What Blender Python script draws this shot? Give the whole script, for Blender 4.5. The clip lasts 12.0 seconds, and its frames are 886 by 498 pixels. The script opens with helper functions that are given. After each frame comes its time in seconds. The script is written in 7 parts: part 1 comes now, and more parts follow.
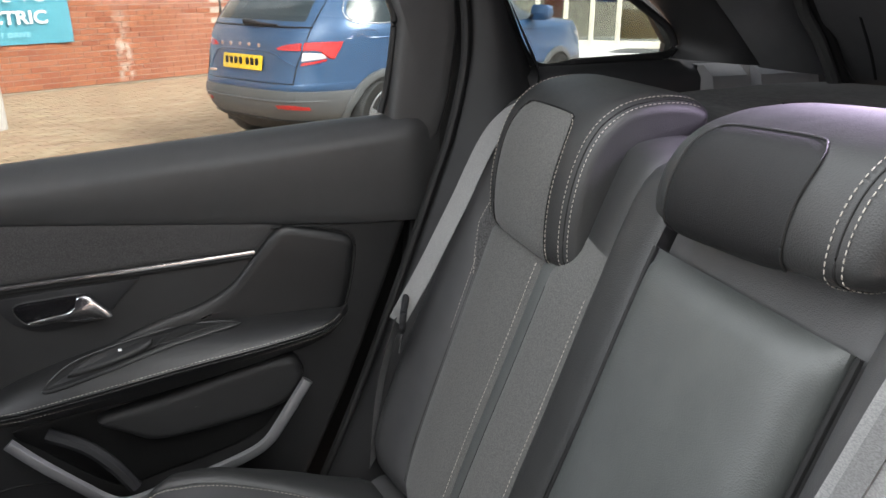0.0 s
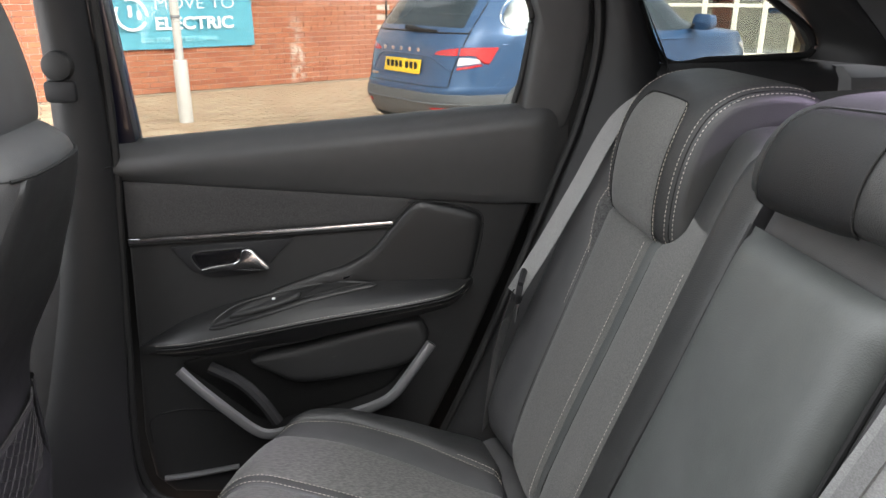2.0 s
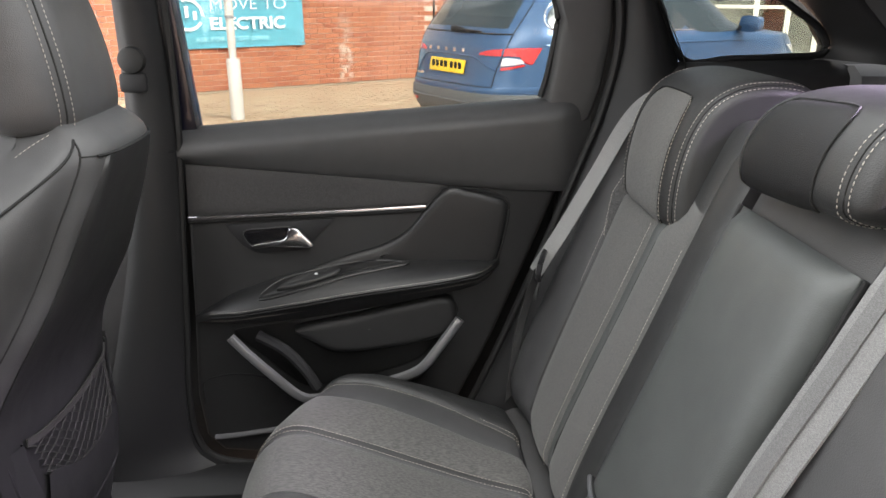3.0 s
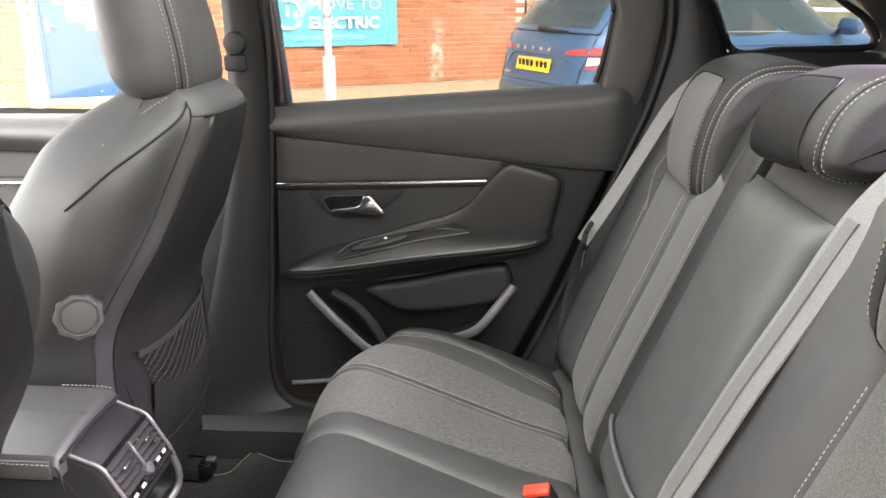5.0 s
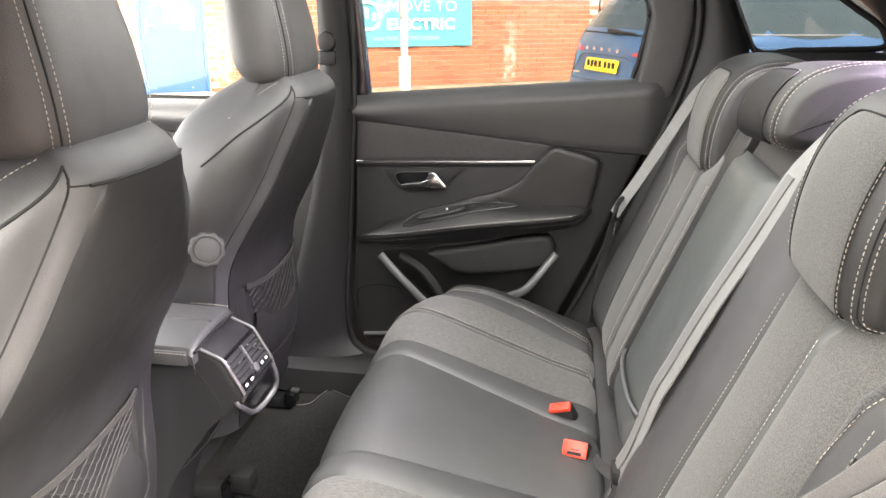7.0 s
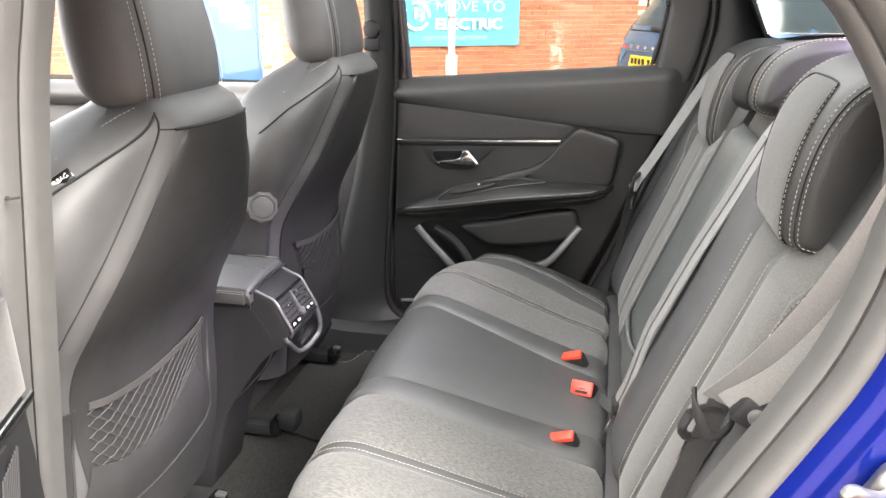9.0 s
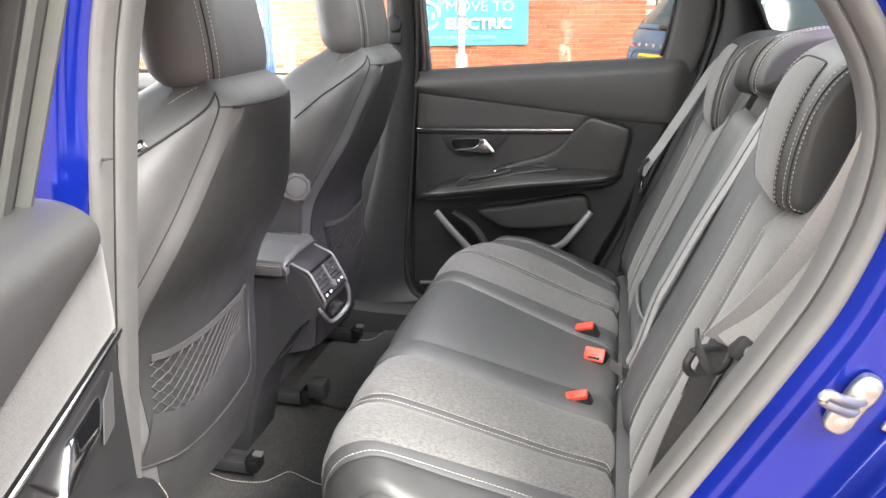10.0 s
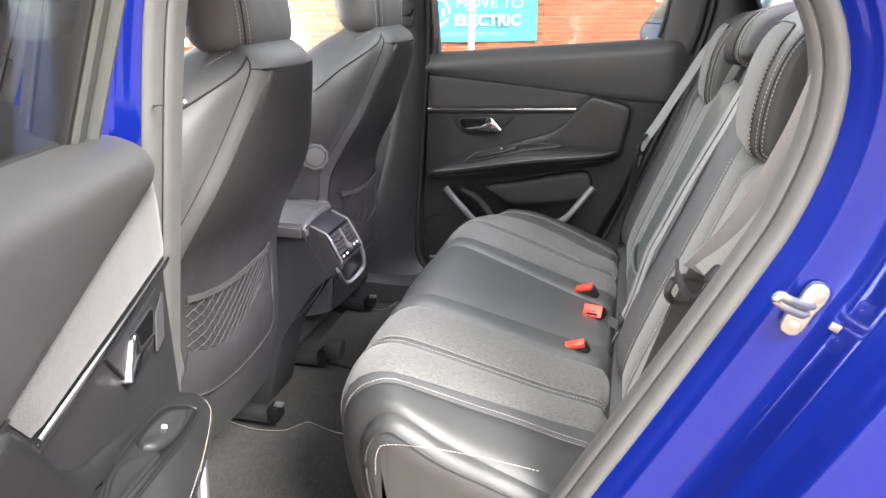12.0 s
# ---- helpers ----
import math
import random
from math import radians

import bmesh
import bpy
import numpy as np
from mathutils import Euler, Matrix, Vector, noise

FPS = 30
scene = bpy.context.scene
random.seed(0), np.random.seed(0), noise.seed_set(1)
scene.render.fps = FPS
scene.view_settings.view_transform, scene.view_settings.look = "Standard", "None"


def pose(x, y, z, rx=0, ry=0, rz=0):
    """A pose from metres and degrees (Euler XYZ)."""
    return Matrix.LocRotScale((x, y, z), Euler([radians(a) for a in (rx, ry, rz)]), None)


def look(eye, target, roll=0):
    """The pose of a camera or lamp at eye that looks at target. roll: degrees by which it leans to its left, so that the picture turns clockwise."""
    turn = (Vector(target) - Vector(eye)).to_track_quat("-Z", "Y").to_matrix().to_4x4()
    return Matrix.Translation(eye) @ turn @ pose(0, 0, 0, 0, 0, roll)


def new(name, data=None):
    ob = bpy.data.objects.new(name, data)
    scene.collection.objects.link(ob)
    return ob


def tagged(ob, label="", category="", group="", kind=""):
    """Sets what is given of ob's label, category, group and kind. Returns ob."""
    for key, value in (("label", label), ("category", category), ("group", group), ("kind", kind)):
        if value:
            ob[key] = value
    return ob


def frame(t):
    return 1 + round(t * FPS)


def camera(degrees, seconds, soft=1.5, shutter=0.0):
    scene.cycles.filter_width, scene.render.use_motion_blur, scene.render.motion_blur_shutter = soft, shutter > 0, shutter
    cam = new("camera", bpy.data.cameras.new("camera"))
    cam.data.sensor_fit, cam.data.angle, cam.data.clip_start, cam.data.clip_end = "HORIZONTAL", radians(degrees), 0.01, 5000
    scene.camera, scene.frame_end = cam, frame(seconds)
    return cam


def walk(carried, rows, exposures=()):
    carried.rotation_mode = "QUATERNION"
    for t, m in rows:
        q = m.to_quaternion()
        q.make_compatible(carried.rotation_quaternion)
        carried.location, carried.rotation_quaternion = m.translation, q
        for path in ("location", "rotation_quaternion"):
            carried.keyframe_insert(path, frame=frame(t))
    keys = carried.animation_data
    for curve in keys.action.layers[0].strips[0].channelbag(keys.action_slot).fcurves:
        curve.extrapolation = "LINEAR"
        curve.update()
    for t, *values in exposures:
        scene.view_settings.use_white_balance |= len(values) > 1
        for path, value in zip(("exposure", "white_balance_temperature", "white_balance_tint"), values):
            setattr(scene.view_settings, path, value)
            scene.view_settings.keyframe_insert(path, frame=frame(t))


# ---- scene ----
cam = camera(60.9, 12.0)
METRES, EYE, TILT, LEAN, TURN = 1.25, 1.45, -20.0, 0.0, -19.0
ROWS = [
    (0.0, 0.0, 0.0, 0.0, -0.0, -0.0, 0.0),
    (0.5, 0.0046, -0.0196, -0.0061, 0.76, 0.22, -0.23),
    (1.0, 0.0105, -0.0338, -0.0192, 3.59, 0.49, -1.26),
    (1.5, 0.0269, -0.0515, -0.0311, 7.52, 0.46, -2.75),
    (2.0, 0.0402, -0.0836, -0.0452, 11.0, 0.32, -4.05),
    (2.5, 0.0641, -0.1316, -0.059, 13.23, 0.18, -4.87),
    (4.5, 0.1465, -0.2587, -0.1078, 17.69, -0.12, -6.48),
    (5.0, 0.1729, -0.2791, -0.1268, 20.87, -0.44, -7.65),
    (5.5, 0.1917, -0.3067, -0.1444, 24.11, -0.87, -8.72),
    (6.0, 0.2228, -0.3601, -0.1555, 25.64, -1.08, -9.26),
    (6.5, 0.2628, -0.4294, -0.1688, 25.99, -1.09, -9.38),
    (7.0, 0.2973, -0.4759, -0.1866, 26.22, -1.12, -9.41),
    (9.0, 0.4023, -0.5846, -0.2469, 29.8, -1.59, -10.45),
    (9.5, 0.4146, -0.6342, -0.2676, 30.15, -1.63, -10.56),
    (10.0, 0.4333, -0.676, -0.2911, 30.36, -1.64, -10.53),
    (10.5, 0.4501, -0.7017, -0.3065, 30.54, -1.69, -10.54),
    (11.0, 0.4677, -0.7198, -0.3185, 30.7, -1.73, -10.55),
    (11.5, 0.4804, -0.7474, -0.333, 30.87, -1.75, -10.59),
    (12.0, 0.4949, -0.7546, -0.3547, 31.1, -1.79, -10.66),
]
SKY, SUN = 0.15, 3.2
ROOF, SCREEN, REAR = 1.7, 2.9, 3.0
EXPOSE = [(0.0, 2.2, 6450, 10), (2.5, 2.24, 6600, 10), (4.5, 2.60, 6950, 10), (6.0, 2.98, 7000, 10), (7.0, 3.03, 7000, 10), (9.0, 2.95, 6800, 10), (12.0, 2.84, 6500, 10)]
walk(cam, [(t, pose(0, 0, EYE, TILT, LEAN, TURN) @ pose(METRES * x, METRES * y, METRES * z, 90 + pitch, roll, yaw)) for t, x, y, z, yaw, pitch, roll in ROWS], EXPOSE)

# ---- light ----
world = bpy.data.worlds.new("overcast_sky")
scene.world = world
world.use_nodes = True
wn, wl = world.node_tree.nodes, world.node_tree.links
sky = wn.new("ShaderNodeTexSky")
sky.sky_type, sky.sun_disc = "NISHITA", False
sky.sun_elevation, sky.sun_rotation = radians(48), radians(200)
sky.air_density, sky.dust_density, sky.ozone_density = 1.0, 4.0, 1.0
wn["Background"].inputs["Strength"].default_value = SKY
pale = wn.new("ShaderNodeHueSaturation")
pale.inputs["Saturation"].default_value = 0.35
wl.new(sky.outputs[0], pale.inputs["Color"])
wl.new(pale.outputs[0], wn["Background"].inputs["Color"])
sun = new("sun", bpy.data.lights.new("sun", "SUN"))
sun.data.energy, sun.data.angle, sun.data.color = SUN, radians(25), (1.0, 0.97, 0.93)
sun.matrix_world = pose(0, 0, 8, 50, 0, 52)


def cabin_lamp(name, eye, target, wide, high, watts, color=(0.95, 0.98, 1.0), spread=180):
    """An area lamp in the car: daylight by the windscreen, or added fill."""
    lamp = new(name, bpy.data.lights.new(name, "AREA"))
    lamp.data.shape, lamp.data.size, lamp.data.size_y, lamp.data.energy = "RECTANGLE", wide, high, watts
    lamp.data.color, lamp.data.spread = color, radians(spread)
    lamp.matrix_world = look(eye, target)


# fill lamp under an assumed roof window, to brighten the cabin
cabin_lamp("roof_fill_lamp", (0.08, 0.45, 1.53), (0.08, 0.451, 0.0), 0.85, 0.85, ROOF)
cabin_lamp("windscreen_light", (-1.25, 0.45, 1.32), (0.0, 0.45, 0.9), 1.2, 0.5, SCREEN)
# narrow lilac lamp, added behind the bench for the headrest's purple sheen
cabin_lamp("lilac_headrest_lamp", (0.84, 0.42, 1.50), (0.62, 0.42, 1.25), 0.5, 0.12, REAR, (0.84, 0.70, 1.0), 60)


# ---- materials ----
def surf(name, color, rough=0.5, scale=30.0, vary=0.12, bump=0.0, bump_scale=None, metal=0.0, coat=0.0, sheen=0.0, spec=0.5, big=2.5, wave=0.0):
    """A surface with colour variation at two scales and a fine relief."""
    m = bpy.data.materials.new(name)
    m.use_nodes = True
    n, l = m.node_tree.nodes, m.node_tree.links
    b = n["Principled BSDF"]
    co = n.new("ShaderNodeTexCoord")
    fine, broad = n.new("ShaderNodeTexNoise"), n.new("ShaderNodeTexNoise")
    fine.inputs["Scale"].default_value, fine.inputs["Detail"].default_value = scale, 4
    broad.inputs["Scale"].default_value, broad.inputs["Detail"].default_value = big, 3
    add = n.new("ShaderNodeMath")
    add.operation = "ADD"
    ramp = n.new("ShaderNodeMapRange")
    ramp.inputs["From Min"].default_value, ramp.inputs["From Max"].default_value = 0.6, 1.4
    mix = n.new("ShaderNodeMix")
    mix.data_type = "RGBA"
    lo, hi = [c * (1 - vary) for c in color], [min(1, c * (1 + vary)) for c in color]
    mix.inputs["A"].default_value, mix.inputs["B"].default_value = (*lo, 1), (*hi, 1)
    l.new(co.outputs["Object"], fine.inputs["Vector"])
    l.new(co.outputs["Object"], broad.inputs["Vector"])
    l.new(fine.outputs["Fac"], add.inputs[0])
    l.new(broad.outputs["Fac"], add.inputs[1])
    l.new(add.outputs[0], ramp.inputs["Value"])
    l.new(ramp.outputs[0], mix.inputs["Factor"])
    l.new(mix.outputs["Result"], b.inputs["Base Color"])
    rr = n.new("ShaderNodeMapRange")
    rr.inputs["From Min"].default_value, rr.inputs["From Max"].default_value = 0.3, 0.7
    rr.inputs["To Min"].default_value, rr.inputs["To Max"].default_value = max(0.02, rough * 0.88), min(1, rough * 1.12)
    l.new(broad.outputs["Fac"], rr.inputs["Value"])
    l.new(rr.outputs[0], b.inputs["Roughness"])
    b.inputs["Metallic"].default_value, b.inputs["Coat Weight"].default_value = metal, coat
    b.inputs["Sheen Weight"].default_value, b.inputs["Specular IOR Level"].default_value = sheen, spec
    b.inputs["Coat Roughness"].default_value = 0.03
    if bump:
        t = n.new("ShaderNodeTexVoronoi")
        t.inputs["Scale"].default_value = bump_scale or scale * 8
        bp = n.new("ShaderNodeBump")
        bp.inputs["Strength"].default_value, bp.inputs["Distance"].default_value = bump, 0.001
        l.new(co.outputs["Object"], t.inputs["Vector"])
        l.new(t.outputs["Distance"], bp.inputs["Height"])
        l.new(bp.outputs[0], b.inputs["Normal"])
        if wave:
            soft_folds(n, l, co, bp, wave)
    return m


def soft_folds(n, l, co, bp, depth):
    """Shallow unevenness of a padded cover, under its fine relief."""
    t, w = n.new("ShaderNodeTexNoise"), n.new("ShaderNodeBump")
    t.inputs["Scale"].default_value, t.inputs["Detail"].default_value, t.inputs["Roughness"].default_value = 11.0, 2.5, 0.45
    w.inputs["Strength"].default_value, w.inputs["Distance"].default_value = 1.0, depth
    l.new(co.outputs["Object"], t.inputs["Vector"])
    l.new(t.outputs["Fac"], w.inputs["Height"])
    l.new(w.outputs[0], bp.inputs["Normal"])


def woven(name, dark, light, scale=420.0, rough=0.9, ribs=0.0, even=False):
    """A woven cloth of dark and light threads; ribs: the pitch of its ribs per metre along the car."""
    m = surf(name, dark, rough, 60, 0.1, sheen=0.15, spec=0.25)
    n, l = m.node_tree.nodes, m.node_tree.links
    b = n["Principled BSDF"]
    co, mp = n.new("ShaderNodeTexCoord"), n.new("ShaderNodeMapping")
    mp.inputs["Scale"].default_value = (1.0, 1.0, 1.0) if even else (1.0, 0.35, 1.0) if not ribs else (0.16, 1.0, 1.0)
    no = n.new("ShaderNodeTexNoise")
    no.inputs["Scale"].default_value, no.inputs["Detail"].default_value = scale, 2
    mr = n.new("ShaderNodeMapRange")
    mr.inputs["From Min"].default_value, mr.inputs["From Max"].default_value = 0.38, 0.62
    mx = n.new("ShaderNodeMix")
    mx.data_type = "RGBA"
    mx.inputs["A"].default_value, mx.inputs["B"].default_value = (*dark, 1), (*light, 1)
    l.new(co.outputs["Object"], mp.inputs["Vector"])
    l.new(mp.outputs[0], no.inputs["Vector"])
    l.new(no.outputs["Fac"], mr.inputs["Value"])
    l.new(mr.outputs[0], mx.inputs["Factor"])
    l.new(mx.outputs["Result"], b.inputs["Base Color"])
    bp = n.new("ShaderNodeBump")
    bp.inputs["Strength"].default_value, bp.inputs["Distance"].default_value = 0.2, 0.001
    l.new(no.outputs["Fac"], bp.inputs["Height"])
    l.new(bp.outputs[0], b.inputs["Normal"])
    soft_folds(n, l, co, bp, 0.002)
    return m


def pane(name, tint, gloss=1.0):
    m = bpy.data.materials.new(name)
    m.use_nodes = True
    n, l = m.node_tree.nodes, m.node_tree.links
    n.remove(n["Principled BSDF"])
    clear, shine, mix, fr = n.new("ShaderNodeBsdfTransparent"), n.new("ShaderNodeBsdfGlossy"), n.new("ShaderNodeMixShader"), n.new("ShaderNodeFresnel")
    clear.inputs["Color"].default_value = (*tint, 1)
    shine.inputs["Roughness"].default_value = 0.01
    fr.inputs["IOR"].default_value = 1.0 + 0.45 * gloss
    l.new(fr.outputs[0], mix.inputs["Fac"])
    l.new(clear.outputs[0], mix.inputs[1])
    l.new(shine.outputs[0], mix.inputs[2])
    l.new(mix.outputs[0], n["Material Output"].inputs["Surface"])
    return m


DOORPLASTIC = surf("satin_black_door_plastic", (0.015, 0.015, 0.0154), 0.55, 40, 0.12, 0.2, 900)
# near-black that stands in for the shade of recesses built flat
RECESSBLACK = surf("recess_shade_black", (0.008, 0.008, 0.008), 0.35, 40, 0.1, spec=0.35)
LEATHER = surf("black_leatherette", (0.056, 0.0565, 0.0565), 0.46, 25, 0.15, 0.25, 650, spec=0.6, wave=0.003)
LEATHER_DARK = surf("dark_leatherette", (0.027, 0.0275, 0.0275), 0.47, 25, 0.15, 0.25, 650, spec=0.45, wave=0.003)
LEATHER_SOFT = surf("soft_leatherette", (0.056, 0.056, 0.0575), 0.52, 25, 0.15, 0.25, 700, spec=0.5, wave=0.003)
PLASTIC = surf("grained_black_plastic", (0.026, 0.026, 0.027), 0.5, 40, 0.12, 0.2, 900)
PLASTIC_DARK = surf("matt_black_plastic", (0.0168, 0.0168, 0.0182), 0.6, 40, 0.1, 0.2, 900, spec=0.3)
GLOSSBLACK = surf("gloss_black", (0.008, 0.008, 0.009), 0.12, 20, 0.1)
ARMLEATHER = surf("armrest_leatherette", (0.070, 0.0745, 0.073), 0.45, 25, 0.15, 0.25, 650, spec=0.5, wave=0.003)
FABRIC = woven("grey_melange_cloth", (0.058, 0.058, 0.057), (0.108, 0.107, 0.102), 1000)
FABRIC_RIB = woven("ribbed_grey_cloth", (0.068, 0.067, 0.066), (0.112, 0.110, 0.106), 480, ribs=1)
FABRIC_DARK = woven("dark_felt_cloth", (0.028, 0.028, 0.029), (0.08, 0.08, 0.08), 600)
DOORCLOTH = woven("door_cloth", (0.034, 0.033, 0.033), (0.066, 0.064, 0.064), 800, even=True)
DOORLEATHER = surf("door_leatherette", (0.014, 0.014, 0.0144), 0.4, 25, 0.15, 0.25, 700)
POCKETLINING = surf("smooth_pocket_lining", (0.015, 0.015, 0.0155), 0.55, 30, 0.12, 0.1, 900)
BELTRAIL = surf("soft_belt_rail", (0.040, 0.040, 0.0402), 0.52, 40, 0.12, 0.2, 900, spec=0.7)
FRAMEGREY = surf("grey_window_channel", (0.06, 0.063, 0.058), 0.45, 40, 0.1)
KNOBGREY = surf("grey_knob_plastic", (0.06, 0.06, 0.06), 0.5, 40, 0.1)
CARPET = woven("black_carpet", (0.006, 0.006, 0.006), (0.02, 0.0185, 0.017), 300)
SHELFCLOTH = woven("parcel_shelf_felt", (0.01, 0.01, 0.01), (0.035, 0.033, 0.032), 160)
# one kind of webbing in three tones, the darkest for lengths in shade
WEBBING = woven("belt_webbing", (0.14, 0.14, 0.14), (0.21, 0.21, 0.207), 1300, 0.4)
BELT_SHADED = woven("shaded_belt_webbing", (0.012, 0.012, 0.012), (0.03, 0.03, 0.03), 700, 0.55)
BELT_MID = woven("middle_belt_webbing", (0.10, 0.10, 0.10), (0.15, 0.15, 0.15), 1300, 0.5)
PATCHSHADE = surf("shaded_headrest_patch", (0.012, 0.012, 0.0125), 0.6, 25, 0.15, 0.25, 700, spec=0.25)
SHADETRIM = surf("shaded_rear_trim", (0.022, 0.022, 0.0222), 0.5, 40, 0.12, 0.2, 900)
SEAM = surf("dark_seam", (0.006, 0.006, 0.006), 0.8, 40, 0.1)
THREAD = surf("cream_thread", (0.37, 0.34, 0.30), 0.7, 60, 0.15)
DARKCHROME = surf("dark_satin_chrome", (0.17, 0.17, 0.17), 0.33, 30, 0.06, metal=0.7)
CHROME = surf("satin_chrome", (0.72, 0.72, 0.73), 0.18, 30, 0.05, metal=1.0)
SILVER = surf("satin_silver_plastic", (0.26, 0.26, 0.27), 0.35, 30, 0.06, metal=0.7)
RUBBER = surf("grey_weatherstrip", (0.056, 0.056, 0.055), 0.62, 50, 0.12, 0.15, 700)
SEAL = surf("black_rubber", (0.008, 0.008, 0.008), 0.6, 40, 0.1)
PILLAR = surf("dark_pillar_trim", (0.013, 0.013, 0.0136), 0.55, 40, 0.12, 0.2, 900)
HEADLINER = surf("grey_headliner", (0.28, 0.28, 0.27), 0.9, 60, 0.06)
RED = surf("red_buckle_button", (0.75, 0.055, 0.03), 0.35, 30, 0.08)
WHITEMARK = surf("white_mark", (0.8, 0.8, 0.8), 0.5, 30, 0.05)
PAINT = surf("blue_car_paint", (0.0036, 0.0115, 0.155), 0.2, 900, 0.18, metal=0.5, coat=0.5, spec=0.2, big=1.5)
NAVY = surf("navy_frame_paint", (0.0015, 0.002, 0.009), 0.3, 60, 0.1, coat=0.6)
ZINC = surf("zinc_plated_steel", (0.31, 0.31, 0.30), 0.42, 60, 0.25, metal=0.95)
TAILTRIM = surf("grey_tailgate_plastic", (0.18, 0.18, 0.182), 0.55, 40, 0.1, 0.2, 900)
REARTRIM = surf("dark_grey_rear_trim", (0.085, 0.086, 0.088), 0.55, 40, 0.12, 0.2, 900)
GLASSDARK = surf("dark_reflecting_glass", (0.12, 0.13, 0.13), 0.05, 10, 0.1, spec=0.9)
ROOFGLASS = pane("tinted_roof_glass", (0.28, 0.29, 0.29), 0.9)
# grey tint added to lower the brightness of what is seen outdoors
GLASS = pane("car_glass", (0.57, 0.59, 0.58), 0.9)


# ---- mesh helpers ----
def cr(pts, n):
    """A smooth curve through the points, with n samples evenly along it."""
    p = np.array(pts, float)
    if 2 < len(p) < 60:
        e = np.vstack([2 * p[0] - p[1], p, 2 * p[-1] - p[-2]])
        a, b, c, d = e[:-3, None], e[1:-2, None], e[2:-1, None], e[3:, None]
        t = np.linspace(0, 1, 16, endpoint=False)[None, :, None]
        q = 0.5 * (2 * b + (c - a) * t + (2 * a - 5 * b + 4 * c - d) * t * t + (3 * b - a - 3 * c + d) * t ** 3)
        p = np.vstack([q.reshape(-1, p.shape[1]), p[-1:]])
    s = np.concatenate([[0], np.cumsum(np.linalg.norm(np.diff(p, axis=0), axis=1))])
    q = np.linspace(0, s[-1], n)
    return np.stack([np.interp(q, s, p[:, k]) for k in range(p.shape[1])], 1)


def ring_cr(pts, n):
    """The same for a closed curve."""
    p = [*pts[-2:], *pts, *pts[:3]]
    m = cr(p, 24 * len(p))
    a = np.argmin(np.linalg.norm(m - np.array(pts[0]), axis=1)[: len(m) // 2])
    d = np.linalg.norm(m - np.array(pts[0]), axis=1)
    d[: a + 24 * 2] = 9
    b = np.argmin(d)
    return cr(m[a:b + 1], n + 1)[:-1]


def sheet(g):
    """Vertices and faces of a grid of points."""
    g = np.array(g, float)
    r, c = g.shape[:2]
    return g.reshape(-1, 3).tolist(), [(i * c + j, i * c + j + 1, (i + 1) * c + j + 1, (i + 1) * c + j) for i in range(r - 1) for j in range(c - 1)]


def join(items):
    vs, fs = [], []
    for v, f in items:
        k = len(vs)
        vs += [tuple(p) for p in v]
        fs += [tuple(i + k for i in q) for q in f]
    return vs, fs


def loft(rings, caps=True):
    rings = [np.array(r, float) for r in rings]
    k, n = len(rings[0]), len(rings)
    v = np.vstack(rings).tolist()
    f = [(i * k + j, i * k + (j + 1) % k, (i + 1) * k + (j + 1) % k, (i + 1) * k + j) for i in range(n - 1) for j in range(k)]
    if caps:
        f += [tuple(range(k))[::-1], tuple((n - 1) * k + j for j in range(k))]
    return v, f


def frames_along(p):
    t = np.gradient(p, axis=0)
    t /= np.linalg.norm(t, axis=1)[:, None] + 1e-12
    return t


def tube(pts, r, n=None, k=8, flat=1.0, up=(0, 0, 1)):
    """A round or flattened tube along a smooth curve."""
    p = cr(pts, n or max(8, 6 * len(pts)))
    t = frames_along(p)
    rings = []
    up = np.array(up, float)
    r = np.broadcast_to(np.array(r, float), (len(p),))
    for i in range(len(p)):
        a = np.cross(t[i], up)
        if np.linalg.norm(a) < 1e-3:
            a = np.cross(t[i], (0, 1, 0.3))
        a /= np.linalg.norm(a)
        b = np.cross(a, t[i])
        rings.append([p[i] + r[i] * (a * math.cos(q) * flat + b * math.sin(q)) for q in np.linspace(0, 2 * math.pi, k, endpoint=False)])
    return loft(rings)


def ribbon(pts, side, width, thick=0.0016, n=None):
    """A strap along a curve; side: the direction of its width, one or one for each point."""
    p = cr(pts, n or 8 * len(pts))
    t = frames_along(p)
    s = np.array(side, float)
    s = cr(s, len(p)) if s.ndim == 2 else np.tile(s, (len(p), 1))
    rings = []
    for i in range(len(p)):
        a = s[i] - t[i] * (s[i] @ t[i])
        a /= np.linalg.norm(a)
        b = np.cross(a, t[i]) * thick / 2
        w = a * width / 2
        rings.append([p[i] - w - b, p[i] + w - b, p[i] + w + b, p[i] - w + b])
    return loft(rings)


VS = (0, 0.025, 0.07, 0.15, 0.3, 0.5, 0.7, 0.85, 0.93, 0.975, 1)


def strip(a, b, out, crown=0.008, power=4.0, back=0.012, ends=0.0, bulge=None):
    """An upholstery strip between two curves, padded by crown, its edges tucked in by back."""
    a, b = np.array(a, float), np.array(b, float)
    out = np.array(out, float)
    out = np.tile(out, (len(a), 1)) if out.ndim == 1 else out
    g = []
    for i in range(len(a)):
        u = i / (len(a) - 1)
        e = 1 - abs(2 * u - 1) ** ends if ends else 1.0
        row = [a[i] - out[i] * back]
        for v in VS:
            h = crown * (1 - abs(2 * v - 1) ** power) * e
            if bulge:
                h += bulge(u, v)
            row.append(a[i] + (b[i] - a[i]) * v + out[i] * h)
        row.append(b[i] - out[i] * back)
        g.append(row)
    return sheet(g)


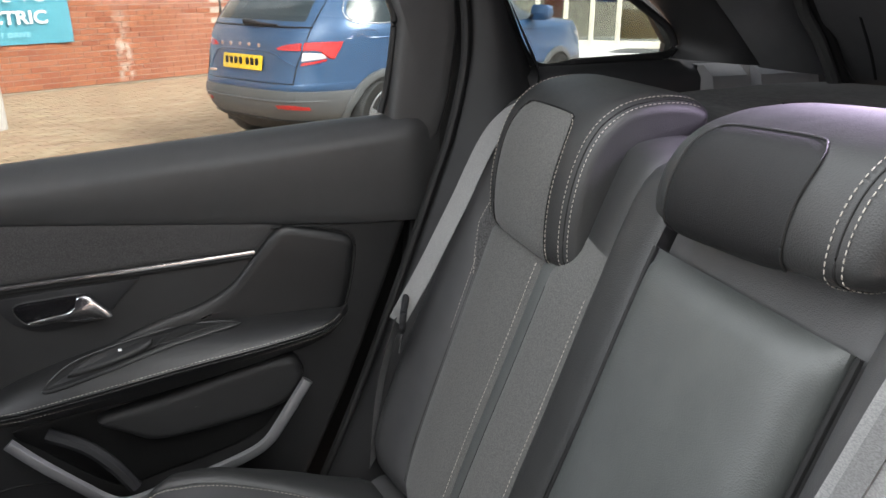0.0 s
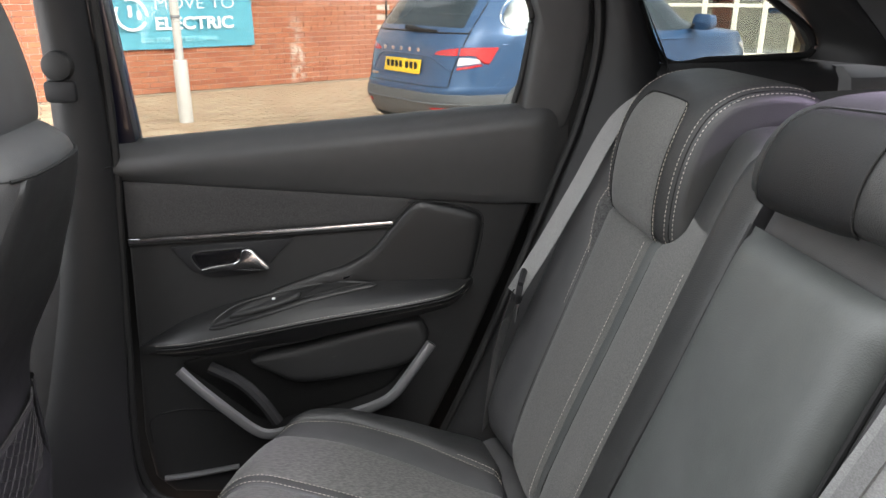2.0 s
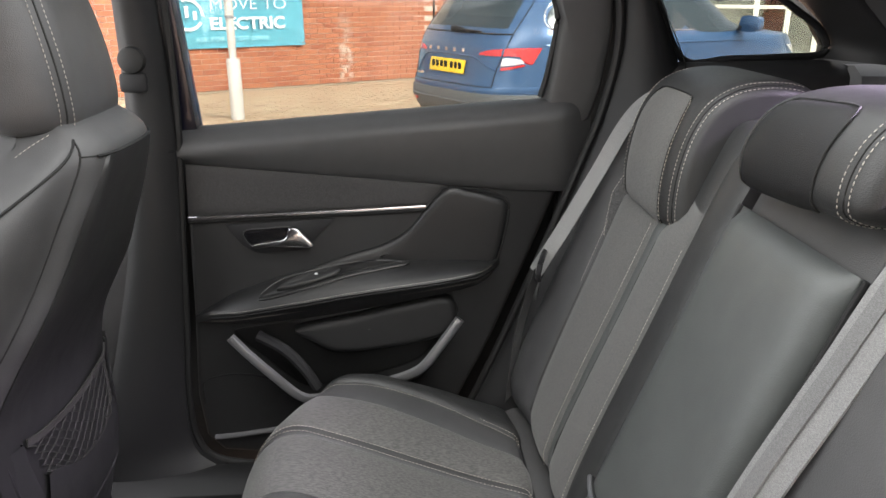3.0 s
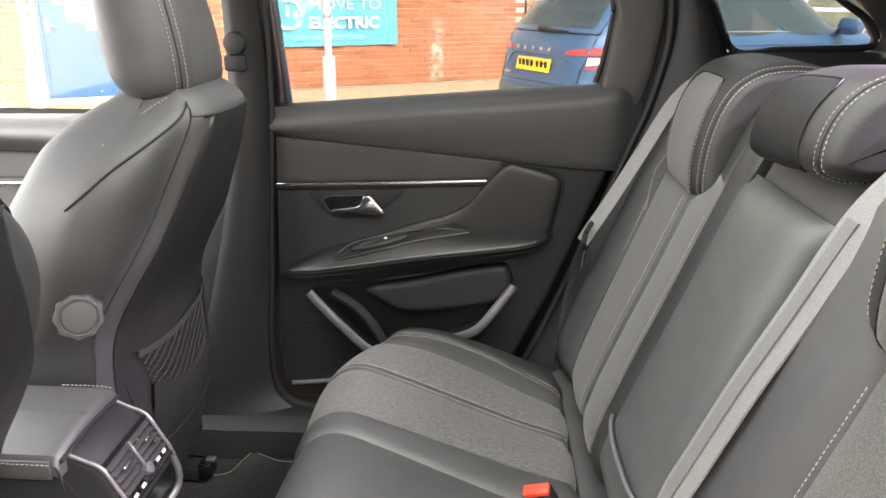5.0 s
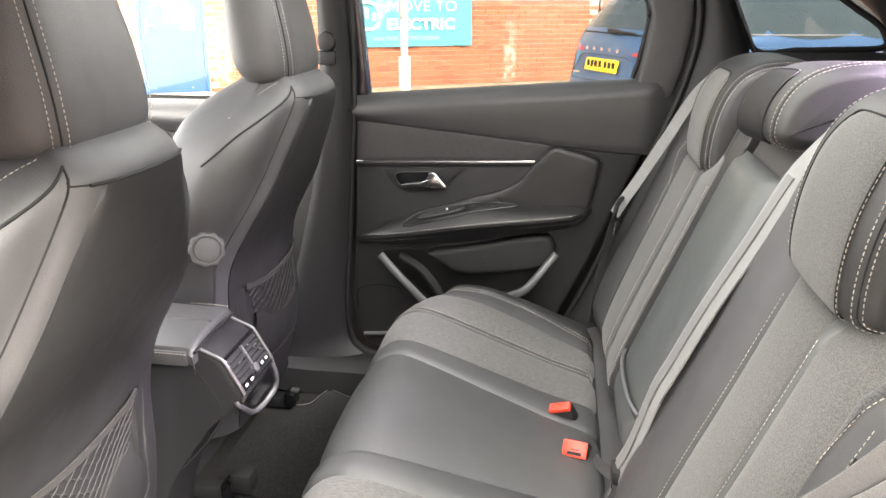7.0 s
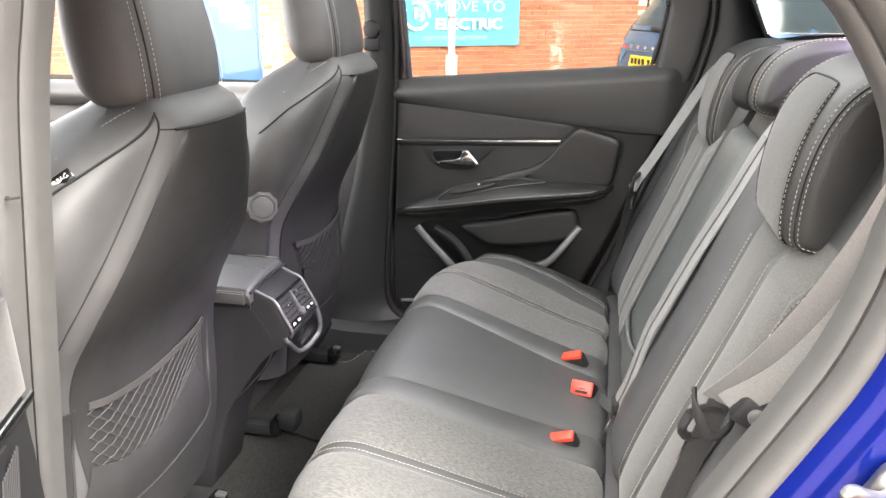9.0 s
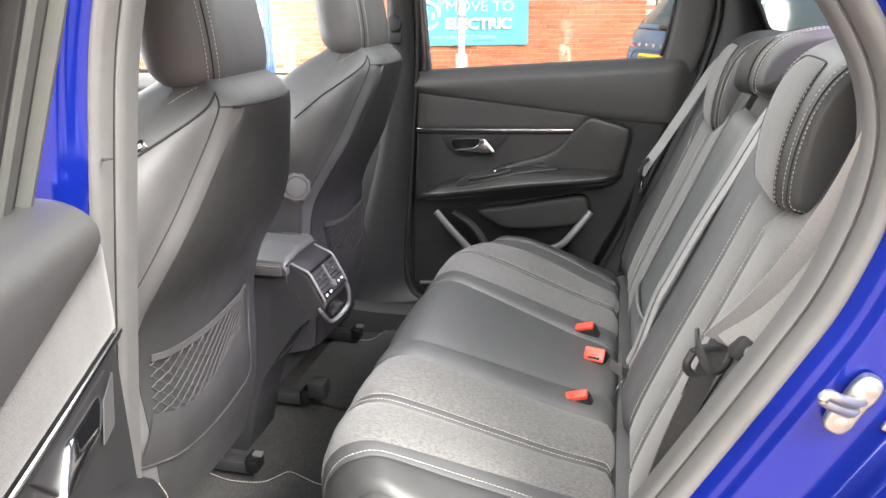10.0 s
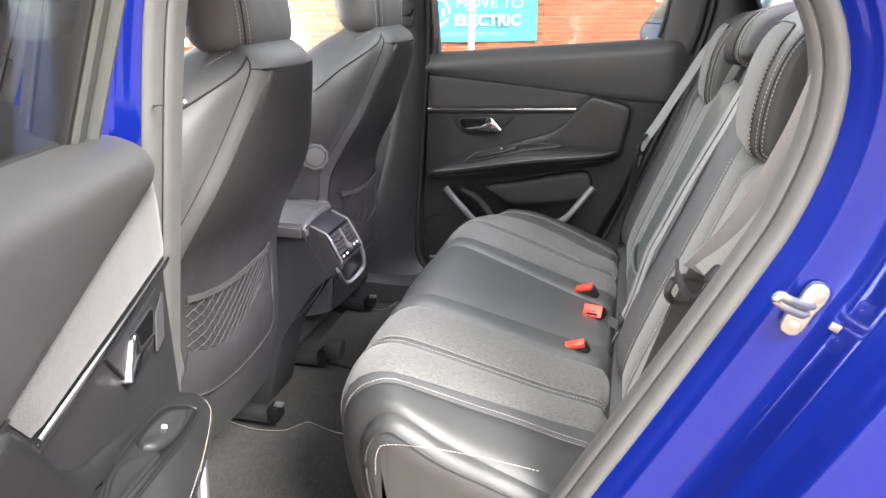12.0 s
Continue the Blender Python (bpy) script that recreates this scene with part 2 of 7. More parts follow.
def inset_ring(r, nrm, d):
    """A closed ring moved inwards in its plane by d."""
    r = np.array(r, float)
    nxt, prv = np.roll(r, -1, 0), np.roll(r, 1, 0)
    e1, e2 = r - prv, nxt - r
    n1, n2 = np.cross(nrm, e1), np.cross(nrm, e2)
    n1 /= np.linalg.norm(n1, axis=1)[:, None] + 1e-12
    n2 /= np.linalg.norm(n2, axis=1)[:, None] + 1e-12
    m = n1 + n2
    m /= np.maximum(np.linalg.norm(m, axis=1)[:, None], 0.3)
    c = r.mean(0)
    area = np.cross(r - c, nxt - c) @ np.array(nrm)
    return r + m * d * (1 if area.sum() > 0 else -1)


def prism(outline, vec, bevel=0.003, steps=2):
    """A plate of that outline, raised by vec, with a rounded upper edge."""
    r = np.array(outline, float)
    vec = np.array(vec, float)
    h = np.linalg.norm(vec)
    nrm = vec / h
    bevel = min(bevel, h * 0.95)
    rings = [r, r + vec * (1 - bevel / h)]
    for k in range(1, steps + 1):
        q = k / steps * math.pi / 2
        rings.append(inset_ring(r, nrm, bevel * (1 - math.cos(q))) + nrm * (h - bevel + bevel * math.sin(q)))
    return loft(rings)


def pad(outline, nrm, h, edge=0.02, back=0.006):
    """A soft pad: rises from its outline over the width edge to the height h."""
    r = np.array(outline, float)
    nrm = np.array(nrm, float) / np.linalg.norm(nrm)
    rings = [r - nrm * back]
    for k in range(6):
        q = k / 5 * math.pi / 2
        rings.append(inset_ring(r, nrm, edge * (1 - math.cos(q))) + nrm * h * math.sin(q))
    last, c = rings[-1], rings[-1].mean(0)
    for s in (0.75, 0.45, 0.15):
        rings.append(c + (last - c) * s + nrm * h * 0.06 * (1 - s))
    return loft(rings)


def box(c, size, bevel=0.003, m=None):
    """A box with rounded edges."""
    b = bmesh.new()
    bmesh.ops.create_cube(b, size=1.0)
    bmesh.ops.scale(b, vec=size, verts=b.verts)
    if bevel:
        bmesh.ops.bevel(b, geom=b.edges[:], offset=min(bevel, min(size) * 0.45), segments=2, affect="EDGES", profile=0.5)
    mm = (m or Matrix()) if c is None else Matrix.Translation(c) @ (m or Matrix())
    bmesh.ops.transform(b, matrix=mm, verts=b.verts)
    b.verts.index_update()
    v, f = [tuple(q.co) for q in b.verts], [tuple(q.index for q in p.verts) for p in b.faces]
    b.free()
    return v, f


def disc(c, axis, r, h, k=24, bevel=0.002):
    """A round plate or cylinder standing on c along axis."""
    a = Vector(axis).normalized()
    u = a.orthogonal().normalized()
    w = a.cross(u)
    return prism([Vector(c) + u * r * math.cos(q) + w * r * math.sin(q) for q in np.linspace(0, 2 * math.pi, k, endpoint=False)], a * h, bevel)


def stitching(pts, pitch=0.0066, length=0.0042, r=0.0006, n=None):
    """Single stitches along a curve."""
    p = cr(pts, 400)
    s = np.concatenate([[0], np.cumsum(np.linalg.norm(np.diff(p, axis=0), axis=1))])
    at = lambda q: np.array([np.interp(q, s, p[:, k]) for k in range(3)])
    out = []
    for q in np.arange(0, s[-1] - length, pitch):
        a, b = at(q), at(q + length)
        d = (b - a) / np.linalg.norm(b - a)
        x = np.cross(d, (0.3, 0.2, 1.0))
        x /= np.linalg.norm(x)
        y = np.cross(d, x)
        k = [x * r, y * r, -x * r, -y * r]
        m1, m2 = a + d * length * 0.2, a + d * length * 0.8
        out.append(loft([[a + o * 0.5 for o in k], [m1 + o for o in k], [m2 + o for o in k], [b + o * 0.5 for o in k]]))
    return join(out)


def part(name, shape, material, parent=None, label="", smooth=40):
    """One mesh object, under a thing or under a part."""
    v, f = shape
    me = bpy.data.meshes.new(name)
    me.from_pydata([tuple(map(float, p)) for p in v], [], [tuple(map(int, q)) for q in f])
    b = bmesh.new()
    b.from_mesh(me)
    bmesh.ops.recalc_face_normals(b, faces=b.faces)
    b.to_mesh(me)
    b.free()
    me.materials.append(material)
    if smooth:
        me.shade_smooth()
        me.set_sharp_from_angle(angle=radians(smooth))
    ob = new(name, me)
    if parent:
        ob.parent = parent
        if parent.type == "EMPTY":
            ob.matrix_parent_inverse = Matrix.Translation(parent.location).inverted()
    return tagged(ob, label)


def thing(name, at, label, category, group="", kind=""):
    e = new(name)
    e.location, e.empty_display_size = at, 0.1
    return tagged(e, label, category, group, kind)


def smooth01(t):
    t = min(1.0, max(0.0, t))
    return t * t * (3 - 2 * t)


# ---- rear bench ----
CY = 0.447
bench = thing("rear_bench", (0.1, CY, 0.34), "black leatherette and grey cloth rear bench seat with cream stitching", "car seat")

CUSHION = cr([(-0.12, 0, 0.36), (-0.165, 0, 0.43), (-0.2, 0, 0.52), (-0.222, 0, 0.61), (-0.218, 0, 0.675), (-0.19, 0, 0.72), (-0.145, 0, 0.737), (-0.08, 0, 0.722), (0.05, 0, 0.68), (0.15, 0, 0.648), (0.222, 0, 0.630), (0.243, 0, 0.619), (0.249, 0, 0.595), (0.25, 0, 0.57)], 48)
tan = frames_along(CUSHION)
CUSHION_OUT = np.stack([-tan[:, 2], np.zeros(48), tan[:, 0]], 1)


def seat_line(front, rear, k=1.0):
    """A line over the cushion: y offset from the middle at the front roll and at the back."""
    out = []
    for i, p in enumerate(CUSHION):
        u = max(0.0, (p[0] + 0.16) / 0.4) if i > 20 else 0.0
        out.append((p[0], CY + front + (rear - front) * min(1.0, u) ** k, p[2]))
    return np.array(out)


def lowered(line, side):
    """Bolsters fall off towards the bench's ends."""
    out = line.copy()
    for i, p in enumerate(out):
        s = abs(p[1] - CY)
        rise = 0.014 * smooth01((s - 0.40) / 0.14) * smooth01((i - 14) / 8) * (1 - 0.8 * smooth01((i - 36) / 10))
        p = p + np.array((0.085 * smooth01((s - 0.44) / 0.24) ** 1.4 * smooth01((34 - i) / 14), 0, 0))
        sink = 0.046 * smooth01((s - 0.38) / 0.2) * math.exp(-((i - 21) / 7) ** 2) if side > 0 else 0.0
        out[i] = p + np.array(CUSHION_OUT[i]) * (rise - sink - max(0.0, s - 0.585) ** 2 * 5.0)
    return out


# y offsets (front, rear) of the seams, from the bench's end to its middle
LINES = [(0.645, 0.65), (0.595, 0.515), (0.553, 0.455), (0.418, 0.366), (0.386, 0.338), (0.236, 0.212), (0.172, 0.112)]
COVERS = [("bolster", LEATHER_DARK, 0.014), ("side_band", LEATHER_SOFT, 0.003), ("cloth_insert", FABRIC_RIB, 0.008), ("piping_band", LEATHER_SOFT, 0.003), ("cloth_panel", FABRIC_RIB, 0.007), ("leather_panel", LEATHER, 0.008)]
for sgn in (-1, 1):
    lines = [lowered(seat_line(sgn * a, sgn * b, (2.2 if sgn > 0 else 0.8) if k == 1 else 1.0), sgn) for k, (a, b) in enumerate(LINES)]
    for k, (nm, mat, crown) in enumerate(COVERS):
        part(nm, strip(lines[k], lines[k + 1], CUSHION_OUT, crown, 4, 0.015), mat, bench)
    for k, (da, off) in enumerate(((1, 0.006), (1, -0.010), (3, -0.007), (4, 0.007))):
        a, b = LINES[da]
        ln = lowered(seat_line(sgn * (a + off), sgn * (b + off), (2.2 if sgn > 0 else 0.8) if da == 1 else 1.0), sgn)[10:46] + CUSHION_OUT[10:46] * 0.0036
        part("stitching", stitching(ln), THREAD, bench, "cream stitching along a seam")
    # rounded end of the bench
    end, g = lines[0], []
    for q in np.linspace(0, 1, 7):
        c, s = math.cos(q * math.pi / 2), math.sin(q * math.pi / 2)
        g.append([end[i] + np.array((0, sgn * 0.03 * s, 0)) - CUSHION_OUT[i] * (0.045 * (1 - c)) for i in range(48)])
    g.append([np.array((p[0], p[1], 0.36)) for p in g[-1]])
    part("end_panel", sheet(g), LEATHER_DARK, bench, "leatherette end panel of the cushion")
part("middle_panel", strip(seat_line(-0.172, -0.112), seat_line(0.172, 0.112), CUSHION_OUT, 0.011, 3, 0.015), LEATHER, bench)
under = [(p[0] + 0.03, CY - 0.54, p[2] - 0.025) for p in CUSHION]
part("cushion_core", loft([[(x, y, z) for x, _, z in under] + [(0.31, y, 0.40), (-0.05, y, 0.36)] for y in (CY - 0.54, CY + 0.54)]), PLASTIC_DARK, bench)
gap = [(0.238, 0.575), (0.246, 0.598), (0.262, 0.605), (0.30, 0.606), (0.33, 0.604), (0.35, 0.59)]
part("hinge_cover", sheet([[(x, y, z) for x, z in gap] for y in np.linspace(CY - 0.60, CY + 0.66, 14)]), LEATHER_SOFT, bench, "smooth leatherette strip between cushion and backrest")
# piping along the lower front corner of the near end
for sgn in (-1, 1):
    ln = lowered(seat_line(sgn * 0.668, sgn * 0.67), sgn)
    part("piping", tube([p + np.array((-0.004, sgn * 0.006, 0.002)) for p in ln[6:40:3]], 0.0018, 40), LEATHER_DARK, bench, "thin leatherette piping")

part("stitching", stitching([(-0.093, -0.2335, 0.641), (-0.09, -0.2335, 0.68), (-0.074, -0.2335, 0.698), (-0.007, -0.2335, 0.703), (0.07, -0.2335, 0.700), (0.162, -0.2335, 0.690)]), THREAD, bench, "cream stitching along a seam")
# backrest
BACK = cr([(0.335, 0, 0.612), (0.302, 0, 0.622), (0.287, 0, 0.648), (0.293, 0, 0.685), (0.312, 0, 0.745), (0.347, 0, 0.84), (0.39, 0, 0.95), (0.437, 0, 1.075), (0.478, 0, 1.18), (0.502, 0, 1.225), (0.535, 0, 1.245), (0.60, 0, 1.248), (0.645, 0, 1.235)], 44)
tan = frames_along(BACK)
BACK_OUT = np.stack([-tan[:, 2], np.zeros(44), tan[:, 0]], 1)


def back_line(y0, y1, push=0.0, upto=44):
    """A line up the backrest from y0 at its foot to y1 at its top, moved forward by push."""
    u = np.linspace(0, 1, 44)[:upto]
    return np.stack([BACK[:upto, 0] + BACK_OUT[:upto, 0] * push, y0 + (y1 - y0) * u, BACK[:upto, 2] + BACK_OUT[:upto, 2] * push], 1)


BLINES = [(1.185, 1.165, -0.02), (1.13, 1.10, 0.028), (1.0, 1.035, 0.006), (0.856, 0.85, 0.004), (0.835, 0.823, 0.004), (0.722, 0.726, 0.004), (0.672, 0.655, 0.0)]
NEAR_LINES = [(-0.20, -0.195, -0.05), (-0.155, -0.145, -0.012), (-0.07, -0.06, 0.006), (0.045, 0.06, 0.004), (0.068, 0.083, 0.004), (0.185, 0.19, 0.004), (0.378, 0.378, 0.0)]
BCOVERS = [("back_bolster_side", LEATHER, 0.008), ("back_bolster", LEATHER_SOFT, 0.008), ("back_cloth", FABRIC, 0.008), ("back_piping_band", ARMLEATHER, 0.0015), ("back_cloth_panel", FABRIC, 0.007), ("back_leather_band", LEATHER_DARK, 0.006)]
for sgn in (1, -1):
    yy = (lambda y: y) if sgn == 1 else (lambda y: 2 * CY - y + 0.02)
    bl = [back_line(a, b, c) for a, b, c in (BLINES if sgn == 1 else NEAR_LINES)]
    for ln in bl[2:5]:
        ln[:, 0] += [0.027 * smooth01((z - 1.075) / 0.05) * smooth01((0.535 - x) / 0.05) for x, z in zip(BACK[:, 0], BACK[:, 2])]
    for k, (nm, mat, crown) in enumerate(BCOVERS):
        # same leatherette on both sides; near band coloured lighter, as lit by the doorway
        if sgn == -1 and nm == "back_leather_band":
            mat, crown = LEATHER_SOFT, 0.022
        # dark from row 30 up: leatherette top, and shade under the headrest painted in
        if mat is FABRIC:
            part(nm, strip(bl[k][:31], bl[k + 1][:31], BACK_OUT[:31], crown, 4, 0.02), mat, bench)
            part("back_top", strip(bl[k][30:], bl[k + 1][30:], BACK_OUT[30:], crown, 4, 0.02), LEATHER_DARK, bench, "leatherette top of the backrest, with the headrest's shade in its colour")
        else:
            part(nm, strip(bl[k], bl[k + 1], BACK_OUT, crown, 4, 0.02), mat, bench)
    # dark felt gusset beside the headrest, in the upper part of the bolster
    on = lambda i, v: bl[1][i] + (bl[2][i] - bl[1][i]) * v + BACK_OUT[i] * (0.008 * (1 - abs(2 * v - 1) ** 4) + 0.0016)
    va = {i: 1.0 - 0.72 * (i - 23) / 13 for i in range(23, 37)}
    part("felt_gusset", sheet([[on(i, va[i] + (1 - va[i]) * t) for t in np.linspace(0, 1, 7)] for i in range(23, 37)]), FABRIC_DARK, bench, "dark felt gusset of the backrest")
    part("stitching", stitching([on(i, max(0.0, va[i] - 0.03)) for i in range(23, 37)]), THREAD, bench, "cream stitching along a seam")
    for a, b in ((0.862, 0.857), (0.7235, 0.7275)):
        part("stitching", stitching(back_line(yy(a), yy(b), 0.0105)[3:28]), THREAD, bench, "cream stitching along a seam")
    part("seam", tube(back_line(yy(0.832), yy(0.820), 0.0046)[2:29:3], 0.0016, 40), SEAM, bench)
    part("seam", tube(back_line(yy(1.004), yy(1.039), 0.0075)[4:28:3], 0.0016, 50, 6), SEAM, bench)
    part("stitching", stitching(back_line(yy(1.008), yy(1.043), 0.0125)[18:28]), THREAD, bench, "cream stitching along a seam")
part("middle_back", strip(back_line(0.656, 0.648, -0.012), back_line(0.376, 0.376, -0.012), BACK_OUT, 0.006, 6, 0.02), LEATHER_SOFT, bench, "leatherette middle of the backrest")
part("backrest_core", loft([[(x + 0.03, y, z - 0.02) for x, _, z in BACK] + [(0.66, y, 1.20), (0.45, y, 0.58)] for y in (CY - 0.63, CY + 0.70)]), PLASTIC_DARK, bench)
# fold-down armrest
u0, u1 = 5, 33
arm_a, arm_b = back_line(0.652, 0.652, 0.0)[u0:u1], back_line(0.394, 0.394, 0.0)[u0:u1]
part("armrest", strip(arm_a, arm_b, BACK_OUT[u0:u1], 0.024, 10, 0.03, ends=26), ARMLEATHER, bench, "padded leatherette fold-down armrest")
part("armrest_groove", tube([p for p in back_line(0.66, 0.66, -0.002)[u0:u1:3]], 0.004, 40), SEAM, bench)
part("armrest_groove", tube([p for p in back_line(0.386, 0.386, -0.001)[u0:u1:3]], 0.0035, 40), SEAM, bench)
fl = [[(0.326 - 0.028 * t ** 0.7 - 0.014 * (1 - abs(2 * u - 1) ** 3) * t, 0.648 - 0.262 * u, 0.655 + 0.113 * t + 0.010 * u * t) for t in np.linspace(0, 1, 8)] for u in np.linspace(0, 1, 14)]
flap = part("pull_flap", join([sheet(fl), sheet([[(x + 0.007, y, z - 0.002) for x, y, z in row] for row in fl]), sheet([[row[-1], (row[-1][0] + 0.004, row[-1][1], row[-1][2] + 0.002), (row[-1][0] + 0.007, row[-1][1], row[-1][2] - 0.002)] for row in fl])]), LEATHER_DARK, bench, "leatherette flap at the foot of the armrest")
part("flap_edge", tube([row[-1] for row in fl], 0.0032, 40, 8), SILVER, flap, "pale grey edge of the flap")

HEAD = [(0.440, 1.090), (0.431, 1.122), (0.435, 1.182), (0.450, 1.238), (0.475, 1.279), (0.512, 1.303), (0.555, 1.311), (0.60, 1.309), (0.632, 1.299), (0.645, 1.284), (0.638, 1.258), (0.606, 1.243), (0.574, 1.236), (0.553, 1.222), (0.541, 1.20), (0.530, 1.15), (0.514, 1.103), (0.478, 1.082)]


def headrest(yc, half, prof, cloth, wide=0.64, top=20, soft=0.034, shift=0.0, ends=(-1, 1), rows=(0.86, 0.95), tilt=0.0):
    """A comma-shaped headrest that hooks over the backrest's top edge."""
    base = ring_cr([(x, 0, z) for x, z in prof], 60)
    rings = []
    for v in (-1, -0.985, -0.95, -0.89, -0.8, -0.7, -0.35, 0, 0.35, 0.7, 0.8, 0.89, 0.95, 0.985, 1):
        t = max(0.0, (abs(v) - 0.62) / 0.38)
        d = soft * (1 - math.sqrt(max(0.0, 1 - t * t)))
        r = inset_ring(base, (0, 1, 0), d)
        r[:, 1] = yc + half * v
        r[:, 2] += tilt * (1 - v) / 2
        rings.append(r)
    h = part("headrest", loft(rings), LEATHER_DARK, bench, "leatherette headrest hooked over the backrest")
    # front patch
    idx = [i % 60 for i in range(58, 58 + top)]
    line = base[idx]
    t = frames_along(line)
    out = np.stack([-t[:, 2], np.zeros(top), t[:, 0]], 1)
    if out[4][0] > 0:
        out = -out
    w = half * wide
    a, b = line.copy(), line.copy()
    for i in range(top):
        u = i / (top - 1)
        e = 1 - 0.38 * (1 - math.sqrt(max(0.0, 1 - max(0.0, (u - 0.70) / 0.30) ** 2))) - 0.42 * max(0.0, (0.16 - u) / 0.16) ** 2
        a[i][1], b[i][1] = yc + shift - w * e, yc + shift + w * e
        a[i][2] += tilt * (1 - (shift / half - wide * e)) / 2
        b[i][2] += tilt * (1 - (shift / half + wide * e)) / 2
    q = part("headrest_patch", strip(a[1:] + out[1:] * 0.0012, b[1:] + out[1:] * 0.0012, out[1:], 0.0045, 6, 0.004, ends=14), cloth, h, "padded front patch of the headrest")
    rim = [*(a[1:] + out[1:] * 0.0015), *(b[1:] + out[1:] * 0.0015)[::-1]]
    part("seam", tube(rim, 0.0013, 110, 6), SEAM, h)
    if cloth is FABRIC:
        part("stitching", stitching(a[1:] + out[1:] * 0.002 - np.array((0, 0.004, 0))), THREAD, h)
    for e in ends:
        for off in rows:
            d = soft * (1 - math.sqrt(max(0.0, 1 - ((off - 0.62) / 0.38) ** 2)))
            r = inset_ring(base, (0, 1, 0), d - 0.0012)[[i % 60 for i in range(53, 53 + 38)]]
            r[:, 1] = yc + e * half * off
            r[:, 2] += tilt * (1 - e * off) / 2
            part("stitching", stitching(r), THREAD, h)
        d = soft * (1 - math.sqrt(max(0.0, 1 - ((sum(rows) / 2 - 0.62) / 0.38) ** 2)))
        r = inset_ring(base, (0, 1, 0), d)[[i % 60 for i in range(53, 53 + 38)]]
        r[:, 1] = yc + e * half * sum(rows) / 2
        r[:, 2] += tilt * (1 - e * sum(rows) / 2) / 2
        part("seam", tube(r[::2], 0.0010, 60, 6), SEAM, h)
    return h


headrest(0.925, 0.132, HEAD, FABRIC, soft=0.024)
headrest(0.115, 0.128, [(x, z + 0.03) for x, z in HEAD], FABRIC, soft=0.024)
MIDHEAD = [(x + 0.012, 1.326 - (1.311 - z) * 0.53) for x, z in HEAD[:10]] + [(0.650, 1.262), (0.618, 1.238), (0.586, 1.236), (0.56, 1.234), (0.546, 1.226), (0.534, 1.216), (0.515, 1.204), (0.486, 1.199)]
# the shade on this headrest's front is in its patch colour
headrest(0.508, 0.138, MIDHEAD, PATCHSHADE, 0.57, 16, 0.022, 0.020, (-1,), (0.74, 0.84), 0.021)

# tags of the child seat anchors
for p in ((0.282, 0.975, 0.672), (0.288, 0.228, 0.678)):
    part("anchor_tag", box(p, (0.003, 0.009, 0.016), 0.001, Matrix.Rotation(0.35, 4, "Y")), WHITEMARK, bench, "white child-seat anchor tag")
    part("anchor_tag_mark", box((p[0] - 0.002, p[1], p[2]), (0.001, 0.004, 0.007), 0.0, Matrix.Rotation(0.35, 4, "Y")), SEAM, bench)


# ---- belts ----
def buckle(at, turn, tilt, long=0.075):
    """An upright black buckle with a red top plate."""
    t = thing("seat_belt_buckle", at, "black seat belt buckle with red top standing in the bench", "belt buckle", "belt buckles of the bench")
    w = Matrix.Translation(at) @ Matrix.Rotation(turn, 4, "Z") @ Matrix.Rotation(tilt, 4, "Y") @ Matrix.Rotation(0.35, 4, "X")
    part("housing", box(None, (0.046, 0.025, long), 0.005, w @ Matrix.Translation((0, 0, -long / 2))), PLASTIC_DARK, t)
    part("button", box(None, (0.044, 0.020, 0.010), 0.003, w @ Matrix.Translation((0, -0.003, 0.003))), RED, t, "red release button")
    part("slot", box(None, (0.030, 0.004, 0.004), 0.001, w @ Matrix.Translation((0, 0.0085, 0.0))), SEAM, t)
    return t


def buckle_front(at, turn):
    """The middle buckle, its red front turned towards the door."""
    t = thing("seat_belt_buckle", at, "red-fronted middle seat belt buckle lying on the bench", "belt buckle", "belt buckles of the bench")
    w = Matrix.Translation(at) @ Matrix.Rotation(turn, 4, "Z") @ Matrix.Rotation(-0.6, 4, "X")
    part("housing", box(None, (0.047, 0.06, 0.033), 0.007, w @ Matrix.Translation((0, 0.033, 0))), PLASTIC_DARK, t)
    part("button", box(None, (0.044, 0.008, 0.030), 0.004, w), RED, t, "red release button")
    part("slot", box(None, (0.026, 0.003, 0.006), 0.001, w @ Matrix.Translation((0, -0.0032, -0.008))), SEAM, t)
    part("button_mark", box(None, (0.016, 0.003, 0.002), 0.0, w @ Matrix.Translation((0, -0.0034, -0.001))), SEAM, t)
    return t


buckle((0.178, 0.59, 0.662), -0.25, -0.35)
buckle_front((0.204, 0.455, 0.659), -0.2)
buckle((0.178, 0.276, 0.656), -0.15, -0.35)
# no hollows here: black pads paint the shade round the buckles
for p in ((0.178, 0.60, 0.642), (0.178, 0.286, 0.640)):
    part("buckle_well", pad(ring_cr([(p[0] - 0.05, p[1], p[2] + 0.015), (p[0], p[1] + 0.018, p[2]), (p[0] + 0.06, p[1] + 0.014, p[2] - 0.018), (p[0] + 0.06, p[1] - 0.014, p[2] - 0.018), (p[0], p[1] - 0.018, p[2])], 24), (0.3, 0, 1), 0.003, 0.006), SEAM, bench, "flat black patch for the shaded recess round a buckle")


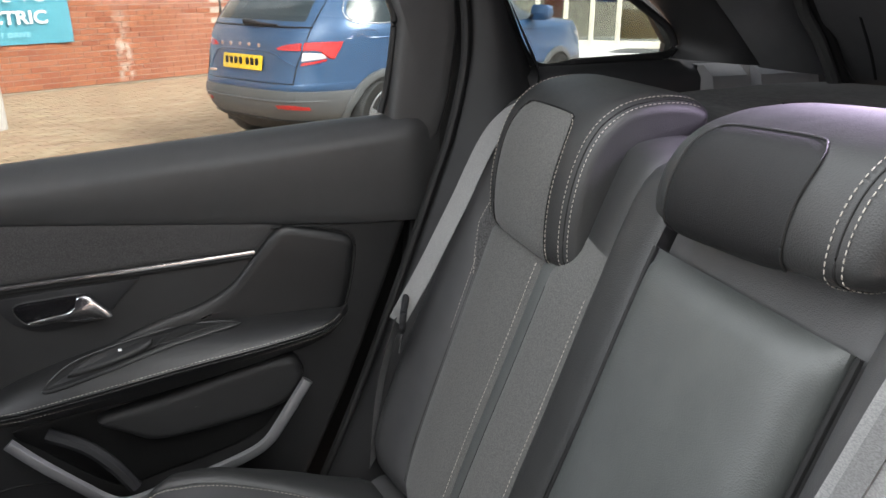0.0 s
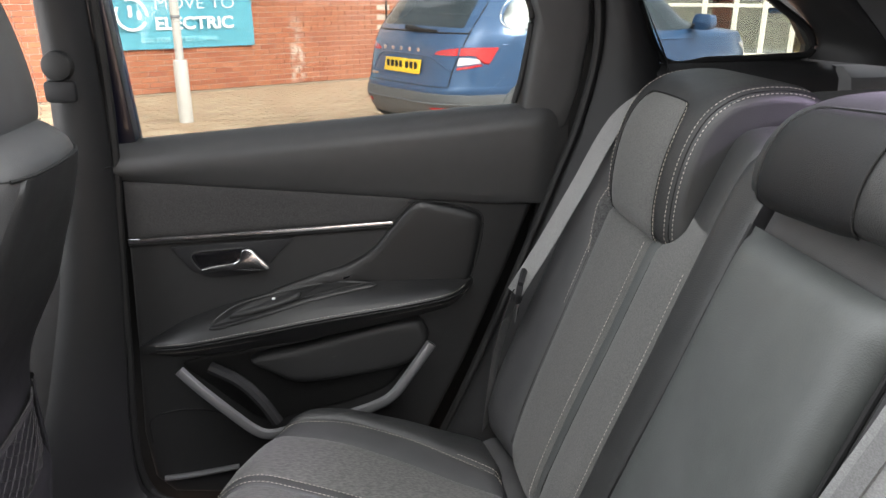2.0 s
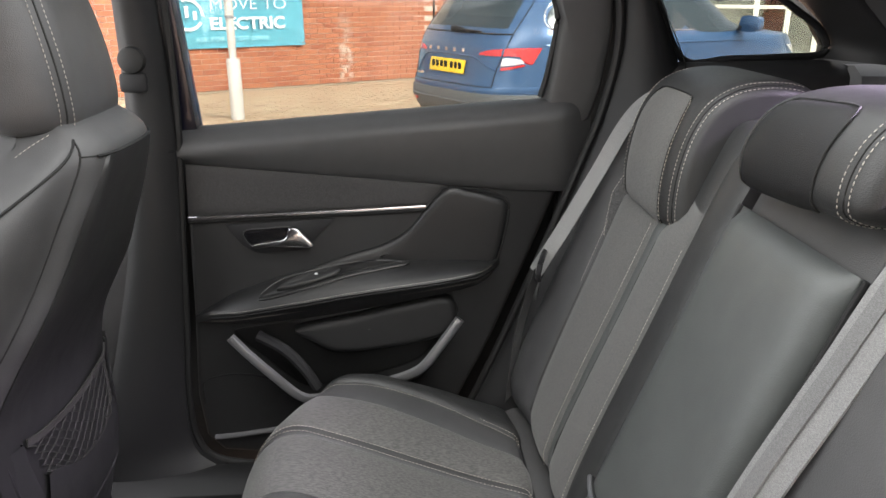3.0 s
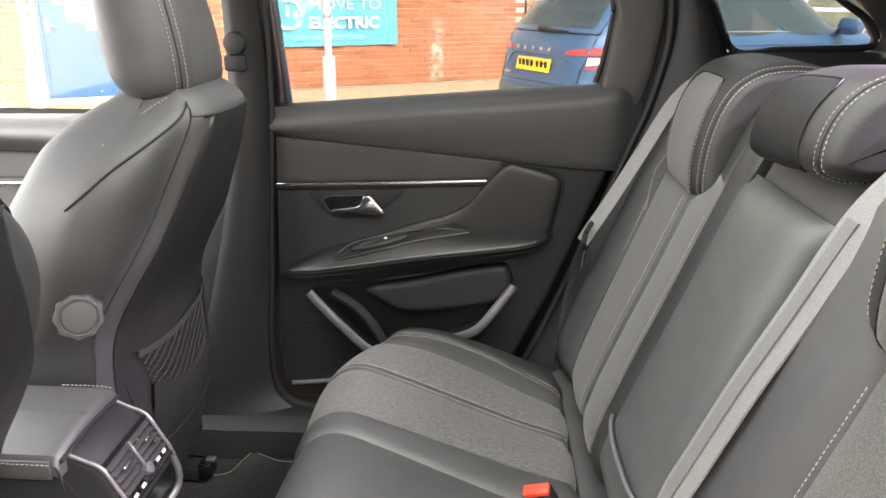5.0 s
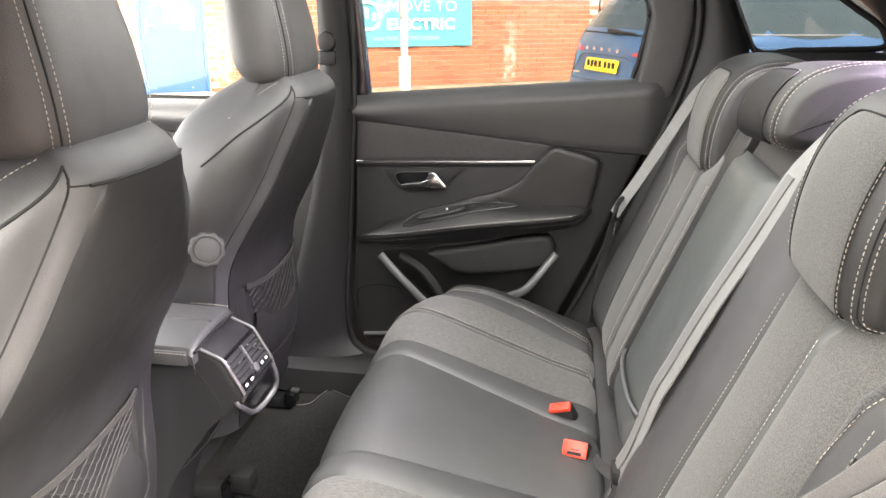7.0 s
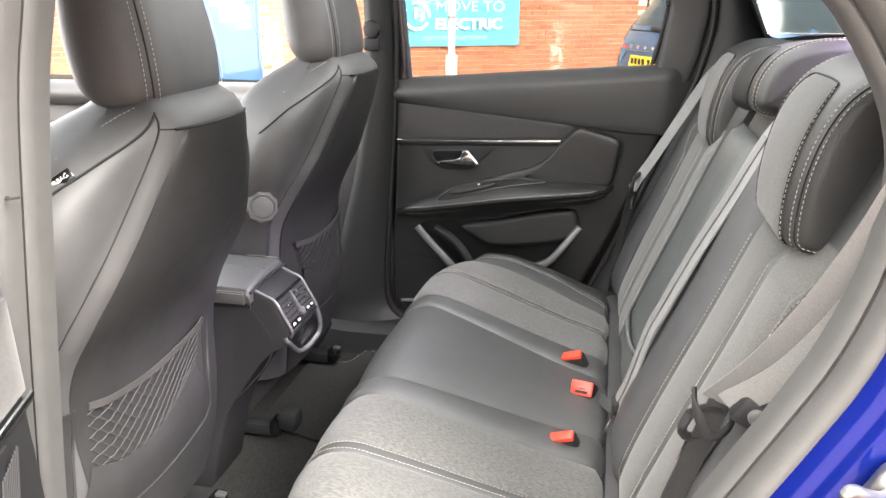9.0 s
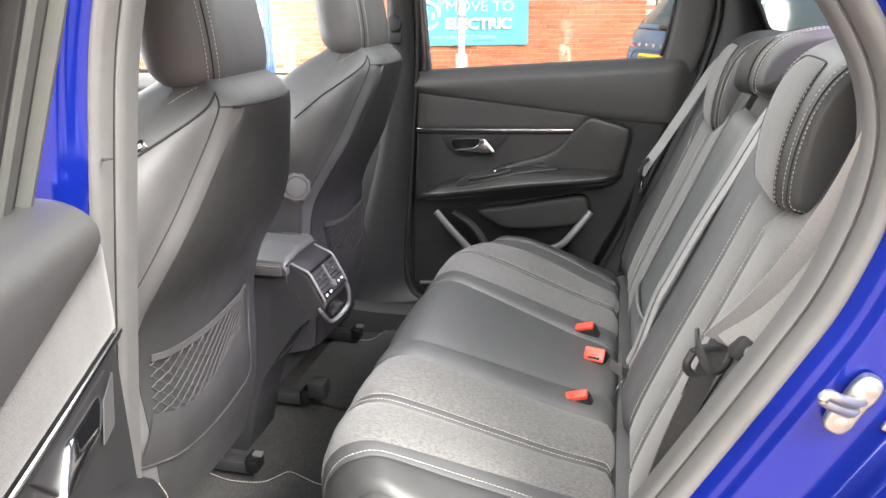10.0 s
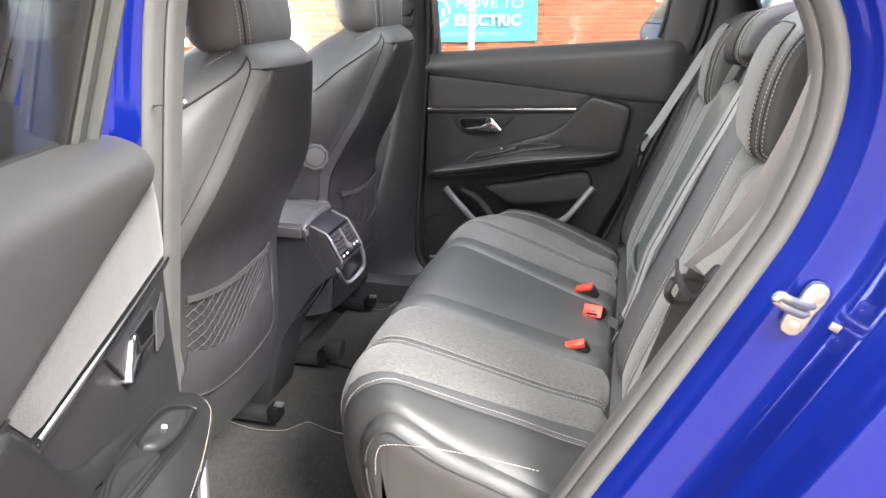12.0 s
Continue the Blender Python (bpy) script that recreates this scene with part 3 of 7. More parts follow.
def tongue(t, at, m):
    w = Matrix.Translation(at) @ m
    loop = [w @ Vector(p) for p in ((-0.032, 0, 0.012), (-0.034, 0, -0.012), (-0.014, 0, -0.03), (0.014, 0, -0.03), (0.034, 0, -0.012), (0.032, 0, 0.012), (0, 0, 0.018), (-0.032, 0, 0.012))]
    part("tongue_grip", tube(loop, 0.0055, 48), PLASTIC_DARK, t, "black plastic grip of the belt tongue")
    part("tongue_plate", box(None, (0.024, 0.0025, 0.05), 0.001, w @ Matrix.Translation((0, 0, -0.05))), CHROME, t, "steel tongue plate")
    part("tongue_hole", box(None, (0.012, 0.004, 0.014), 0.001, w @ Matrix.Translation((0, 0, -0.056))), SEAM, t)


b1 = thing("seat_belt", (0.26, 1.12, 0.60), "black seat belt hanging from the pillar beside the bench", "seat belt", "seat belts")
part("webbing", ribbon([(0.57, 1.0, 1.272), (0.505, 1.045, 1.262), (0.455, 1.078, 1.218), (0.392, 1.070, 1.108), (0.338, 1.066, 1.01), (0.306, 1.066, 0.955), (0.290, 1.075, 0.92)], (0.575, -0.69, -0.30), 0.030), WEBBING, b1)
part("webbing", ribbon([(0.300, 1.085, 0.93), (0.285, 1.12, 0.84), (0.272, 1.145, 0.74), (0.26, 1.155, 0.60)], (0.5, 0.8, -0.3), 0.04), BELT_SHADED, b1, "lower strap in the shaded tone of the webbing")
tongue(b1, (0.300, 1.062, 0.945), Matrix.Rotation(0.35, 4, "X") @ Matrix.Rotation(1.2, 4, "Z") @ Matrix.Rotation(0.25, 4, "Y"))
b2 = thing("seat_belt", (0.30, -0.16, 0.62), "grey-black seat belt with knotted tongue hanging beside the bench", "seat belt", "seat belts")
part("webbing", ribbon([(0.462, -0.285, 1.31), (0.455, -0.268, 1.26), (0.443, -0.232, 1.19), (0.422, -0.195, 1.115), (0.392, -0.163, 1.045), (0.356, -0.134, 0.985)], [(0.72, -0.5, -0.40), (0.80, -0.45, -0.40), (0.85, -0.4, -0.42), (0.85, -0.36, -0.45), (0.85, -0.2, -0.45), (0.8, 0.2, -0.5)], 0.039), BELT_MID, b2)
part("webbing", ribbon([(0.472, -0.290, 1.30), (0.466, -0.276, 1.25), (0.455, -0.243, 1.18), (0.435, -0.207, 1.105), (0.406, -0.175, 1.04), (0.366, -0.142, 0.985)], (0.86, -0.36, -0.40), 0.030), WEBBING, b2, "folded second layer of the belt")
part("webbing", ribbon([(0.362, -0.128, 0.985), (0.345, -0.132, 0.93), (0.322, -0.142, 0.86), (0.30, -0.158, 0.78), (0.28, -0.17, 0.66)], (0.7, 0.6, -0.35), 0.042), BELT_SHADED, b2, "lower strap in the shaded tone of the webbing")
tongue(b2, (0.342, -0.136, 0.962), Matrix.Rotation(0.25, 4, "X") @ Matrix.Rotation(0.7, 4, "Z") @ Matrix.Rotation(0.35, 4, "Y") @ Matrix.Scale(0.78, 4))
part("strap_fold", tube([(0.330, -0.140, 1.0), (0.332, -0.158, 0.985), (0.350, -0.160, 0.955), (0.372, -0.142, 0.962), (0.374, -0.128, 0.99)], 0.006, 30, 8, 0.5), PLASTIC_DARK, b2)
part("latch", box((0.388, -0.150, 0.985), (0.034, 0.024, 0.034), 0.007, Matrix.Rotation(0.5, 4, "Y")), PLASTIC_DARK, b2)
part("latch_pin", disc((0.392, -0.164, 0.987), (0, -1, 0), 0.009, 0.006, 16), SILVER, b2)
b3 = thing("seat_belt", (0.27, 0.42, 0.62), "black middle seat belt lying down the backrest", "seat belt", "seat belts")
MB = [(0.505, 0.308, 1.265), (0.460, 0.314, 1.20), (0.416, 0.318, 1.10), (0.371, 0.322, 1.0), (0.331, 0.326, 0.90), (0.312, 0.329, 0.85), (0.288, 0.346, 0.74), (0.272, 0.368, 0.68)]
part("webbing", ribbon(MB, (-0.12, 0.95, 0.12), 0.050, 0.003), WEBBING, b3)
part("webbing_rib", ribbon([(x - 0.004, y + 0.006, z) for x, y, z in MB[1:]], (-0.12, 0.95, 0.12), 0.018, 0.004), BELT_MID, b3, "folded second layer of the belt")
part("webbing", ribbon([(0.274, 0.372, 0.685), (0.262, 0.40, 0.655), (0.240, 0.458, 0.640)], (0.1, 0.6, 0.7), 0.020, 0.003), BELT_SHADED, b3)
part("tongue_grip", box((0.270, 0.372, 0.676), (0.018, 0.042, 0.028), 0.006), PLASTIC_DARK, b3)
part("tongue_plate", box((0.256, 0.352, 0.645), (0.003, 0.014, 0.035), 0.001, Matrix.Rotation(0.4, 4, "Y")), CHROME, b3)

# ---- rear doors ----
def rear_door(at, place, label, group, shell=PAINT, frame_paint=NAVY, lean=0.0):
    """A rear door seen from inside. place(x, d, z): x along the car, d inwards from the trim's main plane."""
    P = lambda *q: np.array(place(*q), float)
    inn = P(0, 1, 0) - P(0, 0, 0)
    door = thing("rear_door", at, label, "car door", group)
    C = lambda pts, n, d=None: cr([P(*p) if len(p) == 3 else P(p[0], d, p[1]) for p in pts], n)
    # shell
    outline = [(-0.40, 1.12), (-0.415, 0.76), (-0.428, 0.58), (-0.418, 0.47), (-0.38, 0.425), (-0.27, 0.412), (0.05, 0.412), (0.12, 0.46), (0.17, 0.55), (0.244, 0.709), (0.32, 0.90), (0.395, 1.10), (0.425, 1.2), (0.36, 1.225), (0.0, 1.195), (-0.39, 1.165)]
    part("door_shell", prism([P(0.0 + (x - 0.0) * 0.965 - 0.004, -0.11, 0.8 + (z - 0.8) * 0.955) for x, z in outline], inn * 0.088, 0.004), shell, door, "painted door shell")
    low = [(-0.392, 1.10), (-0.408, 0.76), (-0.42, 0.58), (-0.41, 0.475), (-0.375, 0.435), (-0.27, 0.422), (0.045, 0.422), (0.11, 0.47), (0.16, 0.555), (0.235, 0.712), (0.31, 0.90), (0.385, 1.10), (0.40, 1.15), (0.2, 1.15), (-0.1, 1.13), (-0.3, 1.12)]
    part("door_trim", prism([P(x, -0.022, z) for x, z in low], inn * 0.022, 0.012, 4), DOORPLASTIC, door, "grained black door lining")
    # belt rail
    n = 40
    xs = np.linspace(-0.355 if lean else -0.40, 0.425, n)
    g = []
    for x in xs:
        zc, zt = 1.106 - 0.098 * (x + 0.38), 1.174 + 0.076 * (x + 0.354)
        if x > 0.28:
            zc = 1.041 - (x - 0.28) * 0.02
        row = [P(x, -0.012, zc - 0.006), P(x, 0.004, zc - 0.004)]
        lip = -0.03 * smooth01((x - 0.365) / 0.06) - (0.05 * smooth01((-0.325 - x) / 0.03) ** 2 if lean else 0.0)
        face = zt - 0.003 - zc - 0.042
        for t in np.linspace(0, 1, 8):
            row.append(P(x, 0.008 + 0.014 * math.sin(math.pi * 0.55 * t) + lip, zc + face * t))
        for q in np.linspace(0.12, math.pi / 2, 9):
            row.append(P(x, 0.0218 - 0.066 * (1 - math.cos(q)) * (1 - 0.4 * smooth01((x - 0.2) / 0.2)) + lip, zc + face + 0.042 * math.sin(q)))
        row += [P(x, -0.052, zt - 0.008), P(x, -0.06, zt - 0.02)]
        g.append(row)
    part("belt_rail", sheet(g), BELTRAIL, door, "soft black belt rail under the window")
    # cloth insert and bright strip
    a = C([(-0.395, 0.994), (-0.15, 1.002), (0.088, 1.0115)], 30, 0.002)
    b = C([(-0.39, 1.101), (-0.114, 1.079), (0.128, 1.054)], 30, 0.002)
    part("cloth_insert", strip(a, b, inn, 0.006, 8, 0.008, ends=40), DOORCLOTH, door, "grey cloth insert")
    part("bright_strip", tube([P(-0.395, 0.007, 0.9895), P(-0.15, 0.008, 0.998), P(0.088, 0.007, 1.0075)], 0.0042, 20, 8, 0.6), CHROME, door, "thin satin chrome strip")
    # black tube drawn as the shadow line below the bright strip
    part("strip_shadow_gap", tube([P(-0.395, 0.002, 0.982), P(-0.15, 0.002, 0.990), P(0.084, 0.002, 0.9995)], 0.005, 20, 6), SEAM, door)
    # rear inset: a shallow scoop that runs down into the armrest
    ins = ring_cr([P(x, 0.0, z) for x, z in [(0.134, 1.047), (0.182, 1.040), (0.232, 1.027), (0.256, 1.014), (0.258, 0.984), (0.249, 0.93), (0.236, 0.885), (0.2, 0.872), (0.05, 0.868), (-0.10, 0.862), (-0.24, 0.822), (-0.20, 0.853), (-0.14, 0.881), (-0.066, 0.907), (0.0, 0.927), (0.05, 0.957), (0.09, 1.004)]], 100)
    part("rear_inset", pad(ins, inn, 0.012, 0.016), DOORLEATHER, door, "padded rear field of the lining")
    part("seam", tube([P(x, 0.002, z) for x, z in [(0.118, 1.046), (0.182, 1.0435), (0.236, 1.031), (0.2595, 1.016), (0.2615, 0.984), (0.252, 0.93), (0.24, 0.885)]], 0.0022, 50, 6), SEAM, door)
    # armrest
    secs = [(-0.402, 0.776, 0.768, 0.760, 0.010), (-0.365, 0.797, 0.786, 0.764, 0.034), (-0.30, 0.832, 0.801, 0.766, 0.06), (-0.18, 0.868, 0.825, 0.778, 0.075), (-0.05, 0.890, 0.849, 0.797, 0.082), (0.1, 0.893, 0.868, 0.824, 0.08), (0.19, 0.892, 0.877, 0.842, 0.064), (0.228, 0.889, 0.882, 0.862, 0.03), (0.244, 0.886, 0.884, 0.878, 0.006)]
    rings = []
    for x, zt, ze, zl, d in secs:
        rings.append([(x, -0.01, zt), (x, d * 0.35, zt - 0.002), (x, d * 0.7, (zt + ze) / 2 + 0.004), (x, d * 0.93, ze + 0.006), (x, d, ze - 0.001), (x, d * 0.96, ze - 0.009), (x, d * 0.8, (ze + zl) / 2), (x, d * 0.55, zl), (x, -0.01, zl - 0.004)])
    R = np.array(rings)
    fine = [cr(R[:, k], 44) for k in range(R.shape[1])]
    part("armrest", loft([[P(*fine[k][i]) for k in range(9)] for i in range(44)]), DOORLEATHER, door, "padded armrest with stitched edge")
    part("stitching", stitching([P(x, d * 0.80, ze - 0.009 - (ze - zl) * 0.30) for x, zt, ze, zl, d in secs[1:-1]]), THREAD, door)
    part("stitching", stitching([P(x, d * 0.985 + 0.001, ze + 0.003) for x, zt, ze, zl, d in secs[1:-1]]), THREAD, door)
    part("seam", tube([P(x, d * 0.99 + 0.001, ze - 0.006) for x, zt, ze, zl, d in secs[1:-1]], 0.0016, 50, 6), SEAM, door)

    def top(x, k):
        r = [np.interp(x, R[:, 0, 0], R[:, j, 2]) for j in range(5)]
        d = [np.interp(x, R[:, 0, 0], R[:, j, 1]) for j in range(5)]
        return P(x, float(np.interp(k, d, d)), float(np.interp(k, d, r)) + 0.003)
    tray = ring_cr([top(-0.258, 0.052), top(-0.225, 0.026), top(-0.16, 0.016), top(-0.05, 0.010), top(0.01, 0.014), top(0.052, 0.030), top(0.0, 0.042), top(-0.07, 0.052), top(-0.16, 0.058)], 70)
    # tray and well have no depth; black paints their inner shade
    part("grip_tray", pad(tray, P(0, 0.5, 0.85) - P(0, 0, 0), 0.002, 0.006, 0.01), RECESSBLACK, door, "pull tray in the armrest, its inner shade painted black")
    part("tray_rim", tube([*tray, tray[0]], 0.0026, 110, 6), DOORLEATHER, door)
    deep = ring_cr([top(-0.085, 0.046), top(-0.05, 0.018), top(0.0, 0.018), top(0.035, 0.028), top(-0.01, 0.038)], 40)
    part("grip_well", pad(deep, P(0, 0.5, 0.85) - P(0, 0, 0), 0.004, 0.004, 0.002), SEAM, door, "grip hollow shown by black colour, without depth")
    sw = ring_cr([top(-0.222, 0.046), top(-0.18, 0.028), top(-0.10, 0.020), top(-0.094, 0.042), top(-0.15, 0.052)], 30)
    part("window_switch", pad(sw, P(0, 0.5, 0.85) - P(0, 0, 0), 0.007, 0.006), DOORPLASTIC, door, "satin black window switch")
    q = top(-0.14, 0.036)
    part("switch_mark", box(q + (P(0, 0.5, 0.85) - P(0, 0, 0)) * 0.008, (0.006, 0.004, 0.004), 0.001), WHITEMARK, door, "small white switch mark")
    # door pull recess and lever
    rec = [P(x, 0.001, z) for x, z in [(-0.322, 0.974), (-0.2, 0.981), (-0.098, 0.984), (-0.138, 0.944), (-0.155, 0.922), (-0.18, 0.915), (-0.245, 0.911), (-0.268, 0.915), (-0.291, 0.929)]]
    part("lever_plate", prism(rec, inn * 0.005, 0.003), PLASTIC_DARK, door, "black lever surround")
    cup = ring_cr([P(x, 0.006, z) for x, z in [(-0.286, 0.960), (-0.235, 0.967), (-0.186, 0.968), (-0.182, 0.950), (-0.215, 0.932), (-0.268, 0.926)]], 36)
    part("lever_cup", pad(cup, inn, 0.0015, 0.01), GLOSSBLACK, door, "gloss black lever cup")
    wedge = [(-0.266, 0.929), (-0.265, 0.935), (-0.235, 0.940), (-0.210, 0.945), (-0.199, 0.953), (-0.193, 0.969), (-0.184, 0.972), (-0.174, 0.970), (-0.160, 0.955), (-0.146, 0.939), (-0.144, 0.932), (-0.150, 0.929), (-0.178, 0.928), (-0.215, 0.929)]
    stand = 0.004 if lean else 0.012
    body = ring_cr([P(x, stand, z) for x, z in wedge], 84)
    swell = lambda r, d: np.array([p + inn * (d + (0.003 if lean else 0.010) * smooth01((q[0] + 0.235) / 0.06)) for p, q in zip(r, ring_cr([(x, 0, z) for x, z in wedge], 84))])
    part("lever", loft([swell(body, -0.008), swell(body, 0.002), swell(inset_ring(body, inn, 0.0012), 0.0045), swell(inset_ring(body, inn, 0.003), 0.0055)]), CHROME, door, "satin chrome door lever", smooth=50)
    if lean:
        part("vent_grille", join([tube([P(-0.338 + 0.005 * k, 0.007, 0.962 - 0.0015 * k), P(-0.318 + 0.005 * k, 0.007, 0.905)], 0.0015, 4, 6) for k in range(9)]), PLASTIC, door, "fine ribbed vent beside the lever")
    part("lever_cup_rim", tube([*cup, cup[0]], 0.0014, 60, 6), PLASTIC, door)
    # pocket with silver frame
    fr = [(-0.328, 0.735), (-0.29, 0.694), (-0.235, 0.640), (-0.192, 0.603), (-0.16, 0.594), (-0.10, 0.607), (-0.021, 0.624), (0.045, 0.644), (0.08, 0.663), (0.11, 0.70), (0.158, 0.766)]
    dd = [0.034, 0.04, 0.046, 0.052, 0.054, 0.055, 0.054, 0.053, 0.05, 0.046, 0.038]
    part("pocket_frame", tube([P(x, d, z) for (x, z), d in zip(fr, dd)], [*np.full(60, 0.0085)], 60, 8, 1.3, up=inn), SILVER, door, "satin silver pocket frame")
    a = C([(x, d, z - 0.006) for (x, z), d in zip(fr, dd)], 40)
    b = C([(x * 1.02, 0.0, z - 0.045 if 1 < i < 9 else z - 0.02) for i, (x, z) in enumerate(fr)], 40)
    part("pocket_wall", strip(a, b, inn, 0.004, 4, 0.002), DOORPLASTIC, door)
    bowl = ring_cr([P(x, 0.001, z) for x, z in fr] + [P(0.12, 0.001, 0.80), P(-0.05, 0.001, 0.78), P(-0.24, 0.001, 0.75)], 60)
    # the pocket's inner shade is painted: a black pad on the lining
    part("pocket_bowl", pad(bowl, inn, 0.002, 0.01), RECESSBLACK, door, "map pocket with the shade of its depth painted black")
    pan = ring_cr([P(x, 0.012, z) for x, z in [(-0.195, 0.744), (-0.15, 0.707), (-0.105, 0.686), (-0.02, 0.690), (0.07, 0.703), (0.122, 0.719), (0.150, 0.75), (0.152, 0.785), (0.128, 0.811), (0.04, 0.798), (-0.074, 0.771)]], 70)
    part("pocket_front", pad(pan, inn, 0.016, 0.016, 0.014), POCKETLINING, door, "dark lined front of the map pocket")
    part("bottle_rib", tube([P(-0.275, 0.012, 0.728), P(-0.22, 0.024, 0.70), P(-0.18, 0.034, 0.66), P(-0.15, 0.04, 0.612)], 0.012, 24), PLASTIC_DARK, door, "curved rib of the bottle holder")
    part("speaker_line", tube([P(-0.405, 0.001, 0.56), P(-0.402, 0.001, 0.612), P(-0.36, 0.001, 0.628), P(-0.318, 0.001, 0.630), P(-0.272, 0.001, 0.621), P(-0.225, 0.001, 0.600)], 0.002, 20), SEAM, door)
    part("kick_edge", tube([P(-0.39, 0.004, 0.474), P(-0.33, 0.006, 0.480), P(-0.24, 0.006, 0.492)], 0.006, 16), SILVER, door, "grey lower edge of the lining")
    # window frame, corner trim and glass
    W = lambda x, d, z: P(x, d + lean * (z - 1.17), z)
    if lean:
        for nm, x0, x1, d, deep, mat in (("front_frame", -0.300, -0.284, -0.052, 0.022, FRAMEGREY), ("frame_groove", -0.283, -0.262, -0.058, 0.016, SEAL), ("run_channel", -0.261, -0.230, -0.055, 0.018, FRAMEGREY), ("glass_seal", -0.229, -0.222, -0.055, 0.012, SEAL)):
            part(nm, loft([[W(x, e, z) for x, e in ((x0, d), (x1, d), (x1, d + deep * 0.8), (x1 - 0.004, d + deep), (x0 + 0.004, d + deep), (x0, d + deep * 0.8))] for z in np.linspace(1.14, 1.53, 8)]), mat, door, "window frame")
    else:
        part("front_frame", prism([P(x, -0.07, z) for x, z in [(-0.425, 1.14), (-0.365, 1.165), (-0.388, 1.42), (-0.39, 1.53), (-0.44, 1.53), (-0.438, 1.4)]], inn * 0.05, 0.004), frame_paint, door, "window frame")
    part("corner_trim", pad([W(x, -0.04, z) for x, z in [(0.325, 1.20), (0.338, 1.28), (0.352, 1.38), (0.33, 1.44), (0.36, 1.50), (0.45, 1.50), (0.462, 1.36), (0.447, 1.25), (0.425, 1.18), (0.38, 1.15), (0.33, 1.15)]], inn, 0.041, 0.014), BELTRAIL, door, "black corner trim of the window")
    part("rear_frame", tube([W(0.322, -0.022, 1.226), W(0.336, -0.022, 1.28), W(0.35, -0.022, 1.38), W(0.33, -0.022, 1.43), W(0.28, -0.022, 1.475)], 0.006, 30), SEAL, door)
    part("top_frame", prism([W(x, -0.07, z) for x, z in [(-0.44, 1.53), (-0.38, 1.49), (0.25, 1.49), (0.36, 1.46), (0.40, 1.5), (0.3, 1.53)]], inn * 0.05, 0.004), frame_paint, door)
    gl = part("window_glass", prism([W(x, -0.052, z) for x, z in [(-0.29 if lean else -0.385, 1.15), (0.35, 1.21), (0.36, 1.4), (0.3, 1.5), (-0.29 if lean else -0.4, 1.5)]], inn * 0.004, 0.001), GLASS, door, "window glass tinted to dim the view through it")
    gl.visible_shadow = False
    return door


rear_door((0.0, 1.25, 0.42), lambda x, d, z: (x, 1.245 - d, z), "closed rear car door with black lining and chrome lever", "rear doors", SEAL)
HX, HY, HA = -0.359, -0.327, 1.189
ca, sa = math.cos(HA), math.sin(HA)
rear_door((HX + 0.2, HY - 0.4, 0.42), lambda x, d, z: (HX + (x + 0.392) * ca + d * sa, HY - (x + 0.392) * sa + d * ca, z + 0.02), "open rear car door with black lining and grey cloth insert", "rear doors", PAINT, FRAMEGREY, 0.32)

# ---- front seats ----
#             z      rear   panel  outer  front
SEAT_SECS = [(0.50, -0.52, 0.165, 0.21, -0.68), (0.60, -0.50, 0.19, 0.23, -0.67), (0.70, -0.495, 0.205, 0.24, -0.66), (0.82, -0.496, 0.216, 0.258, -0.645), (0.90, -0.477, 0.222, 0.274, -0.635), (0.97, -0.437, 0.217, 0.290, -0.62), (1.03, -0.403, 0.202, 0.300, -0.60), (1.09, -0.378, 0.173, 0.294, -0.58), (1.15, -0.358, 0.142, 0.260, -0.55), (1.20, -0.343, 0.115, 0.206, -0.53), (1.235, -0.335, 0.098, 0.150, -0.50), (1.256, -0.345, 0.090, 0.118, -0.47), (1.274, -0.366, 0.080, 0.094, -0.45)]
SLIM_SECS = [(0.5, -0.52, 0.161, 0.206, -0.68), (0.6, -0.5, 0.186, 0.226, -0.67), (0.7, -0.495, 0.201, 0.236, -0.66), (0.82, -0.497, 0.204, 0.24, -0.645), (0.9, -0.485, 0.204, 0.252, -0.635), (0.97, -0.45, 0.196, 0.266, -0.62), (1.03, -0.415, 0.18, 0.276, -0.6), (1.09, -0.388, 0.152, 0.272, -0.58), (1.15, -0.363, 0.134, 0.252, -0.55), (1.2, -0.344, 0.113, 0.208, -0.53), (1.235, -0.334, 0.099, 0.151, -0.5), (1.256, -0.344, 0.09, 0.116, -0.47), (1.274, -0.366, 0.078, 0.092, -0.45)]
#             z      rear    half   front  half
REST_SECS = [(1.258, -0.386, 0.068, -0.455, 0.100), (1.264, -0.377, 0.078, -0.472, 0.116), (1.29, -0.372, 0.084, -0.488, 0.128), (1.34, -0.376, 0.084, -0.498, 0.130), (1.40, -0.388, 0.080, -0.503, 0.125), (1.455, -0.404, 0.071, -0.503, 0.113), (1.492, -0.424, 0.058, -0.495, 0.094), (1.508, -0.444, 0.036, -0.48, 0.06)]


def seat_half(r, p, o, f):
    """Half of a level cut through the backrest, from the middle of its rear face round to its front."""
    return [(r + 0.003, 0.0), (r - 0.001, p * 0.6), (r - 0.008, p - 0.014), (r - 0.015, p + 0.001), (r - 0.029, p + 0.017), (r - 0.052, p + (o - p) * 0.68 + 0.004), (r - 0.09, o), ((r + f) / 2 - 0.03, o + 0.005), (f - 0.015, o - 0.012), (f - 0.035, o - 0.05), (f - 0.005, o - 0.085), (f + 0.02, min(0.05, o * 0.3))]


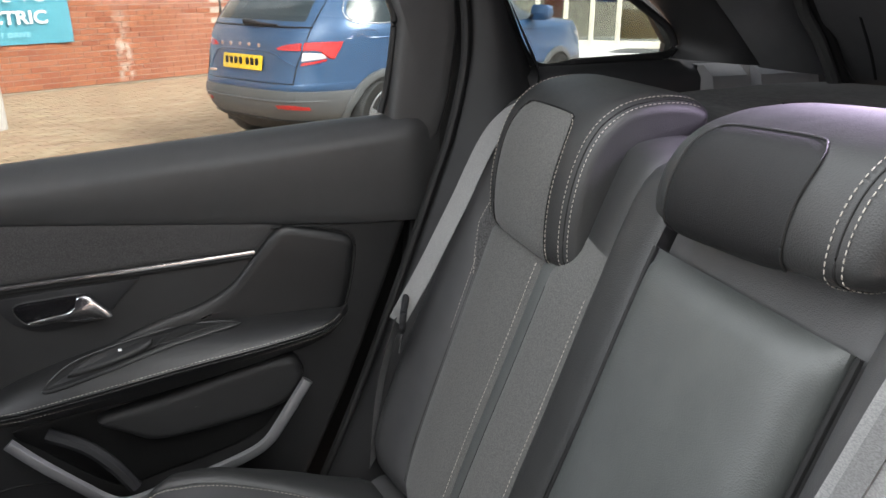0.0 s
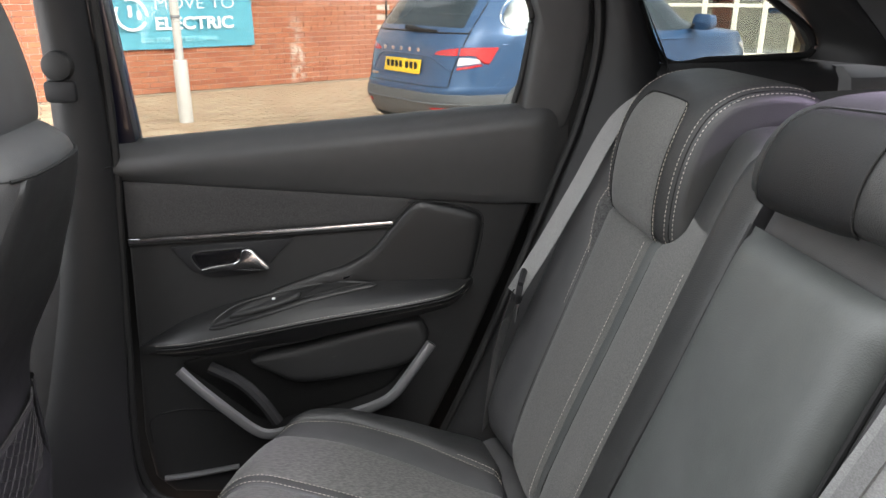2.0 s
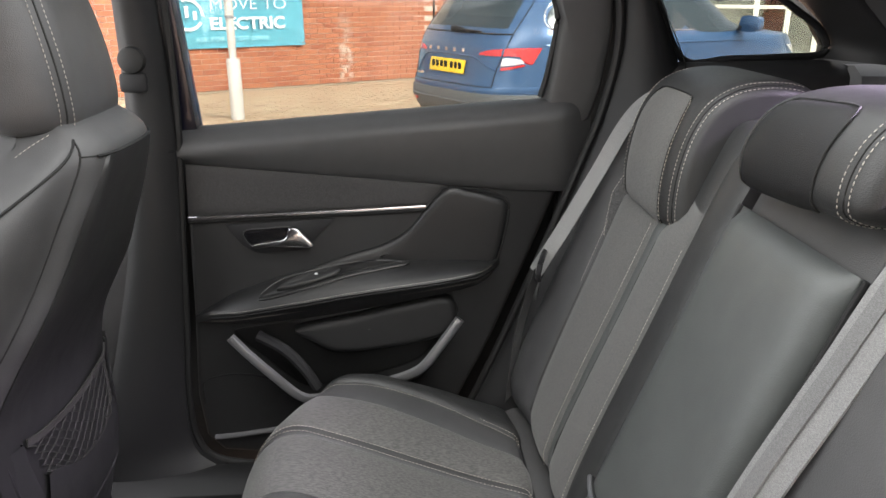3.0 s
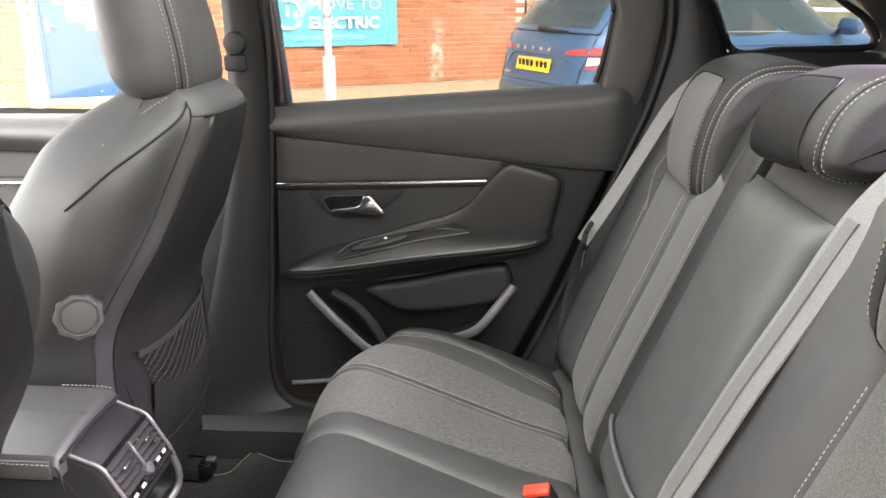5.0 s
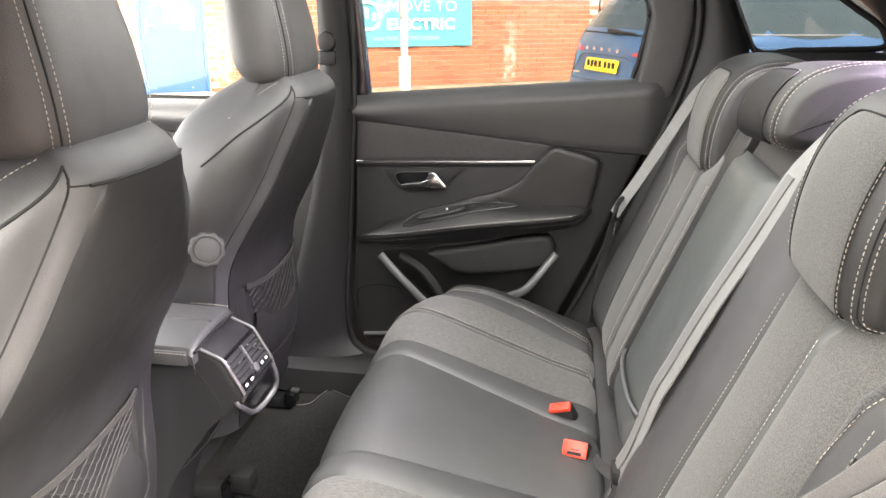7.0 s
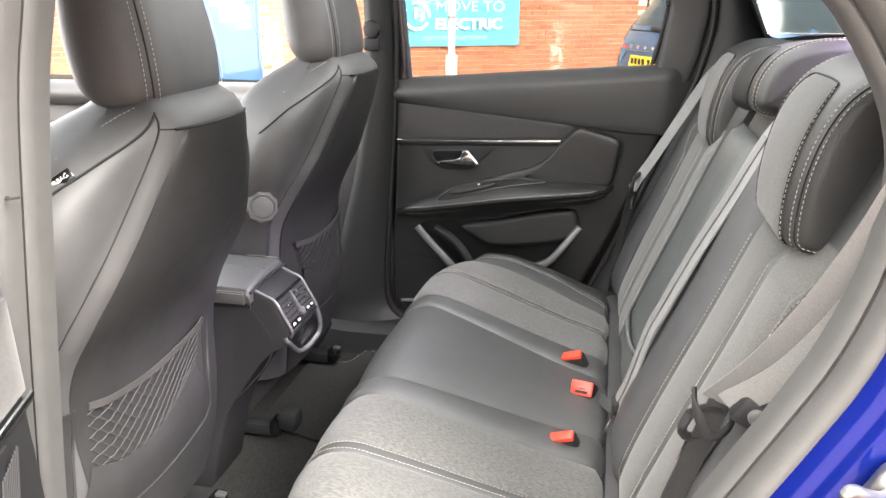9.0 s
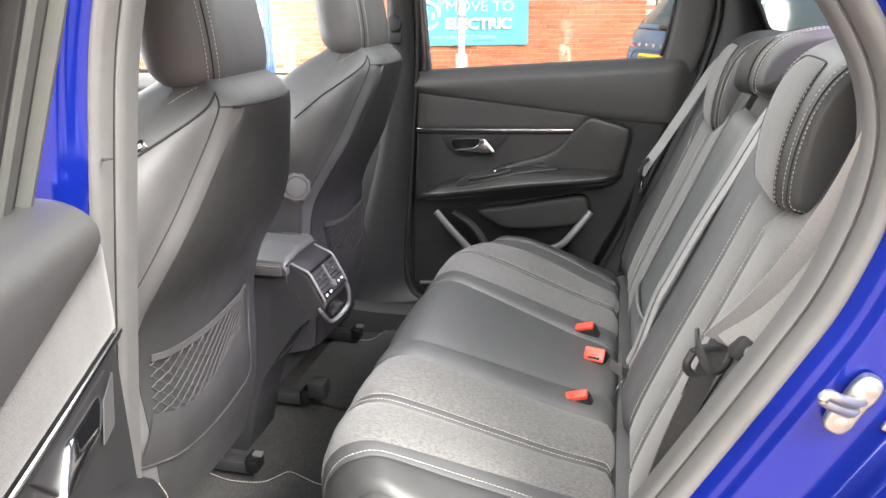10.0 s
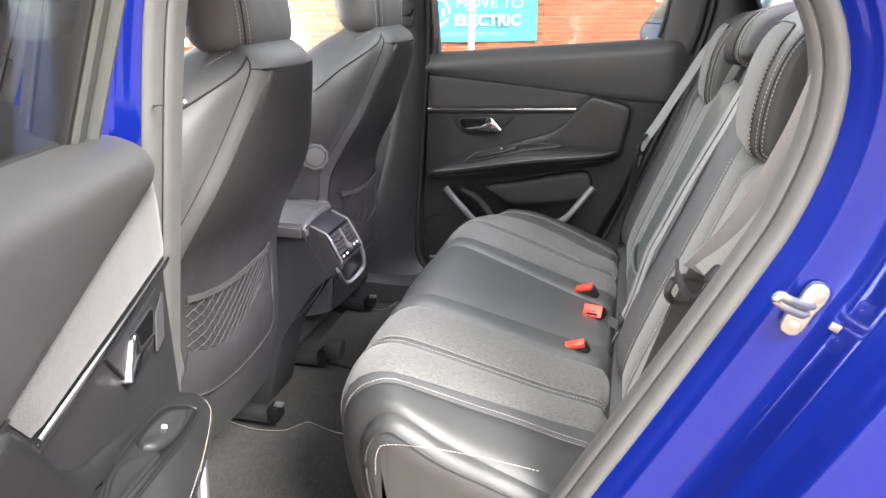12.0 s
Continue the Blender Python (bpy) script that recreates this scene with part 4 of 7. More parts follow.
def seat_line_at(secs, k, sg, yc, z0, z1, push=0.0, n=30):
    """A line up the backrest along the k-th point of its cuts."""
    cuts = cr([(z, *seat_half(r, p, o, f)[k]) for z, r, p, o, f in secs], 120)
    zs = np.linspace(z0, z1, n)
    return [(float(np.interp(z, cuts[:, 0], cuts[:, 1])) + push, yc + sg * (float(np.interp(z, cuts[:, 0], cuts[:, 2])) + push * 0.6), z) for z in zs]


def front_seat(yc, out, label, knob=False, tag=False, pocket=0.0, secs=SEAT_SECS):
    """A front seat; out: -1 or 1, the side of its door."""
    seat = thing("front_seat", (-0.7, yc, 0.34), label, "car seat", "front seats")
    R = np.array([[(x, yc + y, z) for x, y in h] + [(x, yc - y, z) for x, y in h[:0:-1]] for z, r, p, o, f in secs for h in (seat_half(r, p, o, f),)])
    cols = [cr(R[:, k], 60) for k in range(R.shape[1])]
    part("backrest", loft([ring_cr([cols[k][i] for k in range(R.shape[1])], 96) for i in range(60)]), LEATHER_SOFT, seat, "leatherette backrest")
    # rear shell between the soft folds of the bolsters; its dark includes its shade
    lines = [seat_line_at(secs, k, sg, yc, 0.505, 1.232, push, 40) for k, sg, push in ((2, -1, -0.008), (2, -1, 0.0025), (1, -1, 0.003), (0, 1, 0.003), (1, 1, 0.003), (2, 1, 0.0025), (2, 1, -0.008))]
    g = [cr([ln[i] for ln in lines], 25) for i in range(40)]
    g.append([np.array((p[0] - 0.010, p[1], p[2] + 0.004)) for p in g[-1]])
    part("back_shell", sheet(g), SEATSHELL, seat, "dark rear panel of the backrest, deepened for its shade")
    top = [seat_line_at(secs, k, sg, yc, 1.234, 1.236, 0.0015, 2)[0] for k, sg in ((3, -1), (2, -1), (1, -1), (0, 1), (1, 1), (2, 1), (3, 1))]
    part("shell_seam", tube(top, 0.0022, 50, 6), SEAM, seat)
    thing_net(seat, yc + pocket, out, secs)
    # seams along the bolsters, from the collar down and over the sides
    for sg in (1, -1):
        edge = seat_line_at(secs, 4, sg, yc, 1.256, 0.90)
        part("seam", tube(edge, 0.0015, 80, 6), SEAM, seat)
        part("seam", tube([p for p in seat_line_at(secs, 4, sg, yc, 1.256, 1.236, 0.0, 4)] + [seat_line_at(secs, 3, sg, yc, 1.234, 1.233, 0.0, 2)[0]], 0.0012, 16, 6), SEAM, seat)
        over = []
        for q in np.linspace(0, 1, 12):
            z, k = 1.256 - 0.128 * q ** 1.15, 4 + 3 * q
            a, b = seat_line_at(secs, int(k), sg, yc, z, z, 0.0015, 1)[0], seat_line_at(secs, min(7, int(k) + 1), sg, yc, z, z, 0.0015, 1)[0]
            f, lift = k - int(k), 0.004 * math.sin(math.pi * (k - int(k)))
            over.append((a[0] + (b[0] - a[0]) * f + lift * 0.5, a[1] + (b[1] - a[1]) * f + sg * lift, z))
        part("seam", tube(over, 0.0018, 60, 6), SEAM, seat)
        part("collar_stitching", stitching([seat_line_at(secs, 5, sg, yc, 1.262, 1.26, 0.001, 2)[0], seat_line_at(secs, 6, sg, yc, 1.245, 1.24, 0.001, 2)[0], seat_line_at(secs, 7, sg, yc, 1.205, 1.2, 0.001, 2)[0]]), THREAD, seat)
    if tag:
        part("side_tag", box((-0.440, -0.128, 1.187), (0.036, 0.004, 0.015), 0.001, Matrix.Rotation(radians(-38), 4, "Y") @ Matrix.Rotation(0.55, 4, "Z")), GLOSSBLACK, seat, "small black side tag with white letters")
        cu = bpy.data.curves.new("tag_letters", "FONT")
        cu.body, cu.size, cu.extrude, cu.align_x, cu.align_y = "AIRBAG", 0.0078, 0.0003, "CENTER", "CENTER"
        tx = new("tag_letters", cu)
        cu.materials.append(WHITEMARK)
        tx.parent = seat
        tx.matrix_parent_inverse = Matrix.Translation(seat.location).inverted()
        tx.matrix_basis = Matrix.Translation((-0.4395, -0.1305, 1.1875)) @ Matrix.Rotation(radians(-38), 4, "Y") @ Matrix.Rotation(0.55, 4, "Z") @ Matrix.Rotation(radians(90), 4, "X")
    # headrest: narrow at the rear, wider at the front, with stitched corners, on two posts
    hh = lambda r, a, f, b: [(r + 0.002, 0.0), (r + 0.001, a * 0.62), (r - 0.002, a - 0.008), (r - 0.010, a + 0.006), (r - 0.03, a + (b - a) * 0.6 + 0.003), ((r + f) / 2 - 0.012, b), (f + 0.016, b - 0.006), (f, b - 0.035), (f - 0.004, b * 0.4)]
    Q = np.array([[(x, yc + y, z) for x, y in h] + [(x, yc - y, z) for x, y in h[:0:-1]] for z, r, a, f, b in REST_SECS for h in (hh(r, a, f, b),)])
    hc = [cr(Q[:, k], 40) for k in range(Q.shape[1])]
    h = part("headrest", loft([ring_cr([hc[k][i] for k in range(Q.shape[1])], 72) for i in range(40)]), LEATHER_SOFT, seat, "leatherette headrest")
    n = Q.shape[1]
    for sg, k in ((1, 3), (-1, n - 3)):
        mid = np.array([hc[k][i] for i in range(2, 38)])
        part("seam", tube(mid[::2], 0.0014, 50, 6), SEAM, h)
        for dx, dy in ((0.0075, -0.0035), (-0.0045, 0.0085)):
            part("stitching", stitching(mid + np.array((dx, sg * dy, 0.0))), THREAD, h, "cream stitching along a seam")
    for sg in (-1, 1):
        part("headrest_post", tube([(-0.43, yc + sg * 0.05, 1.22), (-0.43, yc + sg * 0.05, 1.30)], 0.006, 4, 10), CHROME, seat, "chrome headrest post")
    cush = [[(x, yc + y, z) for y, z in ((-0.25, 0.42), (-0.25, 0.60), (-0.21, 0.65), (-0.1, 0.62), (0.1, 0.62), (0.21, 0.65), (0.25, 0.60), (0.25, 0.42))] for x in (-0.60, -0.7, -0.95, -1.08)]
    part("cushion", loft(cush), LEATHER_DARK, seat, "leatherette seat cushion")
    part("side_valance", prism([(x, yc + out * 0.235, z) for x, z in ((-0.56, 0.45), (-0.58, 0.62), (-0.9, 0.60), (-1.05, 0.5), (-0.9, 0.4), (-0.6, 0.38))], (0, out * 0.03, 0), 0.01, 3), PLASTIC_DARK, seat)
    if knob:
        p, a = (-0.510, 0.556, 0.965), (0.55, -out, 0.15)
        u = Vector(a).normalized()
        e1 = u.orthogonal().normalized()
        e2 = u.cross(e1)
        rim = lambda r, s, h: [Vector(p) + u * h + (e1 * math.cos(q) + e2 * math.sin(q)) * (r + s * math.cos(9 * q)) for q in np.linspace(0, 2 * math.pi, 72, endpoint=False)]
        k = part("recline_knob", loft([rim(0.026, 0.0, -0.02), rim(0.030, 0.0006, 0.0), rim(0.0335, 0.0016, 0.004), rim(0.0335, 0.0016, 0.020), rim(0.0320, 0.0014, 0.0235), rim(0.027, 0.0004, 0.0245), rim(0.0255, 0.0, 0.0225), rim(0.024, 0.0, 0.0225), rim(0.0225, 0.0, 0.025), rim(0.014, 0.0, 0.0265), rim(0.002, 0.0, 0.027)]), KNOBGREY, seat, "round grey scalloped recline knob")
        part("knob_plate", prism(ring_cr([(-0.50, yc - out * 0.232, 1.0), (-0.55, yc - out * 0.262, 1.02), (-0.64, yc - out * 0.266, 1.03), (-0.66, yc - out * 0.262, 0.9), (-0.64, yc - out * 0.25, 0.7), (-0.54, yc - out * 0.236, 0.7)], 40), (0, -out * 0.012, 0), 0.006), PLASTIC, seat, "smooth side cover of the seat hinge")
    # floor runners
    for y in (-0.20, 0.20):
        part("runner", box((-0.78, yc + y, 0.372), (0.5, 0.035, 0.03), 0.004), PLASTIC_DARK, seat)
        rc = part("runner_cap", box((-0.535, yc + y, 0.382), (0.03, 0.045, 0.038), 0.006), GLOSSBLACK, seat)
        part("bolt_head", box((-0.525, yc + y, 0.404), (0.022, 0.016, 0.008), 0.002), SILVER, rc)
    return seat


def thing_net(seat, yc, out, secs):
    """The pocket board with its string net, low on the rear shell; y is counted towards the middle of the car."""
    rear_x = lambda z: float(np.interp(z, [s[0] for s in secs], [s[1] for s in secs]))
    B = lambda y, z, d=0.0: np.array((rear_x(z) + 0.007 + d - 0.30 * max(0.0, abs(y) - 0.13), yc - out * y, z))
    # the hem sags; the net's foot curves up towards both corners
    hem = lambda u: (-0.165 + 0.311 * u, 0.841 + 0.004 * u - 0.020 * math.sin(math.pi * u))
    foot = lambda u: (-0.172 + 0.282 * u, 0.736 - 0.030 * math.sin(math.pi * min(1.0, u * 1.1)) + 0.028 * u ** 3)
    q = lambda u, v: tuple((1 - v) * a + v * b for a, b in zip(hem(u), foot(u)))
    low = lambda u: (-0.212 + 0.376 * u, 0.655 - 0.034 * math.sin(math.pi * u) ** 0.8 + 0.004 * u)
    us = np.linspace(0, 1, 21)
    part("pocket_flap", sheet([[B(*foot(u), -0.008), B(*foot(u), 0.003)] + [B(*(np.array(foot(u)) * (1 - t) + np.array(low(u)) * t), 0.004 + 0.004 * math.sin(math.pi * t)) for t in (0.15, 0.4, 0.65, 0.9)] + [B(*low(u), 0.003), B(*low(u), -0.014)] for u in us]), SEATSHELL, seat, "stiff lower part of the back pocket")
    part("pocket_post", sheet([[B(-0.188 - w * 0.010 - s * 0.024, 0.842 - s * 0.188, 0.004 if 0 < w < 3 else -0.008) for w in (0, 0.2, 1.4, 2.4, 3)] for s in np.linspace(0, 1, 12)][::1]), SEATSHELL, seat, "outer post of the back pocket")
    part("pocket_post", sheet([[B(0.150 - s * 0.036 + w * 0.012, 0.842 - s * 0.185, 0.004 if 0 < w < 3 else -0.010) for w in (0, 0.2, 1.5, 2.8, 3)] for s in np.linspace(0, 1, 12)]), SEATSHELL, seat, "inner post of the back pocket")
    part("pocket_edge", tube([B(*low(u), 0.003) for u in us], 0.0028, 50, 6), SEATSHELL, seat, "raised edge of the back pocket")
    part("pocket_edge", tube([B(0.186, 0.838, 0.002), B(0.175, 0.78, 0.004), B(0.160, 0.72, 0.005), B(0.152, 0.668, 0.005)], 0.003, 40, 6), SEATSHELL, seat)
    part("pocket_edge", tube([B(-0.188, 0.842, 0.004), B(-0.196, 0.78, 0.004), B(-0.206, 0.70, 0.004), B(-0.212, 0.655, 0.003)], 0.0022, 40, 6), SEATSHELL, seat)
    net = part("map_net", join([ribbon([B(y, z - 0.0032 * k, 0.004) for y, z in (hem(u) for u in np.linspace(0, 1, 11))], (0.1, 0, 1), 0.0026, 0.003) for k in range(4)]), NETCORD, seat, "elastic hem of a string net pocket")
    cords, rows, waves = [], 9, 9
    for j in range(rows + 1):
        for sg in (1, -1):
            pts = []
            for i in range(waves * 8 + 1):
                u = i / (waves * 8)
                v = (j + 0.5 + sg * 0.5 * math.cos(2 * math.pi * waves * u + math.pi * j)) / (rows + 1)
                pts.append(B(*q(u, 0.08 + 0.92 * v), 0.0035))
            if sg == 1:
                cords.append(tube(pts, 0.0008, len(pts), 4))
    part("net_cord", join(cords), NETCORD, net, "grey string mesh")
    return net


NETCORD = surf("grey_net_cord", (0.034, 0.033, 0.031), 0.8, 80, 0.2)
SEATSHELL = surf("dark_seat_shell", (0.024, 0.024, 0.0245), 0.45, 25, 0.15, 0.22, 650, spec=0.45, wave=0.004)
front_seat(0.095, -1, "black leatherette front seat with headrest and string net pocket", tag=True, pocket=-0.012)
front_seat(0.805, 1, "black leatherette front seat with round recline knob", knob=True, pocket=0.012, secs=SLIM_SECS)

# ---- centre console ----
con = thing("centre_console", (-0.6, 0.464, 0.34), "black centre console with rear air vents and padded lid", "car console")
K0, K1 = 0.392, 0.535
prof = [(-0.50, 0.815), (-0.476, 0.832), (-0.462, 0.835), (-0.438, 0.822), (-0.421, 0.811), (-0.388, 0.750), (-0.386, 0.738), (-0.394, 0.725), (-0.425, 0.705), (-0.45, 0.68), (-0.475, 0.645), (-0.51, 0.595), (-0.545, 0.54), (-0.57, 0.47), (-0.60, 0.345), (-1.3, 0.345), (-1.3, 0.815)]
part("console_body", loft([[(x - d, y, z - d) for x, z in prof] for y, d in ((K0, 0.008), (K0 + 0.002, 0.003), (K0 + 0.007, 0.0), (K1 - 0.007, 0.0), (K1 - 0.002, 0.003), (K1, 0.008))]), PLASTIC_DARK, con, "black plastic console body")
# lid: a padded cover with a ridge along its top and a stitched side flap
sec = [(0.377, 0.812), (0.374, 0.832), (0.380, 0.842), (0.40, 0.848), (0.458, 0.857), (0.468, 0.857), (0.515, 0.856), (0.538, 0.852), (0.545, 0.842), (0.545, 0.825)]
lid = [[(x, y, z - dz) for y, z in sec] for x, dz in ((-0.463, 0.022), (-0.4635, 0.012), (-0.466, 0.005), (-0.472, 0.001), (-0.485, 0.0), (-0.7, -0.002), (-0.95, -0.002))]
part("lid", sheet(lid), LEATHER, con, "padded console lid with stitched edge")
part("lid_end", sheet([[(-0.4632, y, z - 0.02) for y, z in sec], [(-0.4632, y, 0.812) for y, z in sec]]), LEATHER, con)
part("lid_crease", tube([(-0.467, 0.463, 0.8565), (-0.7, 0.463, 0.8595)], 0.0016, 20, 6), LEATHER_SOFT, con)
part("lid_gap", tube([(-0.4615, 0.378, 0.834), (-0.461, 0.46, 0.841), (-0.461, 0.543, 0.838)], 0.0028, 20), SEAM, con)
part("side_flap", box((-0.53, 0.3765, 0.822), (0.11, 0.008, 0.028), 0.003), LEATHER_SOFT, con, "stitched side flap of the lid")
part("stitching", stitching([(-0.475, 0.3715, 0.832), (-0.58, 0.3715, 0.834)]), THREAD, con)
part("stitching", stitching([(-0.468, K1 + 0.003, 0.853), (-0.49, K1 + 0.004, 0.8545), (-0.55, K1 + 0.004, 0.855)]), THREAD, con)
# vent face: v runs down it, y across
e0, e1 = np.array((-0.421, 0.0, 0.811)), np.array((-0.388, 0.0, 0.750))
fn = np.cross(e1 - e0, (0, 1, 0))
fn = fn / np.linalg.norm(fn) * (-1 if fn[0] > 0 and fn[2] < 0 else 1)
fn = fn if fn[0] > 0 else -fn
V = lambda y, v, d=0.0: e0 + (e1 - e0) * v + np.array((0, y, 0)) + fn * d
vm = Matrix.Rotation(math.atan2(e1[0] - e0[0], e0[2] - e1[2]), 4, "Y").inverted()
part("vent_back", prism([V(y, v, -0.002) for y, v in ((K0 + 0.008, 0.05), (K1 - 0.008, 0.05), (K1 - 0.008, 0.97), (K0 + 0.008, 0.97))], fn * 0.0035, 0.001), SEAM, con)
for y in (K0 + 0.003, K1 - 0.003):
    part("vent_side_strip", tube([(-0.468, y, 0.836), (-0.44, y, 0.8235), tuple(V(y, 0.0, 0.003)), tuple(V(y, 0.5, 0.004)), tuple(V(y, 1.0, 0.003)), (-0.388, y, 0.735)], 0.0036, 40, 8), DARKCHROME, con, "satin edge strip of the vent panel")
for v in (0.0, 1.0):
    part("vent_rim", tube([V(K0 + 0.006, v, 0.001), V(K1 - 0.006, v, 0.001)], 0.0035, 8, 8), GLOSSBLACK, con)
for side in (0, 1):
    y0, y1 = (K0 + 0.010, 0.458) if side == 0 else (0.468, K1 - 0.010)
    for i in range(5):
        part("vent_slat", box(tuple(V((y0 + y1) / 2, 0.10 + 0.155 * i, 0.002)), (0.012, y1 - y0, 0.0026), 0.001, vm @ Matrix.Rotation(0.75, 4, "Y")), PLASTIC, con)
    part("vent_slider", box(tuple(V((y0 + y1) / 2 + 0.004, 0.33, 0.008)), (0.006, 0.026 if side == 0 else 0.009, 0.006), 0.002, vm), CHROME, con, "chrome vent slider")
    for i in range(0 if side == 0 else 3):
        part("vent_stud", box(tuple(V(0.48 + 0.014 * i, 0.16 + 0.17 * i, 0.008)), (0.005, 0.008, 0.005), 0.0015, vm), CHROME, con)
part("vent_divider", box(tuple(V(0.463, 0.36, 0.004)), (0.008, 0.005, 0.044), 0.002, vm), SILVER, con, "satin bar between the vents")
part("vent_dial", disc(V(0.464, 0.76, 0.001), fn, 0.009, 0.010, 20), SILVER, con, "small satin dial")
for y, v in ((0.412, 0.90), (0.436, 0.90), (0.492, 0.82), (0.512, 0.82)):
    bt = part("vent_button", box(tuple(V(y, v, 0.003)), (0.006, 0.02, 0.011), 0.002, vm), GLOSSBLACK, con)
    part("button_mark", box(tuple(V(y, v, 0.0065)), (0.001, 0.010, 0.0045), 0, vm), WHITEMARK, bt, "white button mark")
part("lower_handle", tube([(-0.387, K1 - 0.002, 0.745), (-0.381, K1 + 0.001, 0.715), (-0.383, K1 - 0.002, 0.688), (-0.392, 0.508, 0.672), (-0.402, 0.485, 0.664), (-0.406, 0.462, 0.672), (-0.402, 0.43, 0.697), (-0.396, 0.398, 0.722), (-0.40, K0 + 0.001, 0.735)], 0.0055, 60, 8), SILVER, con, "satin grey trim loop")
# black plate in place of the shaded recess inside the loop
part("handle_panel", prism([(-0.394, 0.405, 0.725), (-0.392, K1 - 0.006, 0.735), (-0.392, K1 - 0.008, 0.695), (-0.408, 0.487, 0.672)], (0.004, 0, 0.001), 0.001), RECESSBLACK, con)
part("side_seam", tube([(-0.475, K0 + 0.001, 0.80), (-0.43, K0 + 0.001, 0.72), (-0.452, K0 + 0.001, 0.66), (-0.52, K0 + 0.001, 0.58)], 0.0018, 20), SEAM, con)
part("rear_step", box((-0.50, 0.60, 0.41), (0.05, 0.05, 0.05), 0.01), PLASTIC_DARK, con, "small black floor bracket")

# ---- body shell ----
body = thing("car_body", (0.2, CY, 0.34), "dark blue metallic car body with black interior trim", "car")
floor = tagged(part("floor", sheet([[(x, y, 0.335) for y in np.linspace(-0.33, 1.23, 6)] for x in np.linspace(-2.0, 1.4, 8)]), CARPET), "black carpeted car floor", "floor", kind="structure")


def mat_thing(pts, label):
    m = thing("floor_mat", (pts[0][0], pts[0][1], 0.336), label, "floor mat", "rear floor mats")
    o = [Vector((x, y, 0.337)) for x, y in pts]
    part("mat_carpet", prism(o, (0, 0, 0.008), 0.003), CARPET, m)
    part("stitching", stitching([(x, y, 0.3465) for x, y in [*pts[:9]]], 0.0075, 0.005, 0.0011), THREAD, m, "cream stitched mat edge")
    part("mat_welt", tube([(x, y, 0.343) for x, y in pts[:9]], 0.004, 60, 6), SEAM, m)
    return m


mat_thing([(-0.72, 0.295), (-0.64, 0.275), (-0.578, 0.262), (-0.511, 0.272), (-0.485, 0.30), (-0.465, 0.322), (-0.43, 0.312), (-0.372, 0.294), (-0.25, 0.29), (-0.12, 0.28), (-0.12, -0.27), (-0.74, -0.27)], "black carpet mat with cream stitched edge on the floor")
mat_thing([(-0.62, 1.02), (-0.56, 1.02), (-0.50, 1.035), (-0.48, 1.09), (-0.465, 1.118), (-0.43, 1.105), (-0.387, 1.087), (-0.3, 1.09), (-0.12, 1.09), (-0.12, 0.62), (-0.45, 0.62), (-0.62, 0.66)], "black carpet mat with wavy cream edge on the floor")

# far side: pillar, sill, seals
L = cr([(-0.475, 1.195, 1.52), (-0.475, 1.195, 1.2), (-0.50, 1.19, 0.97), (-0.535, 1.18, 0.80), (-0.585, 1.165, 0.62), (-0.66, 1.15, 0.50), (-0.78, 1.14, 0.43)], 40)
R2 = cr([(-0.408, 1.222, 1.52), (-0.398, 1.222, 1.2), (-0.408, 1.218, 0.95), (-0.425, 1.218, 0.76), (-0.438, 1.215, 0.60), (-0.43, 1.21, 0.47), (-0.37, 1.205, 0.415)], 40)
part("centre_pillar_trim", strip(L, R2, (0, -1, 0), 0.022, 2.5, 0.02), PILLAR, body, "black centre pillar trim")
part("pillar_joint", tube([(-0.475, 1.17, 1.13), (-0.44, 1.19, 1.132), (-0.40, 1.215, 1.134)], 0.0025, 12), SEAM, body)
part("belt_anchor", disc((-0.445, 1.18, 1.31), (0, -1, 0), 0.024, 0.018, 24, 0.006), SEAL, body, "black belt guide on the pillar")
part("belt_guide", box((-0.445, 1.17, 1.27), (0.05, 0.016, 0.035), 0.008), PLASTIC_DARK, body)
sillp = [(1.215, 0.42), (1.205, 0.425), (1.16, 0.42), (1.13, 0.40), (1.115, 0.335)]
part("sill_trim", sheet([[(x, y - max(0.0, -0.45 - x) * 0.1, z + max(0.0, -0.5 - x) * 0.1) for y, z in sillp] for x in np.linspace(-0.9, 0.3, 14)]), PILLAR, body, "black sill trim")
DOORSEAL = [(-0.395, 1.50), (-0.393, 1.2), (-0.41, 0.95), (-0.422, 0.76), (-0.435, 0.58), (-0.426, 0.475), (-0.385, 0.425), (-0.28, 0.405), (-0.1, 0.405), (0.05, 0.405), (0.13, 0.445), (0.185, 0.55), (0.255, 0.71), (0.33, 0.90), (0.405, 1.10), (0.44, 1.2), (0.465, 1.33), (0.45, 1.45), (0.38, 1.52)]
part("door_seal", tube([(x, 1.232, z) for x, z in DOORSEAL], 0.0085, 140, 8, 1.0, (0, 1, 0)), SEAL, body, "black rubber door seal")
part("paint_edge", tube([(x - 0.014, 1.24, z) for x, z in DOORSEAL[:2]], 0.012, 30, 8, 1.0, (0, 1, 0)), NAVY, body)
A = cr([(0.05, 1.222, 0.39), (0.14, 1.222, 0.44), (0.195, 1.222, 0.56), (0.265, 1.222, 0.71), (0.34, 1.222, 0.90), (0.415, 1.224, 1.10), (0.45, 1.226, 1.2), (0.475, 1.23, 1.33), (0.46, 1.23, 1.46), (0.40, 1.21, 1.53)], 50)
